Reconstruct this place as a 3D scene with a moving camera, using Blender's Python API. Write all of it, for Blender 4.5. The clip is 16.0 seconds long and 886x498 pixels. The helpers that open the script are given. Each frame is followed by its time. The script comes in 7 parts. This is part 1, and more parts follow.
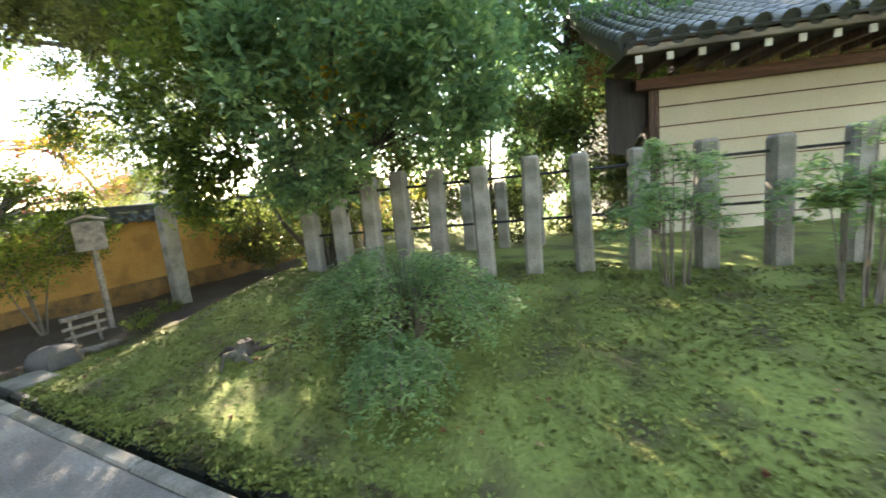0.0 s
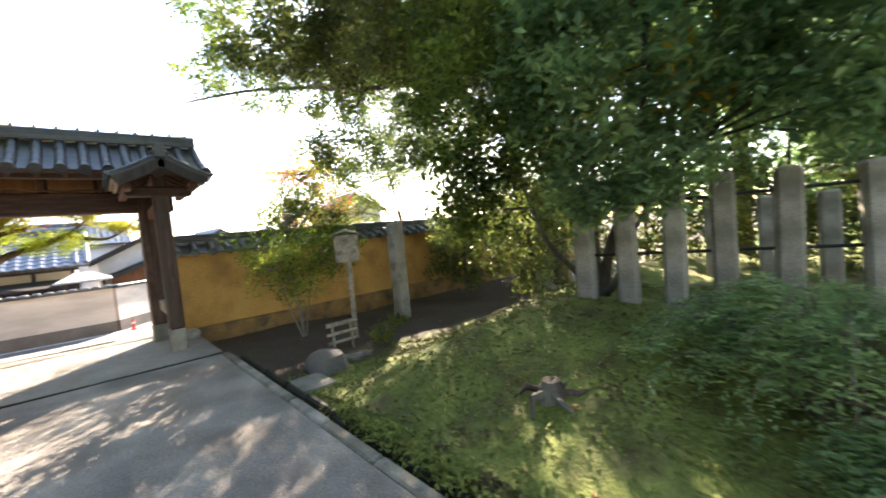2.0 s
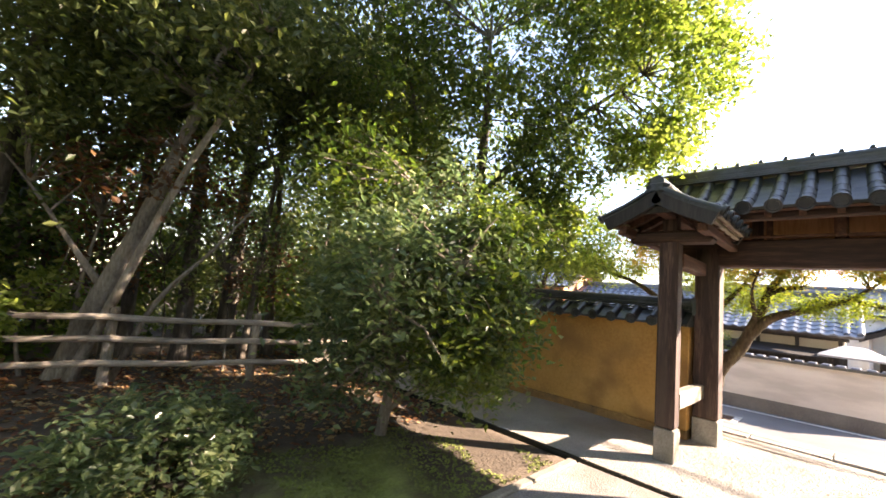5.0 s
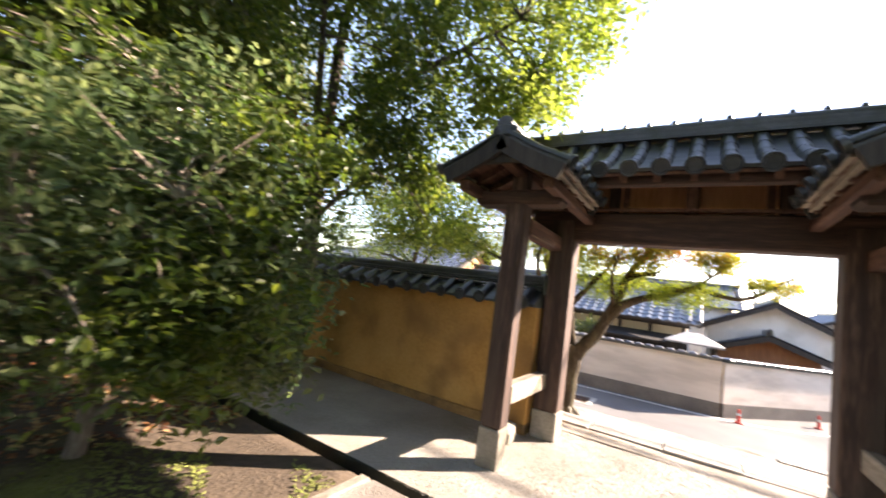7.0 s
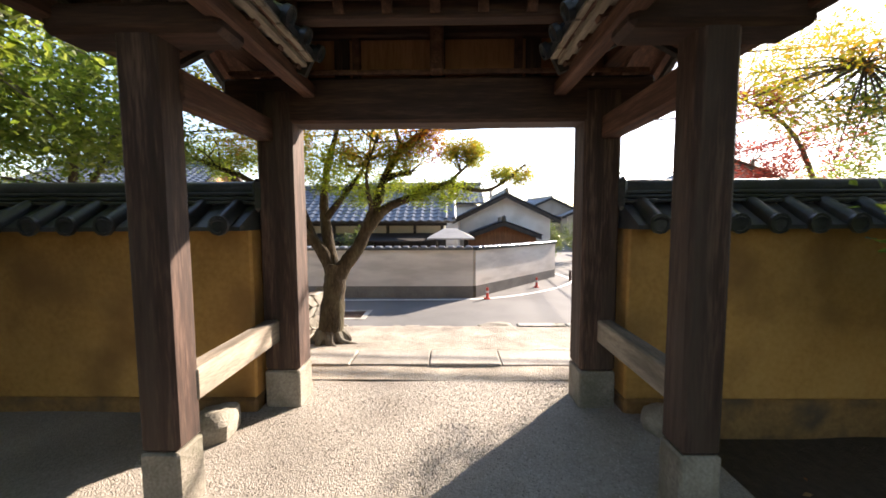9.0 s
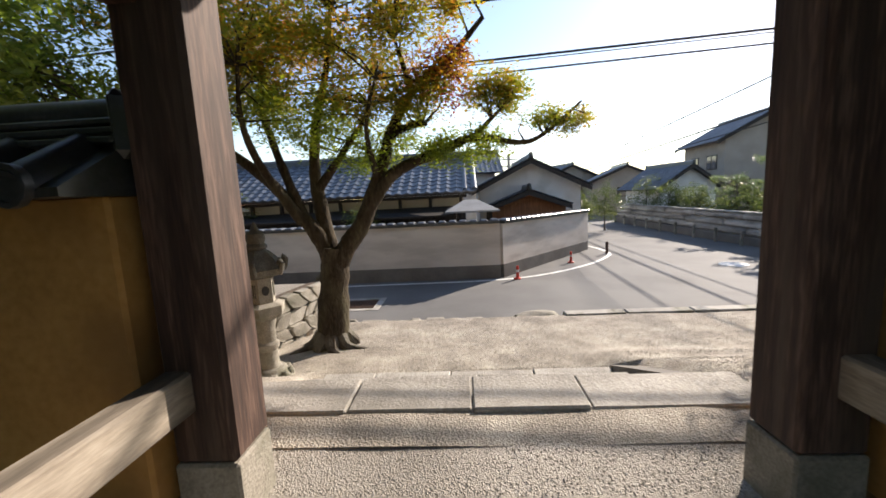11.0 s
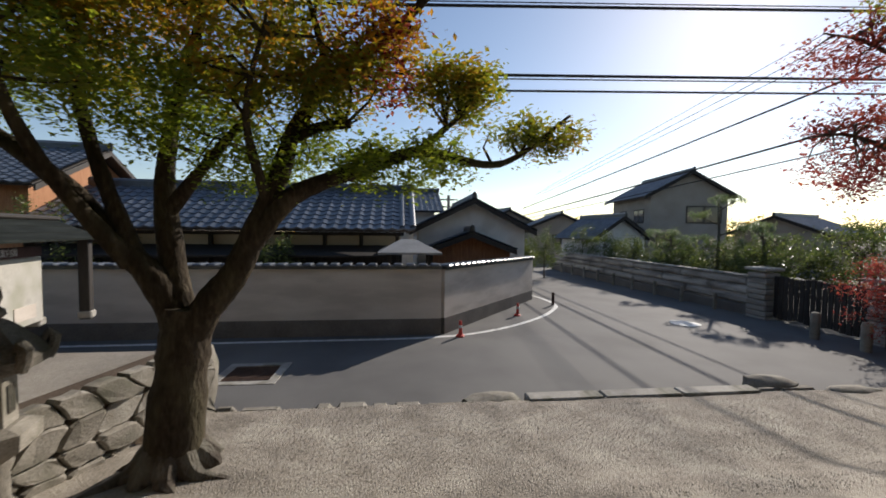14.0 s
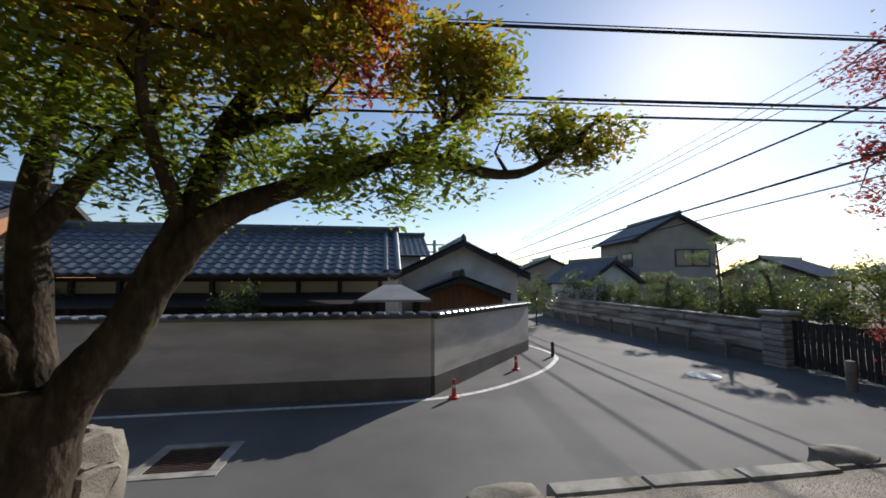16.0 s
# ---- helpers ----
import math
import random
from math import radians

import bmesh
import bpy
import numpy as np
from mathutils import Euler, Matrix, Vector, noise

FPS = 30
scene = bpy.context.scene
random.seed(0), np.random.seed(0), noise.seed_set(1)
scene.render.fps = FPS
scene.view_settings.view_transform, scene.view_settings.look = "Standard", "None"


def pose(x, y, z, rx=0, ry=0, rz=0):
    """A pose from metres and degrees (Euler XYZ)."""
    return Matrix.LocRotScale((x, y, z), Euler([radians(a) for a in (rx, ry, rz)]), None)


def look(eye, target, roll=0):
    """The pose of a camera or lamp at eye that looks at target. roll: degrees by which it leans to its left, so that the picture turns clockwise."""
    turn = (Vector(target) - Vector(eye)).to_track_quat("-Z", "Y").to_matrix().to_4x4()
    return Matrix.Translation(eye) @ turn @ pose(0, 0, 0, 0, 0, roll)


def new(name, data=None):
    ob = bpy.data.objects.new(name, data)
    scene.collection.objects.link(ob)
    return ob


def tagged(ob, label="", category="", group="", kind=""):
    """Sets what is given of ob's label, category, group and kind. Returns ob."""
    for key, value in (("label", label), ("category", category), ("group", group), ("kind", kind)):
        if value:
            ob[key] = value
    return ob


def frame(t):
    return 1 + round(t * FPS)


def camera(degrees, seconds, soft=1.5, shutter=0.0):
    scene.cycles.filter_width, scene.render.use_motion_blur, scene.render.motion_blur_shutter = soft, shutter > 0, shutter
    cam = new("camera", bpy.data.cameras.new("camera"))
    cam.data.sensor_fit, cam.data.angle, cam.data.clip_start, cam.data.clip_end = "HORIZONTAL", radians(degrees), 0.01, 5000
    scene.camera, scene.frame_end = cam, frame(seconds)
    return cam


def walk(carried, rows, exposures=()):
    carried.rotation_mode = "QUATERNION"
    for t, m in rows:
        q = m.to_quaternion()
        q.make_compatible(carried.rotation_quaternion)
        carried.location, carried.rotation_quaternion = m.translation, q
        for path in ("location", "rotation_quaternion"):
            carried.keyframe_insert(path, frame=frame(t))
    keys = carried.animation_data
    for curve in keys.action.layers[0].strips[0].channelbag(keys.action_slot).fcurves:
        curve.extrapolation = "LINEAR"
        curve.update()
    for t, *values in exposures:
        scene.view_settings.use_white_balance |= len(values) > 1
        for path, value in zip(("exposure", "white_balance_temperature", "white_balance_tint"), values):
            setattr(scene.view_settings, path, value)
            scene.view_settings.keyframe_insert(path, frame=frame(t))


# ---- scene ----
cam = camera(96.7, 16.0, 1.7, 0.3)
METRES, EYE, TILT, LEAN, TURN = 11.5, 1.5, 0.0, 0.0, 27.5
ROWS = [
    (0.0, 0.0, 0.0, 0.0, -0.86, -8.78, 5.59),
    (0.5, -0.0334, 0.0126, -0.002, 4.93, -7.63, 3.85),
    (1.0, -0.0674, 0.0278, -0.0007, 11.06, -7.19, 4.65),
    (1.5, -0.102, 0.04, -0.0024, 14.35, -2.99, 8.11),
    (2.0, -0.1351, 0.0498, -0.0013, 20.88, -2.96, 5.38),
    (2.5, -0.1675, 0.0639, 0.006, 36.32, 0.07, 6.25),
    (3.0, -0.2042, 0.0694, 0.0061, 53.82, 4.75, 5.28),
    (3.5, -0.2282, 0.0768, 0.0093, 76.5, 2.74, 4.8),
    (4.0, -0.2661, 0.085, 0.0071, 104.17, 7.6, -0.58),
    (6.5, -0.4214, 0.1534, 0.0034, 107.39, 5.16, -8.49),
    (7.0, -0.4515, 0.174, 0.002, 94.85, 5.45, -7.83),
    (7.5, -0.4792, 0.1948, 0.0053, 80.41, 1.43, -4.09),
    (8.0, -0.514, 0.2088, 0.0049, 64.27, -1.22, -1.71),
    (8.5, -0.5399, 0.221, 0.0027, 61.91, -6.56, 0.3),
    (9.0, -0.5674, 0.2351, 0.0014, 63.44, -4.49, 0.25),
    (11.5, -0.7253, 0.2929, -0.0127, 65.56, -8.31, 3.19),
    (12.0, -0.7430, 0.3076, -0.0134, 64.2, -5.5, 4.17),
    (12.5, -0.7635, 0.3203, -0.0111, 60.3, -5.81, 3.44),
    (13.0, -0.7885, 0.3283, -0.0123, 55.97, -9.03, 2.87),
    (13.5, -0.8130, 0.3395, -0.013, 54.11, -10.33, 0.7),
    (14.0, -0.8358, 0.3527, -0.0101, 56.15, -2.59, -0.61),
    (14.5, -0.8605, 0.3636, -0.0109, 51.74, 0.28, -0.88),
    (15.0, -0.8820, 0.3746, -0.0105, 50.36, 2.13, -1.53),
    (15.5, -0.9001, 0.3911, -0.0127, 55.62, 4.02, 0.36),
    (16.0, -0.9167, 0.3974, -0.017, 53.92, 4.28, 0.04),
]
walk(cam, [(t, pose(0, 0, EYE, TILT, LEAN, TURN) @ pose(METRES * x, METRES * y, METRES * z, 90 + pitch, roll, yaw)) for t, x, y, z, yaw, pitch, roll in ROWS],
     [(0.0, 3.5, 7500, 15), (1.2, 3.3, 7500, 16), (2.4, 2.9, 7500, 18), (3.4, 2.65, 7600, 20), (4.2, 2.75, 7700, 22), (6.5, 3.1, 7700, 24), (7.1, 2.5, 7500, 23), (8.0, 2.05, 7500, 19), (9.2, 1.9, 7200, 18), (11.3, 0.88, 6900, 15), (12.5, 0.34, 6800, 15), (14.0, 0.02, 6600, 13), (16.0, 0.03, 6300, 12)])

# ---- daylight ----
SUN_YAW, SUN_UP = 48.0, 26.3
world = bpy.data.worlds.new("world")
scene.world = world
world.use_nodes = True
wn = world.node_tree.nodes
sky = wn.new("ShaderNodeTexSky")
sky.sky_type = "NISHITA"
sky.sun_disc = False
sky.sun_elevation, sky.sun_rotation = radians(SUN_UP), radians(-SUN_YAW)
sky.air_density, sky.dust_density, sky.ozone_density = 1.0, 0.25, 1.3
wn["Background"].inputs["Strength"].default_value = 0.125
world.node_tree.links.new(sky.outputs[0], wn["Background"].inputs["Color"])
sun_data = bpy.data.lights.new("sun", "SUN")
sun_data.energy, sun_data.angle, sun_data.color = 5.0, radians(0.53), (1.0, 0.93, 0.82)
sun = new("sun", sun_data)
sun_way = Vector((-math.sin(radians(SUN_YAW)) * math.cos(radians(SUN_UP)), math.cos(radians(SUN_YAW)) * math.cos(radians(SUN_UP)), math.sin(radians(SUN_UP))))
sun.matrix_world = look(sun_way * 60, (0, 0, 0))


# ---- materials ----
def mat(name, stops, rough=0.8, scale=6.0, fine=60.0, bump=0.3, dist=0.01, metal=0.0, stain=None, stain_scale=1.2, stretch=(1, 1, 1), spec=0.4, voronoi=0.0, leaf=0.0, coat=0.0, island=0.0):
    """A procedural surface: colours by coarse and fine noise, stains, relief."""
    m = bpy.data.materials.new(name)
    m.use_nodes = True
    nt = m.node_tree
    n, l = nt.nodes, nt.links
    b = n["Principled BSDF"]
    tc = n.new("ShaderNodeTexCoord")
    mp = n.new("ShaderNodeMapping")
    mp.inputs["Scale"].default_value = stretch
    l.new(tc.outputs["Object"], mp.inputs[0])
    big = n.new("ShaderNodeTexNoise")
    big.inputs["Scale"].default_value, big.inputs["Detail"].default_value = scale, 6
    small = n.new("ShaderNodeTexNoise")
    small.inputs["Scale"].default_value, small.inputs["Detail"].default_value = fine, 4
    l.new(mp.outputs[0], big.inputs["Vector"])
    l.new(mp.outputs[0], small.inputs["Vector"])
    mix = n.new("ShaderNodeMath")
    mix.operation = "MULTIPLY_ADD"
    l.new(small.outputs[0], mix.inputs[0])
    mix.inputs[1].default_value = 0.55
    half = n.new("ShaderNodeMath")
    half.operation = "MULTIPLY_ADD"
    l.new(big.outputs[0], half.inputs[0])
    half.inputs[1].default_value, half.inputs[2].default_value = 0.75, -0.15
    l.new(half.outputs[0], mix.inputs[2])
    value = mix.outputs[0]
    if island:
        geo, info, add = n.new("ShaderNodeNewGeometry"), n.new("ShaderNodeObjectInfo"), n.new("ShaderNodeMath")
        both = n.new("ShaderNodeMath")
        both.operation = "ADD"
        l.new(geo.outputs["Random Per Island"], both.inputs[0])
        l.new(info.outputs["Random"], both.inputs[1])
        frac = n.new("ShaderNodeMath")
        frac.operation = "FRACT"
        l.new(both.outputs[0], frac.inputs[0])
        add.operation = "MULTIPLY_ADD"
        l.new(frac.outputs[0], add.inputs[0])
        add.inputs[1].default_value = island
        shift = n.new("ShaderNodeMath")
        shift.operation = "SUBTRACT"
        l.new(value, shift.inputs[0])
        shift.inputs[1].default_value = island / 2
        l.new(shift.outputs[0], add.inputs[2])
        value = add.outputs[0]
    ramp = n.new("ShaderNodeValToRGB")
    e = ramp.color_ramp.elements
    while len(e) < len(stops):
        e.new(0.5)
    for k, (c, el) in enumerate(zip(stops, e)):
        el.position = 0.25 + 0.5 * k / max(1, len(stops) - 1)
        el.color = (*c, 1)
    l.new(value, ramp.inputs[0])
    colour = ramp.outputs[0]
    if stain:
        st = n.new("ShaderNodeTexNoise")
        st.inputs["Scale"].default_value, st.inputs["Detail"].default_value = stain_scale, 8
        l.new(mp.outputs[0], st.inputs["Vector"])
        rr = n.new("ShaderNodeMapRange")
        rr.inputs[1].default_value, rr.inputs[2].default_value = 0.48, 0.68
        l.new(st.outputs[0], rr.inputs[0])
        mx = n.new("ShaderNodeMixRGB")
        l.new(rr.outputs[0], mx.inputs[0])
        l.new(colour, mx.inputs[1])
        mx.inputs[2].default_value = (*stain, 1)
        colour = mx.outputs[0]
    l.new(colour, b.inputs["Base Color"])
    b.inputs["Roughness"].default_value, b.inputs["Metallic"].default_value = rough, metal
    b.inputs["Specular IOR Level"].default_value = spec
    b.inputs["Coat Weight"].default_value = coat
    if bump:
        bp = n.new("ShaderNodeBump")
        bp.inputs["Strength"].default_value, bp.inputs["Distance"].default_value = bump, dist
        if voronoi:
            vo = n.new("ShaderNodeTexVoronoi")
            vo.inputs["Scale"].default_value = voronoi
            l.new(mp.outputs[0], vo.inputs["Vector"])
            l.new(vo.outputs["Distance"], bp.inputs["Height"])
        else:
            l.new(value, bp.inputs["Height"])
        l.new(bp.outputs[0], b.inputs["Normal"])
    if leaf:
        tr = n.new("ShaderNodeBsdfTranslucent")
        hs = n.new("ShaderNodeHueSaturation")
        hs.inputs["Saturation"].default_value, hs.inputs["Value"].default_value = 1.15, 1.9
        l.new(colour, hs.inputs["Color"])
        l.new(hs.outputs[0], tr.inputs["Color"])
        ms = n.new("ShaderNodeMixShader")
        ms.inputs[0].default_value = leaf
        l.new(b.outputs[0], ms.inputs[1])
        l.new(tr.outputs[0], ms.inputs[2])
        l.new(ms.outputs[0], n["Material Output"].inputs["Surface"])
    return m


MOSS = mat("moss", [(0.11, 0.125, 0.028), (0.19, 0.225, 0.052), (0.28, 0.3, 0.085)], 0.95, 1.6, 34, 1.0, 0.03, stain=(0.1, 0.088, 0.036), stain_scale=2.3)
SOIL = mat("soil", [(0.05, 0.034, 0.024), (0.095, 0.066, 0.045), (0.15, 0.11, 0.075)], 0.95, 1.4, 40, 0.8, 0.02)
SAND = mat("pale_sand", [(0.19, 0.17, 0.146), (0.32, 0.289, 0.25), (0.45, 0.412, 0.362)], 0.95, 1.1, 55, 0.9, 0.008, voronoi=105)
PATH = mat("washed_aggregate", [(0.13, 0.115, 0.105), (0.27, 0.24, 0.215), (0.43, 0.39, 0.345)], 0.92, 1.6, 48, 0.8, 0.008, voronoi=70, stain=(0.17, 0.15, 0.13))
# Wet stone, near black because the gutter's deep shade is in it.
SHADED_WETSTONE = mat("shaded_wet_gutter_stone", [(0.012, 0.013, 0.01), (0.022, 0.024, 0.016), (0.04, 0.045, 0.025)], 0.7, 4.0, 40, 0.6, 0.01)
GRAVEL = mat("fine_gravel", [(0.14, 0.122, 0.1), (0.33, 0.29, 0.24), (0.52, 0.475, 0.4)], 0.95, 2.2, 55, 0.9, 0.009, voronoi=75)
ASPHALT = mat("asphalt", [(0.075, 0.073, 0.072), (0.115, 0.112, 0.11), (0.155, 0.152, 0.148)], 0.85, 0.7, 160, 0.3, 0.004, stain=(0.14, 0.137, 0.132), stain_scale=0.5)
OCHRE = mat("ochre_plaster", [(0.36, 0.185, 0.05), (0.47, 0.255, 0.075), (0.54, 0.31, 0.105)], 0.9, 1.3, 26, 0.25, 0.006, stain=(0.29, 0.15, 0.05), stain_scale=1.7)
# Foot colour carries both dirt and the shade low on the wall.
OCHRE_LOW = mat("worn_shaded_ochre_plaster", [(0.16, 0.09, 0.035), (0.26, 0.145, 0.055), (0.35, 0.2, 0.075)], 0.95, 2.0, 30, 0.4, 0.01, stain=(0.1, 0.07, 0.045), stain_scale=3.0)
TILE = mat("smoked_tile", [(0.016, 0.018, 0.02), (0.034, 0.037, 0.04), (0.07, 0.073, 0.077)], 0.36, 5.0, 50, 0.15, 0.004, stain=(0.025, 0.03, 0.018), stain_scale=4.0, spec=0.55, island=0.25)
HOUSE_TILE = mat("blue_grey_tile", [(0.05, 0.062, 0.08), (0.085, 0.1, 0.125), (0.13, 0.145, 0.17)], 0.35, 4.0, 40, 0.1, 0.004, spec=0.6, island=0.3)
TIMBER = mat("aged_timber", [(0.018, 0.01, 0.007), (0.052, 0.027, 0.019), (0.16, 0.095, 0.07)], 0.75, 3.0, 14, 0.5, 0.006, stretch=(6, 6, 0.5), stain=(0.06, 0.04, 0.03), stain_scale=1.5)
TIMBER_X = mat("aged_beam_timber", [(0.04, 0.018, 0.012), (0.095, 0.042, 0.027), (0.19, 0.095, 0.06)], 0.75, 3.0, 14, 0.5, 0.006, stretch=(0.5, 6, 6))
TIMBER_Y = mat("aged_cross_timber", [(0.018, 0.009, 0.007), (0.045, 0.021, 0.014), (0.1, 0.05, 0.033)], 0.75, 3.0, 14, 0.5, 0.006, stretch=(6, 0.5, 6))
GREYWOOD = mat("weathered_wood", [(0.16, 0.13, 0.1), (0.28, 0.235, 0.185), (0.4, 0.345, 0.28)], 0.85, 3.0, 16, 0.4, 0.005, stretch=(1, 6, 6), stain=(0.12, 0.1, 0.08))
PLAINWOOD = mat("brown_boards", [(0.2, 0.08, 0.036), (0.34, 0.15, 0.068), (0.45, 0.22, 0.11)], 0.8, 3.0, 16, 0.3, 0.004, stretch=(6, 6, 0.6), island=0.3)
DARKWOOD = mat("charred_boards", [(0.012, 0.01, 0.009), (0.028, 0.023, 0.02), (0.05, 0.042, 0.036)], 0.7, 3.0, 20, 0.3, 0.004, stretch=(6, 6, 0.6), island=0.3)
GRANITE = mat("granite", [(0.2, 0.185, 0.165), (0.33, 0.31, 0.28), (0.46, 0.435, 0.395)], 0.85, 3.0, 110, 0.4, 0.006, stain=(0.14, 0.135, 0.1), stain_scale=2.5, island=0.2)
STEPSTONE = mat("hammered_granite", [(0.22, 0.2, 0.175), (0.35, 0.325, 0.29), (0.47, 0.44, 0.4)], 0.85, 2.5, 45, 1.0, 0.012, stain=(0.2, 0.185, 0.16), stain_scale=2.0, island=0.2)
OLDSTONE = mat("lichened_stone", [(0.14, 0.125, 0.1), (0.26, 0.235, 0.195), (0.39, 0.36, 0.31)], 0.9, 3.5, 60, 0.8, 0.015, stain=(0.13, 0.125, 0.09), stain_scale=3.0, island=0.25)
WALLGREY = mat("grey_beige_render", [(0.46, 0.4, 0.345), (0.57, 0.505, 0.44), (0.64, 0.58, 0.51)], 0.9, 0.8, 40, 0.15, 0.004, stain=(0.45, 0.395, 0.34), stain_scale=0.9, stretch=(1, 1, 4))
FOOTGREY = mat("dark_render_foot", [(0.09, 0.08, 0.072), (0.14, 0.125, 0.11), (0.19, 0.17, 0.15)], 0.9, 1.5, 40, 0.3, 0.006)
CREAM = mat("cream_plaster", [(0.38, 0.335, 0.25), (0.45, 0.4, 0.3), (0.52, 0.465, 0.36)], 0.85, 1.0, 30, 0.1, 0.003)
WHITEWALL = mat("white_plaster", [(0.58, 0.56, 0.52), (0.68, 0.66, 0.62), (0.75, 0.73, 0.69)], 0.85, 1.0, 30, 0.1, 0.003, stain=(0.55, 0.53, 0.48))
BEIGEWALL = mat("beige_siding", [(0.24, 0.205, 0.17), (0.31, 0.27, 0.23), (0.37, 0.33, 0.28)], 0.85, 1.0, 30, 0.1, 0.003)
BARK = mat("bark", [(0.03, 0.024, 0.018), (0.075, 0.06, 0.046), (0.15, 0.125, 0.1)], 0.95, 6.0, 34, 1.0, 0.045, stretch=(1, 1, 0.35), stain=(0.16, 0.15, 0.12), stain_scale=3.0)
PALEBARK = mat("pale_bark", [(0.09, 0.07, 0.052), (0.18, 0.15, 0.115), (0.3, 0.26, 0.21)], 0.95, 5.0, 40, 0.9, 0.015, stretch=(1, 1, 0.35))
WHITEPAINT = mat("road_paint", [(0.6, 0.6, 0.58), (0.72, 0.72, 0.7), (0.8, 0.8, 0.78)], 0.7, 6, 90, 0.2, 0.002, stain=(0.4, 0.4, 0.38), stain_scale=9)
BLACKMETAL = mat("dark_metal", [(0.02, 0.02, 0.02), (0.035, 0.034, 0.033), (0.05, 0.048, 0.046)], 0.5, 6, 60, 0.1, 0.002, metal=0.6)
IRON = mat("rusty_iron", [(0.05, 0.03, 0.022), (0.09, 0.055, 0.04), (0.14, 0.09, 0.065)], 0.7, 8, 60, 0.3, 0.003, metal=0.4)
CABLE = mat("cable_black", [(0.008, 0.008, 0.009), (0.012, 0.012, 0.013), (0.02, 0.02, 0.021)], 0.6, 8, 60, 0.0)
REDPLASTIC = mat("red_plastic", [(0.45, 0.03, 0.02), (0.55, 0.045, 0.03), (0.62, 0.07, 0.05)], 0.5, 8, 60, 0.05, 0.002)
LEAF_DEEP = mat("camellia_leaf", [(0.055, 0.085, 0.04), (0.1, 0.138, 0.06), (0.19, 0.215, 0.095)], 0.28, 0.7, 3, 0, leaf=0.48, island=0.5, spec=0.5)
LEAF_WOOD = mat("dark_oak_leaf", [(0.045, 0.062, 0.022), (0.082, 0.104, 0.034), (0.15, 0.165, 0.055)], 0.4, 0.7, 3, 0, leaf=0.42, island=0.5)
LEAF_RUST = mat("withered_leaf", [(0.06, 0.028, 0.016), (0.11, 0.055, 0.026), (0.17, 0.09, 0.035)], 0.6, 0.7, 3, 0, leaf=0.4, island=0.5)
MAPLEBARK = mat("olive_maple_bark", [(0.018, 0.014, 0.01), (0.05, 0.039, 0.028), (0.115, 0.093, 0.066)], 0.95, 5.0, 30, 1.0, 0.04, stretch=(1, 1, 0.4), stain=(0.07, 0.062, 0.038), stain_scale=2.5, spec=0.12)
LEAF_MID = mat("broad_leaf", [(0.035, 0.06, 0.016), (0.07, 0.105, 0.024), (0.125, 0.15, 0.034)], 0.42, 0.7, 3, 0, leaf=0.52, island=0.5)
LEAF_BLUE = mat("blue_green_leaf", [(0.075, 0.14, 0.066), (0.135, 0.22, 0.098), (0.22, 0.3, 0.12)], 0.5, 0.7, 3, 0, leaf=0.45, island=0.5)
LEAF_FERN = mat("feathery_leaf", [(0.13, 0.21, 0.1), (0.2, 0.29, 0.13), (0.29, 0.36, 0.15)], 0.55, 0.7, 3, 0, leaf=0.45, island=0.5)
LEAF_LIME = mat("lime_leaf", [(0.09, 0.13, 0.03), (0.15, 0.19, 0.045), (0.21, 0.24, 0.07)], 0.5, 0.7, 3, 0, leaf=0.62, island=0.5)
LEAF_MAPLE = mat("turning_maple_leaf", [(0.12, 0.15, 0.03), (0.18, 0.19, 0.037), (0.25, 0.2, 0.045), (0.33, 0.165, 0.055)], 0.5, 0.9, 3, 0, leaf=0.62, island=0.35)
LEAF_GREENMAPLE = mat("green_maple_leaf", [(0.1, 0.14, 0.028), (0.15, 0.185, 0.036), (0.21, 0.22, 0.045)], 0.5, 0.9, 3, 0, leaf=0.62, island=0.4)
LEAF_AMBER = mat("amber_maple_leaf", [(0.2, 0.15, 0.035), (0.29, 0.19, 0.045), (0.37, 0.17, 0.055)], 0.5, 0.9, 3, 0, leaf=0.62, island=0.5)
LEAF_RED = mat("red_maple_leaf", [(0.13, 0.034, 0.032), (0.2, 0.055, 0.048), (0.27, 0.1, 0.065)], 0.5, 0.9, 3, 0, leaf=0.58, island=0.5)
LEAF_GOLD = mat("yellow_leaf", [(0.22, 0.13, 0.015), (0.32, 0.2, 0.02), (0.4, 0.28, 0.03)], 0.5, 0.9, 3, 0, leaf=0.5, island=0.5)
LITTER = mat("fallen_leaf", [(0.1, 0.035, 0.018), (0.2, 0.09, 0.035), (0.36, 0.25, 0.12)], 0.8, 0.9, 3, 0, leaf=0.2, island=0.7)


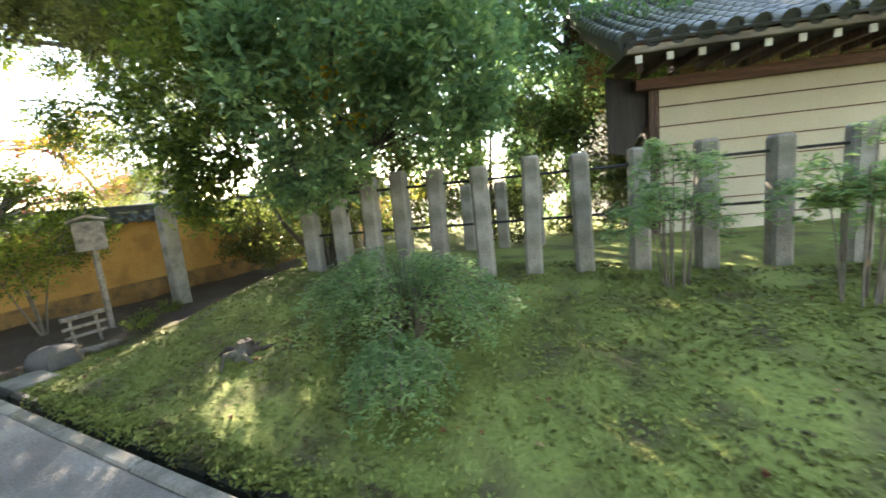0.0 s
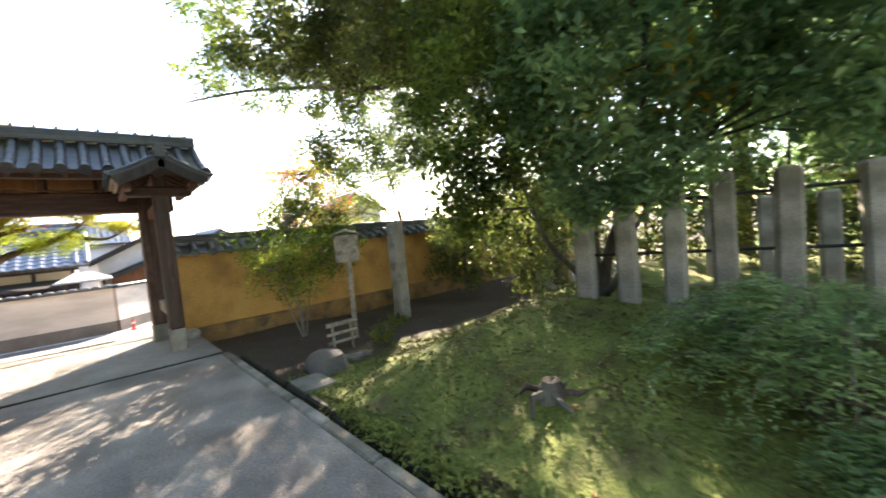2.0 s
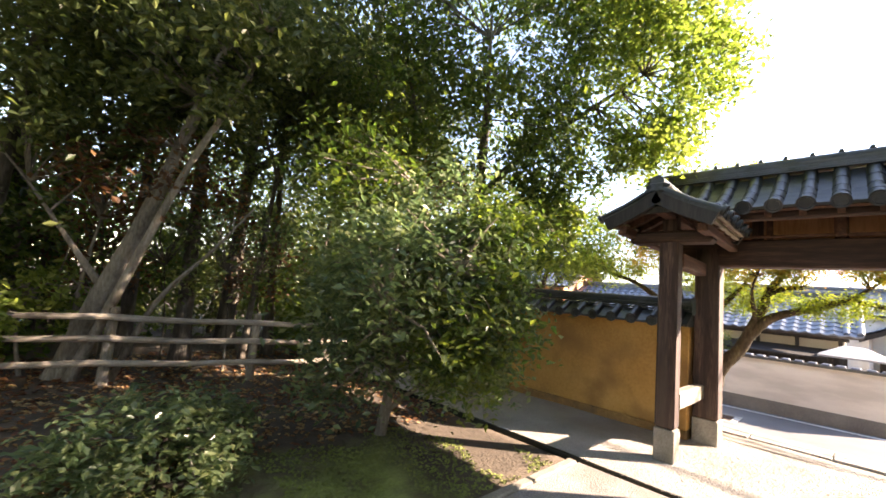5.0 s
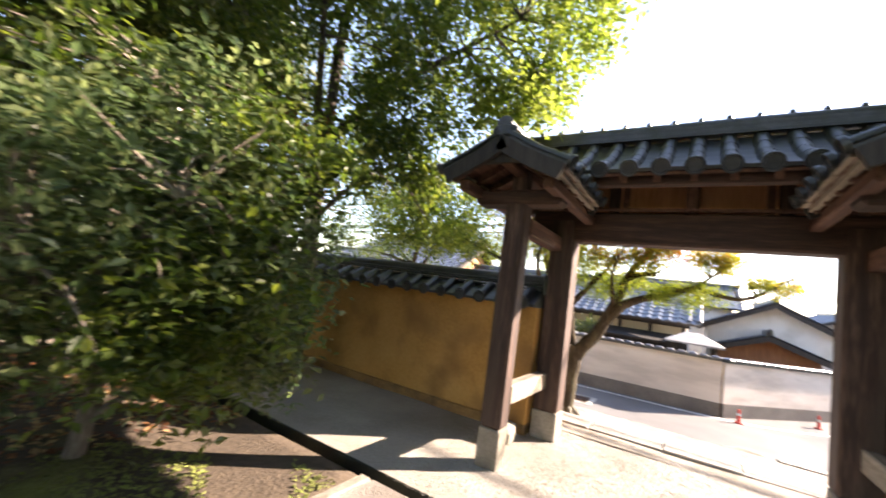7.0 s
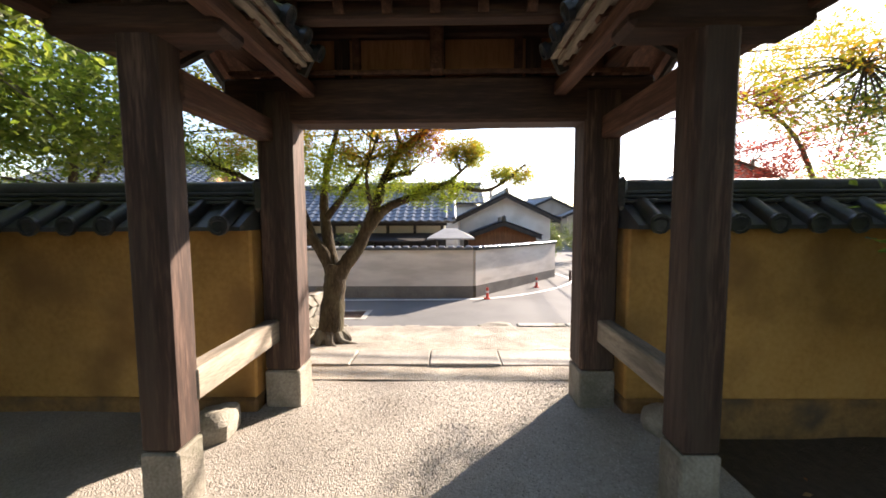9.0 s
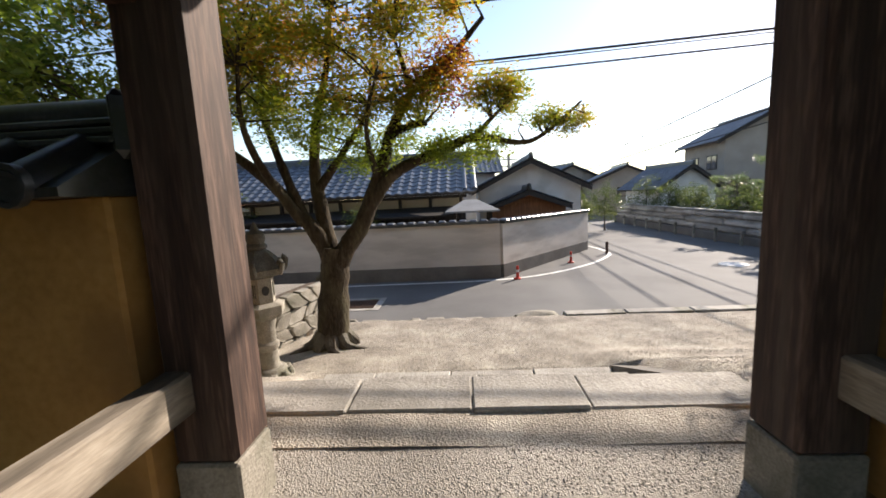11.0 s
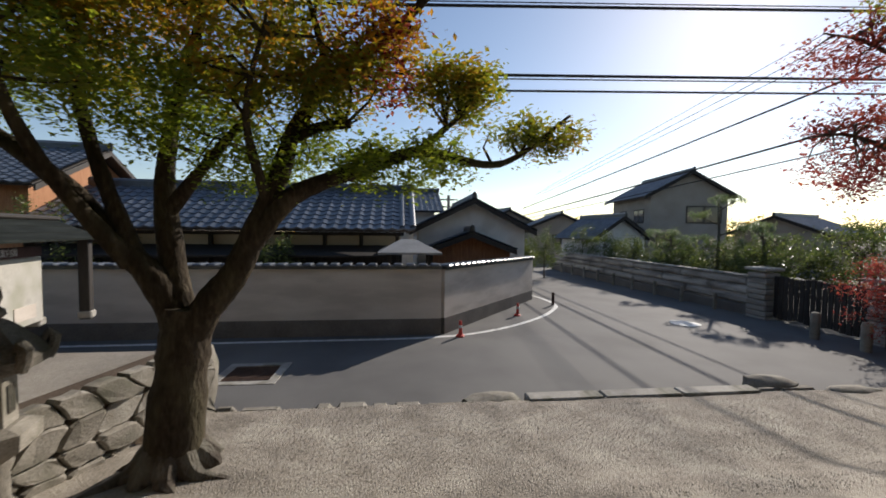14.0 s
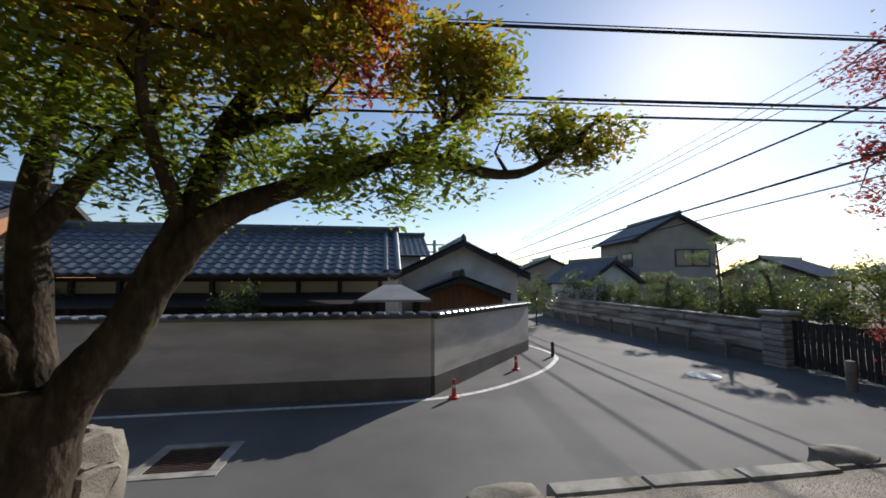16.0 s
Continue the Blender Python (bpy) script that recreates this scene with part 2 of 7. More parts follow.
# ---- mesh building ----
class Shape:
    """Vertices and faces of one mesh, in world metres."""

    def __init__(self):
        self.v, self.f = [], []

    def add(self, verts, faces, m=None):
        k = len(self.v)
        self.v += [tuple(m @ Vector(p)) for p in verts] if m else [tuple(p) for p in verts]
        self.f += [tuple(i + k for i in q) for q in faces]
        return self

    def box(self, c, s, b=0.0, m=None):
        """A box at c of size s; b: the width of its chamfers."""
        hx, hy, hz = s[0] / 2, s[1] / 2, s[2] / 2
        if not b:
            vs = [(c[0] + x * hx, c[1] + y * hy, c[2] + z * hz) for z in (-1, 1) for y in (-1, 1) for x in (-1, 1)]
            return self.add(vs, [(0, 2, 3, 1), (4, 5, 7, 6), (0, 1, 5, 4), (2, 6, 7, 3), (0, 4, 6, 2), (1, 3, 7, 5)], m)
        b = min(b, hx * 0.9, hy * 0.9, hz * 0.9)
        vs, at = [], {}
        for x in (-1, 1):
            for y in (-1, 1):
                for z in (-1, 1):
                    for a in range(3):
                        d = [b, b, b]
                        d[a] = 0
                        at[x, y, z, a] = len(vs)
                        vs.append((c[0] + x * (hx - d[0]), c[1] + y * (hy - d[1]), c[2] + z * (hz - d[2])))
        fs = []
        for a in range(3):
            i, j = (a + 1) % 3, (a + 2) % 3
            for s1 in (-1, 1):
                quad = []
                for p, q in ((-1, -1), (1, -1), (1, 1), (-1, 1)):
                    key = [0, 0, 0]
                    key[a], key[i], key[j] = s1, p, q
                    quad.append(at[(*key, a)])
                fs.append(tuple(quad if s1 > 0 else quad[::-1]))
            for p in (-1, 1):
                for q in (-1, 1):
                    lo, hi = [0, 0, 0], [0, 0, 0]
                    lo[a], lo[i], lo[j] = -1, p, q
                    hi[a], hi[i], hi[j] = 1, p, q
                    quad = (at[(*lo, i)], at[(*hi, i)], at[(*hi, j)], at[(*lo, j)])
                    fs.append(quad if p * q < 0 else quad[::-1])
        for x in (-1, 1):
            for y in (-1, 1):
                for z in (-1, 1):
                    t = tuple(at[x, y, z, a] for a in range(3))
                    fs.append(t if x * y * z > 0 else t[::-1])
        return self.add(vs, fs, m)

    def tube(self, path, radii, n=8, caps=True):
        """A tapered tube along a line of points."""
        path = [Vector(p) for p in path]
        if not hasattr(radii, "__len__"):
            radii = [radii] * len(path)
        k, prev = len(self.v), None
        for i, p in enumerate(path):
            d = (path[min(i + 1, len(path) - 1)] - path[max(i - 1, 0)]).normalized()
            if prev is None:
                side = d.orthogonal().normalized()
            else:
                side = (prev - d * prev.dot(d)).normalized()
            prev, up = side, d.cross(side)
            for a in range(n):
                w = 2 * math.pi * a / n
                self.v.append(tuple(p + radii[i] * (math.cos(w) * side + math.sin(w) * up)))
        for i in range(len(path) - 1):
            for a in range(n):
                b = (a + 1) % n
                self.f.append((k + i * n + a, k + i * n + b, k + (i + 1) * n + b, k + (i + 1) * n + a))
        if caps:
            self.f.append(tuple(k + a for a in range(n))[::-1])
            self.f.append(tuple(k + (len(path) - 1) * n + a for a in range(n)))
        return self

    def turned(self, profile, c, n=16, m=None):
        """A lathe shape about the upright through c, from (radius, height) rows."""
        vs = [(c[0] + r * math.cos(2 * math.pi * a / n), c[1] + r * math.sin(2 * math.pi * a / n), c[2] + z) for r, z in profile for a in range(n)]
        fs = [(i * n + a, i * n + (a + 1) % n, (i + 1) * n + (a + 1) % n, (i + 1) * n + a) for i in range(len(profile) - 1) for a in range(n)]
        fs += [tuple(range(n))[::-1], tuple((len(profile) - 1) * n + a for a in range(n))]
        return self.add(vs, fs, m)

    def prism(self, outline, way):
        """A flat outline of points pushed along a vector."""
        k = len(outline)
        o, w = [Vector(p) for p in outline], Vector(way)
        fs = [tuple(range(k))[::-1], tuple(range(k, 2 * k))] + [(i, (i + 1) % k, k + (i + 1) % k, k + i) for i in range(k)]
        return self.add(o + [p + w for p in o], fs)


def world_of(ob):
    m = ob.matrix_basis.copy()
    while ob.parent:
        ob = ob.parent
        m = ob.matrix_basis @ m
    return m


def mesh_of(name, shape, material, inverse=None, smooth=False):
    me = bpy.data.meshes.new(name)
    vs = shape.v
    if inverse:
        a = np.array(vs) @ np.array(inverse.to_3x3()).T + np.array(inverse.translation)
        vs = a.tolist()
    me.from_pydata(vs, [], shape.f)
    me.materials.append(material)
    if smooth:
        me.shade_smooth()
        if smooth != 2:
            me.set_sharp_from_angle(angle=radians(40))
    return me


def part(name, shape, material, parent, label="", smooth=False, kind=""):
    """One mesh under a thing or a part, from world coordinates."""
    ob = new(name, mesh_of(name, shape, material, world_of(parent).inverted(), smooth))
    ob.parent = parent
    return tagged(ob, label, kind=kind)


def piece(name, me, parent, m):
    """An alike piece that shares its mesh, at the pose m within its parent."""
    ob = new(name, me)
    ob.parent = parent
    ob.matrix_basis = m
    return ob


def thing(name, at, label, category, group="", turn=0, kind=""):
    ob = new(name)
    ob.matrix_basis = pose(*at, 0, 0, turn)
    return tagged(ob, label, category, group, kind)


def solo(name, shape, material, label, category="", group="", kind="", smooth=False):
    """A thing of one mesh, with its origin at the middle of its foot."""
    a = np.array(shape.v)
    at = Vector(((a[:, 0].min() + a[:, 0].max()) / 2, (a[:, 1].min() + a[:, 1].max()) / 2, a[:, 2].min()))
    ob = new(name, mesh_of(name, shape, material, Matrix.Translation(-at), smooth))
    ob.matrix_basis = Matrix.Translation(at)
    return tagged(ob, label, category, group, kind)


def curve(points, steps=6):
    """A smooth line through points."""
    p = [Vector(q) for q in points]
    p = [2 * p[0] - p[1], *p, 2 * p[-1] - p[-2]]
    out = []
    for i in range(1, len(p) - 2):
        a, b, c, d = p[i - 1 : i + 3]
        for s in range(steps):
            t = s / steps
            out.append(0.5 * (2 * b + (c - a) * t + (2 * a - 5 * b + 4 * c - d) * t * t + (3 * b - a - 3 * c + d) * t**3))
    return out + [p[-2]]


def leaves(centres, count, spread, size, seed, flat=0.0, slim=0.5):
    """Small folded leaves strewn in clumps round the centres."""
    rng = np.random.default_rng(seed)
    c = np.asarray(centres, float)
    at = c[rng.integers(0, len(c), count)] + rng.normal(0, 1, (count, 3)) * np.asarray(spread) * 0.5
    nrm = rng.normal(0, 1, (count, 3))
    nrm[:, 2] = np.abs(nrm[:, 2]) + flat * 3
    nrm /= np.linalg.norm(nrm, axis=1)[:, None]
    u = np.cross(nrm, rng.normal(0, 1, (count, 3)))
    u /= np.linalg.norm(u, axis=1)[:, None] + 1e-9
    w = np.cross(nrm, u)
    s = size * rng.uniform(0.6, 1.3, (count, 1))
    v = np.stack([at - u * s * 0.5, at + w * s * slim * 0.5 + nrm * s * 0.1, at + u * s * 0.5, at - w * s * slim * 0.5 + nrm * s * 0.1], 1).reshape(-1, 3)
    k = np.arange(count)[:, None] * 4
    f = np.concatenate([k + [0, 1, 2], k + [0, 2, 3]], 1).reshape(-1, 3)
    sh = Shape()
    sh.v, sh.f = v.tolist(), f.tolist()
    return sh


def clumps(centre, radii, count, seed, hollow=0.4):
    """Clump centres within an uneven ball."""
    rng = np.random.default_rng(seed)
    d = rng.normal(0, 1, (count, 3))
    d /= np.linalg.norm(d, axis=1)[:, None]
    r = rng.uniform(hollow**3, 1, (count, 1)) ** (1 / 3) * rng.uniform(0.8, 1.08, (count, 1))
    return np.asarray(centre) + d * r * np.asarray(radii)


def plant(name, label, category, base, limbs, crowns, bark, seed, twigs=40, group="", limb_name="limb"):
    """A tree or bush: limbs as rows of (points, first radius, last radius); crowns as (centre, radii, clumps, leaves, spread, size, material, flat)."""
    t = thing(name, base, label, category, group)
    tips = []
    for i, (pts, r0, r1) in enumerate(limbs):
        line = curve(pts, 5)
        sh, rng = Shape(), random.Random(seed + i)
        rad = [r0 + (r1 - r0) * (k / (len(line) - 1)) ** 0.8 for k in range(len(line))]
        rad = [r * rng.uniform(0.93, 1.08) for r in rad]
        if i == 0:
            rad[0] *= 1.35
            rad[1] *= 1.12
        part("trunk" if i == 0 else limb_name, sh.tube(line, rad, 10), bark, t, smooth=True)
        tips += [line[k] for k in range(len(line) // 2, len(line), 2)]
    rng = random.Random(seed)
    tw = Shape()
    for k, (c, r, n, count, spread, size, material, flat) in enumerate(crowns):
        cs = clumps(c, r, n, seed * 7 + k)
        part("crown", leaves(cs, count, spread * 0.72, size, seed * 11 + k, flat), material, t, kind="stuff")
        for q in rng.sample(list(cs), min(len(cs), twigs // max(1, len(crowns)))):
            q = Vector(q)
            near = min(tips, key=lambda p: (p - q).length) if tips else Vector(base)
            if (near - q).length < 2.2:
                mid = near.lerp(q, 0.5) + Vector((rng.uniform(-0.1, 0.1), rng.uniform(-0.1, 0.1), rng.uniform(0, 0.12)))
                tw.tube([near, mid, q], [0.016, 0.01, 0.004], 5)
    if tw.f:
        part("twig_mass", tw, bark, t, kind="stuff")
    return t


def smooth01(x, a, b):
    t = min(1.0, max(0.0, (x - a) / (b - a)))
    return t * t * (3 - 2 * t)


# ---- ground ----
def rough(x, y, s, k):
    return k * noise.noise(Vector((x * s, y * s, 0.3)))


def ground_height(x, y):
    """The lie of the land: garden, bank by the gate, forecourt, street."""
    if x < -10.5:
        x += 0.14
    if x > -10.2:
        if y > 1.02:
            low = -0.2 - 0.1 * smooth01(y, 2.5, 4.5)
            east = smooth01(x, -6.6, -4.2)
            rise = smooth01(y, 1.15, 3.8)
            mound = -0.02 + (0.44 + 0.2 * math.exp(-((x + 4.3) ** 2) / 1.6)) * rise
            z = low + (mound - low) * east + rough(x, y, 1.3, 0.05) * smooth01(y, 1.2, 1.6)
            if y < 1.29 + 0.03 * noise.noise(Vector((x * 2.3, 0.7, 0))) and x > -8.05:
                z = min(z, -0.4)
            return z
        if y < -2.72:
            if -8.2 < x < -8.02:
                return -0.26
            return -0.02 + 0.1 * smooth01(y, -3.0, -6.0) * smooth01(x, -8.2, -7.0) + rough(x, y, 1.1, 0.05) * smooth01(-y, 2.7, 3.2) * smooth01(x, -8.3, -7.5)
        return -0.26
    inner = smooth01(y, -2.6, -2.4) * (1 - smooth01(y, 0.7, 0.95))
    bank = -0.62 * min(1.0, max(0.0, (-x - 11.15) / 1.6))
    if y > 0.72:
        bank = -0.5 * min(1.0, max(0.0, (-x - 11.46) / 1.26)) - 0.12 * smooth01(-x, 12.7, 13.4) - 0.012
    plain = bank - 0.13 * smooth01(-x, 12.6, 15.1)
    if y < -4.3 + 0.318 * (-x - 11.5) - 0.12 and -15.15 < x:
        return -0.16 * smooth01(-x, 10.9, 12.6)
    if x < -15.05:
        plain = -0.98 - 0.012 * min(12.0, -x - 15.05)
    z = plain - 0.05 - 0.35 * inner * smooth01(-x, 11.0, 11.3) * (1 - smooth01(-x, 12.3, 12.7))
    return z


def sheet(xs, ys, height):
    sh = Shape()
    sh.v = [(x, y, height(x, y)) for y in ys for x in xs]
    w = len(xs)
    sh.f = [(j * w + i, j * w + i + 1, (j + 1) * w + i + 1, (j + 1) * w + i) for j in range(len(ys) - 1) for i in range(w - 1)]
    return sh


def steps_of(*spans):
    """Grid lines: (from, to, spacing) spans end to end."""
    out = []
    for a, b, d in spans:
        n = max(1, round((b - a) / d))
        out += [a + (b - a) * i / n for i in range(n)]
    return out + [spans[-1][1]]


gx = steps_of((-400, -60, 60), (-60, -24, 4), (-24, -16, 0.8), (-16, -15.24, 0.3), (-15.24, -15.14, 0.05), (-15.14, -10.25, 0.25), (-10.25, -10.15, 0.05), (-10.15, -8.17, 0.14), (-8.17, -8.01, 0.03), (-8.01, 4, 0.14), (4, 12, 1), (12, 60, 8), (60, 400, 68))
gy = steps_of((-400, -60, 68), (-60, -14, 4), (-14, -6, 0.5), (-6, -2.74, 0.18), (-2.74, -2.70, 0.04), (-2.70, 1.0, 0.3), (1.0, 1.04, 0.04), (1.04, 1.46, 0.035), (1.46, 7, 0.14), (7, 14, 0.6), (14, 60, 5), (60, 400, 68))


def ground_material():
    """Moss on the mound, dark soil beneath the trees, plain earth far off."""
    m = MOSS.copy()
    m.name = "garden_ground"
    n, l = m.node_tree.nodes, m.node_tree.links
    b = n["Principled BSDF"]
    moss_colour = b.inputs["Base Color"].links[0].from_socket
    geo = n.new("ShaderNodeNewGeometry")
    no = n.new("ShaderNodeTexNoise")
    no.inputs["Scale"].default_value, no.inputs["Detail"].default_value = 1.1, 7
    l.new(geo.outputs["Position"], no.inputs["Vector"])
    sep = n.new("ShaderNodeSeparateXYZ")
    l.new(geo.outputs["Position"], sep.inputs[0])
    south = n.new("ShaderNodeMapRange")
    south.inputs[1].default_value, south.inputs[2].default_value = -2.9, -4.6
    l.new(sep.outputs["Y"], south.inputs[0])
    west = n.new("ShaderNodeMapRange")
    west.inputs[1].default_value, west.inputs[2].default_value = -5.6, -7.2
    l.new(sep.outputs["X"], west.inputs[0])
    soil = n.new("ShaderNodeMath")
    soil.operation = "MAXIMUM"
    l.new(south.outputs[0], soil.inputs[0])
    l.new(west.outputs[0], soil.inputs[1])
    jit = n.new("ShaderNodeMath")
    jit.operation = "MULTIPLY_ADD"
    l.new(no.outputs[0], jit.inputs[0])
    jit.inputs[1].default_value = 1.6
    l.new(soil.outputs[0], jit.inputs[2])
    mask = n.new("ShaderNodeMapRange")
    mask.inputs[1].default_value, mask.inputs[2].default_value = 1.1, 1.6
    l.new(jit.outputs[0], mask.inputs[0])
    earth = n.new("ShaderNodeValToRGB")
    earth.color_ramp.elements[0].color, earth.color_ramp.elements[1].color = (0.035, 0.025, 0.018, 1), (0.11, 0.082, 0.055, 1)
    fine = n.new("ShaderNodeTexNoise")
    fine.inputs["Scale"].default_value, fine.inputs["Detail"].default_value = 14, 8
    l.new(geo.outputs["Position"], fine.inputs["Vector"])
    l.new(fine.outputs[0], earth.inputs[0])
    mx = n.new("ShaderNodeMixRGB")
    l.new(mask.outputs[0], mx.inputs[0])
    l.new(moss_colour, mx.inputs[1])
    l.new(earth.outputs[0], mx.inputs[2])
    l.new(mx.outputs[0], b.inputs["Base Color"])
    return m


ground = new("ground", mesh_of("ground", sheet(gx, gy, ground_height), ground_material(), smooth=2))
tagged(ground, "mossy mound and dark bare earth under garden trees", "ground", kind="structure")

# the paved garden path, with kerb stones along it
PN, PS, PW = 1.0, -2.6, -8.03
path_slab = new("path", mesh_of("path", Shape().box(((8 + PW) / 2, (PN + PS) / 2, -0.1), (8 - PW, PN - PS, 0.2), 0.01), PATH))
tagged(path_slab, "grey washed-aggregate garden path dappled with sun", "path", kind="structure")
for side, y in (("north", PN + 0.055), ("south", PS - 0.055)):
    x, r = PW + 0.0, random.Random(3)
    while x < 7:
        w = r.uniform(0.7, 1.1)
        part("kerb_stone", Shape().box((x + w / 2, y, -0.09 + r.uniform(-0.004, 0.004)), (w - 0.02, 0.1, 0.2), 0.015), OLDSTONE, path_slab)
        x += w
part("gutter_bed", Shape().box((-0.5, 1.165, -0.38), (14.9, 0.11, 0.1), 0.01), SHADED_WETSTONE, path_slab, "wet gutter bed, blackened for deep shade")
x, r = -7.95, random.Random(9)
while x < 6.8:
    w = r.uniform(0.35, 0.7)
    part("gutter_stone", Shape().box((x + w / 2, 1.262 + r.uniform(-0.012, 0.012), -0.225 + r.uniform(-0.02, 0.015)), (w - 0.015, 0.08, 0.33), 0.025), SHADED_WETSTONE, path_slab, "damp gutter side stone, blackened for deep shade")
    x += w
apron = new("gate_apron", mesh_of("gate_apron", sheet(steps_of((-11.2, -8.185, 0.15)), steps_of((-9.5, 1.05, 0.15)), lambda x, y: -0.012 + rough(x, y, 1.5, 0.012) - 0.1 * smooth01(-y, 7.5, 9.5) - (0.3 * smooth01(-y, 2.3, 2.6) * smooth01(-x, 10.5, 10.9))), SAND, smooth=2))
tagged(apron, "pale sandy gravel under and before the gate", "ground", kind="structure")
# Drain edge and bed take the same colour with shade painted in.
part("drain_kerb", Shape().box((-8.192, -3.4, -0.118), (0.03, 8.8, 0.2), 0.006), SHADED_WETSTONE, apron, "damp drain edge, blackened for shade")
part("drain_bed", Shape().box((-8.1, -3.4, -0.27), (0.15, 8.8, 0.06), 0.006), SHADED_WETSTONE, apron, "drain bed, blackened for shade")

# the forecourt beyond the steps, and the street
forecourt = new("forecourt", mesh_of("forecourt", sheet(steps_of((-15.17, -10.64, 0.16)), steps_of((-3.6, -2.45, 0.2), (-2.45, 0.95, 0.2), (0.95, 9.0, 0.25)), lambda x, y: ground_height(x, y) + 0.05 + rough(x, y, 1.2, 0.015)), GRAVEL, smooth=2))
tagged(forecourt, "pale fine gravel forecourt sloping to the street", "ground", kind="structure")


def road_height(x, y):
    return -0.94 - 0.012 * min(12.0, max(0.0, -x - 15.05))


road = new("road", mesh_of("road", sheet(steps_of((-70, -30, 5), (-30, -14.6, 0.7)), steps_of((-40, -12, 4), (-12, 12, 0.8), (12, 30, 3)), road_height), ASPHALT, smooth=2))
tagged(road, "smooth dark grey asphalt street with white edge line", "road", kind="structure")


# ---- garden wall ----
WX = -10.2


def half_tile(r, length, n=6):
    """A half-round cover tile lying along -y, its crown up, narrower at its head."""
    sh = Shape()
    for k, (y, q) in enumerate(((0, r), (-length, r * 0.9))):
        for a in range(n + 1):
            w = math.pi * a / n
            sh.v.append((q * math.cos(w), y, q * math.sin(w)))
        for a in range(n + 1):
            w = math.pi * a / n
            sh.v.append((0.8 * q * math.cos(w), y, 0.8 * q * math.sin(w) - 0.004))
    m = n + 1
    for a in range(n):
        sh.f.append((a, a + 1, 2 * m + a + 1, 2 * m + a))
        sh.f.append((m + a, a, a + 1, m + a + 1)[::-1])
    return sh


def end_disc(r, t):
    return Shape().turned([(r * 0.7, t * 0.6), (r * 0.75, t), (r, t), (r, 0)][::-1], (0, 0, 0), 12)


def coping(name, y0, y1, label):
    """A tiled coping on the garden wall between y0 and y1."""
    t = thing(name, (WX, (y0 + y1) / 2, 1.42), label, "wall coping", "wall copings")
    L = y1 - y0
    body = Shape().prism([(WX - 0.36, y0, 1.43), (WX + 0.36, y0, 1.43), (WX + 0.36, y0, 1.46), (WX + 0.08, y0, 1.62), (WX - 0.08, y0, 1.62), (WX - 0.36, y0, 1.46)], (0, L, 0))
    part("tile_bed", body, TILE, t)
    for k, (h, w) in enumerate(((1.64, 0.26), (1.675, 0.24), (1.71, 0.22))):
        part("ridge_course", Shape().box((WX, (y0 + y1) / 2, h), (w, L, 0.026), 0.006), TILE, t)
    part("ridge_cap", Shape().tube([(WX, y0, 1.745), (WX, y1, 1.745)], 0.07, 12), TILE, t, smooth=True)
    for y in (y0, y1):
        part("ridge_end", Shape().box((WX, y, 1.7), (0.24, 0.07, 0.26), 0.05), TILE, t)
    slope = math.degrees(math.atan2(0.16, 0.28))
    me = mesh_of("cover_tile", half_tile(0.07, 0.33), TILE, smooth=True)
    dm = mesh_of("end_disc", end_disc(0.072, 0.03), TILE, smooth=True)
    n = int(L / 0.27)
    for i in range(n):
        y = y0 + (i + 0.5) * L / n - (y0 + y1) / 2
        for s in (1, -1):
            m = Matrix.Translation((s * 0.37, y, 0.035)) @ Matrix.Rotation(radians(-90 * s), 4, "Z") @ Matrix.Rotation(radians(-slope), 4, "X")
            piece("cover_tile", me, t, m)
            piece("end_disc", dm, t, Matrix.Translation((s * 0.365, y, 0.05)) @ Matrix.Rotation(radians(90 * s), 4, "Y"))
    return t


for name, y0, y1 in (("wall_south", -14.0, -2.14), ("wall_north", 0.74, 15.0)):
    w = new(name, mesh_of(name, Shape().box((WX, (y0 + y1) / 2, 0.77), (0.34, y1 - y0, 1.34), 0.015), OCHRE))
    tagged(w, "ochre earthen plaster garden wall with worn, shade-darkened foot", "wall", kind="structure")
    part("foot", Shape().box((WX, (y0 + y1) / 2, -0.15), (0.36, y1 - y0, 0.5), 0.02), OCHRE_LOW, w, "worn plaster foot, darkened for dirt and shade")
    coping("wall_coping", y0 - (0 if y0 < 0 else 0.02), y1 + (0.02 if y0 < 0 else 0), "dark smoked clay tile coping on the ochre wall")


# ---- gate ----
GE, GW, GS, GN = -9.02, -10.25, -2.09, 0.63
gate = thing("temple_gate", ((GE + GW) / 2, (GS + GN) / 2, 0), "weathered dark timber temple gate with tiled roofs, standing open", "gate")


def post(x, y, wx, wy, top, name="post"):
    low = 0.33 if name == "support_post" else 0.29
    p = part(name, Shape().box((x, y, (top + low) / 2), (wx, wy, top - low), 0.022), TIMBER, gate, "dark weathered upright timber")
    part("plinth", Shape().box((x, y, low / 2 - 0.03), (wx + 0.004, wy + 0.004, low + 0.06), 0.012), OLDSTONE, p, "pale spliced stone foot")
    return p


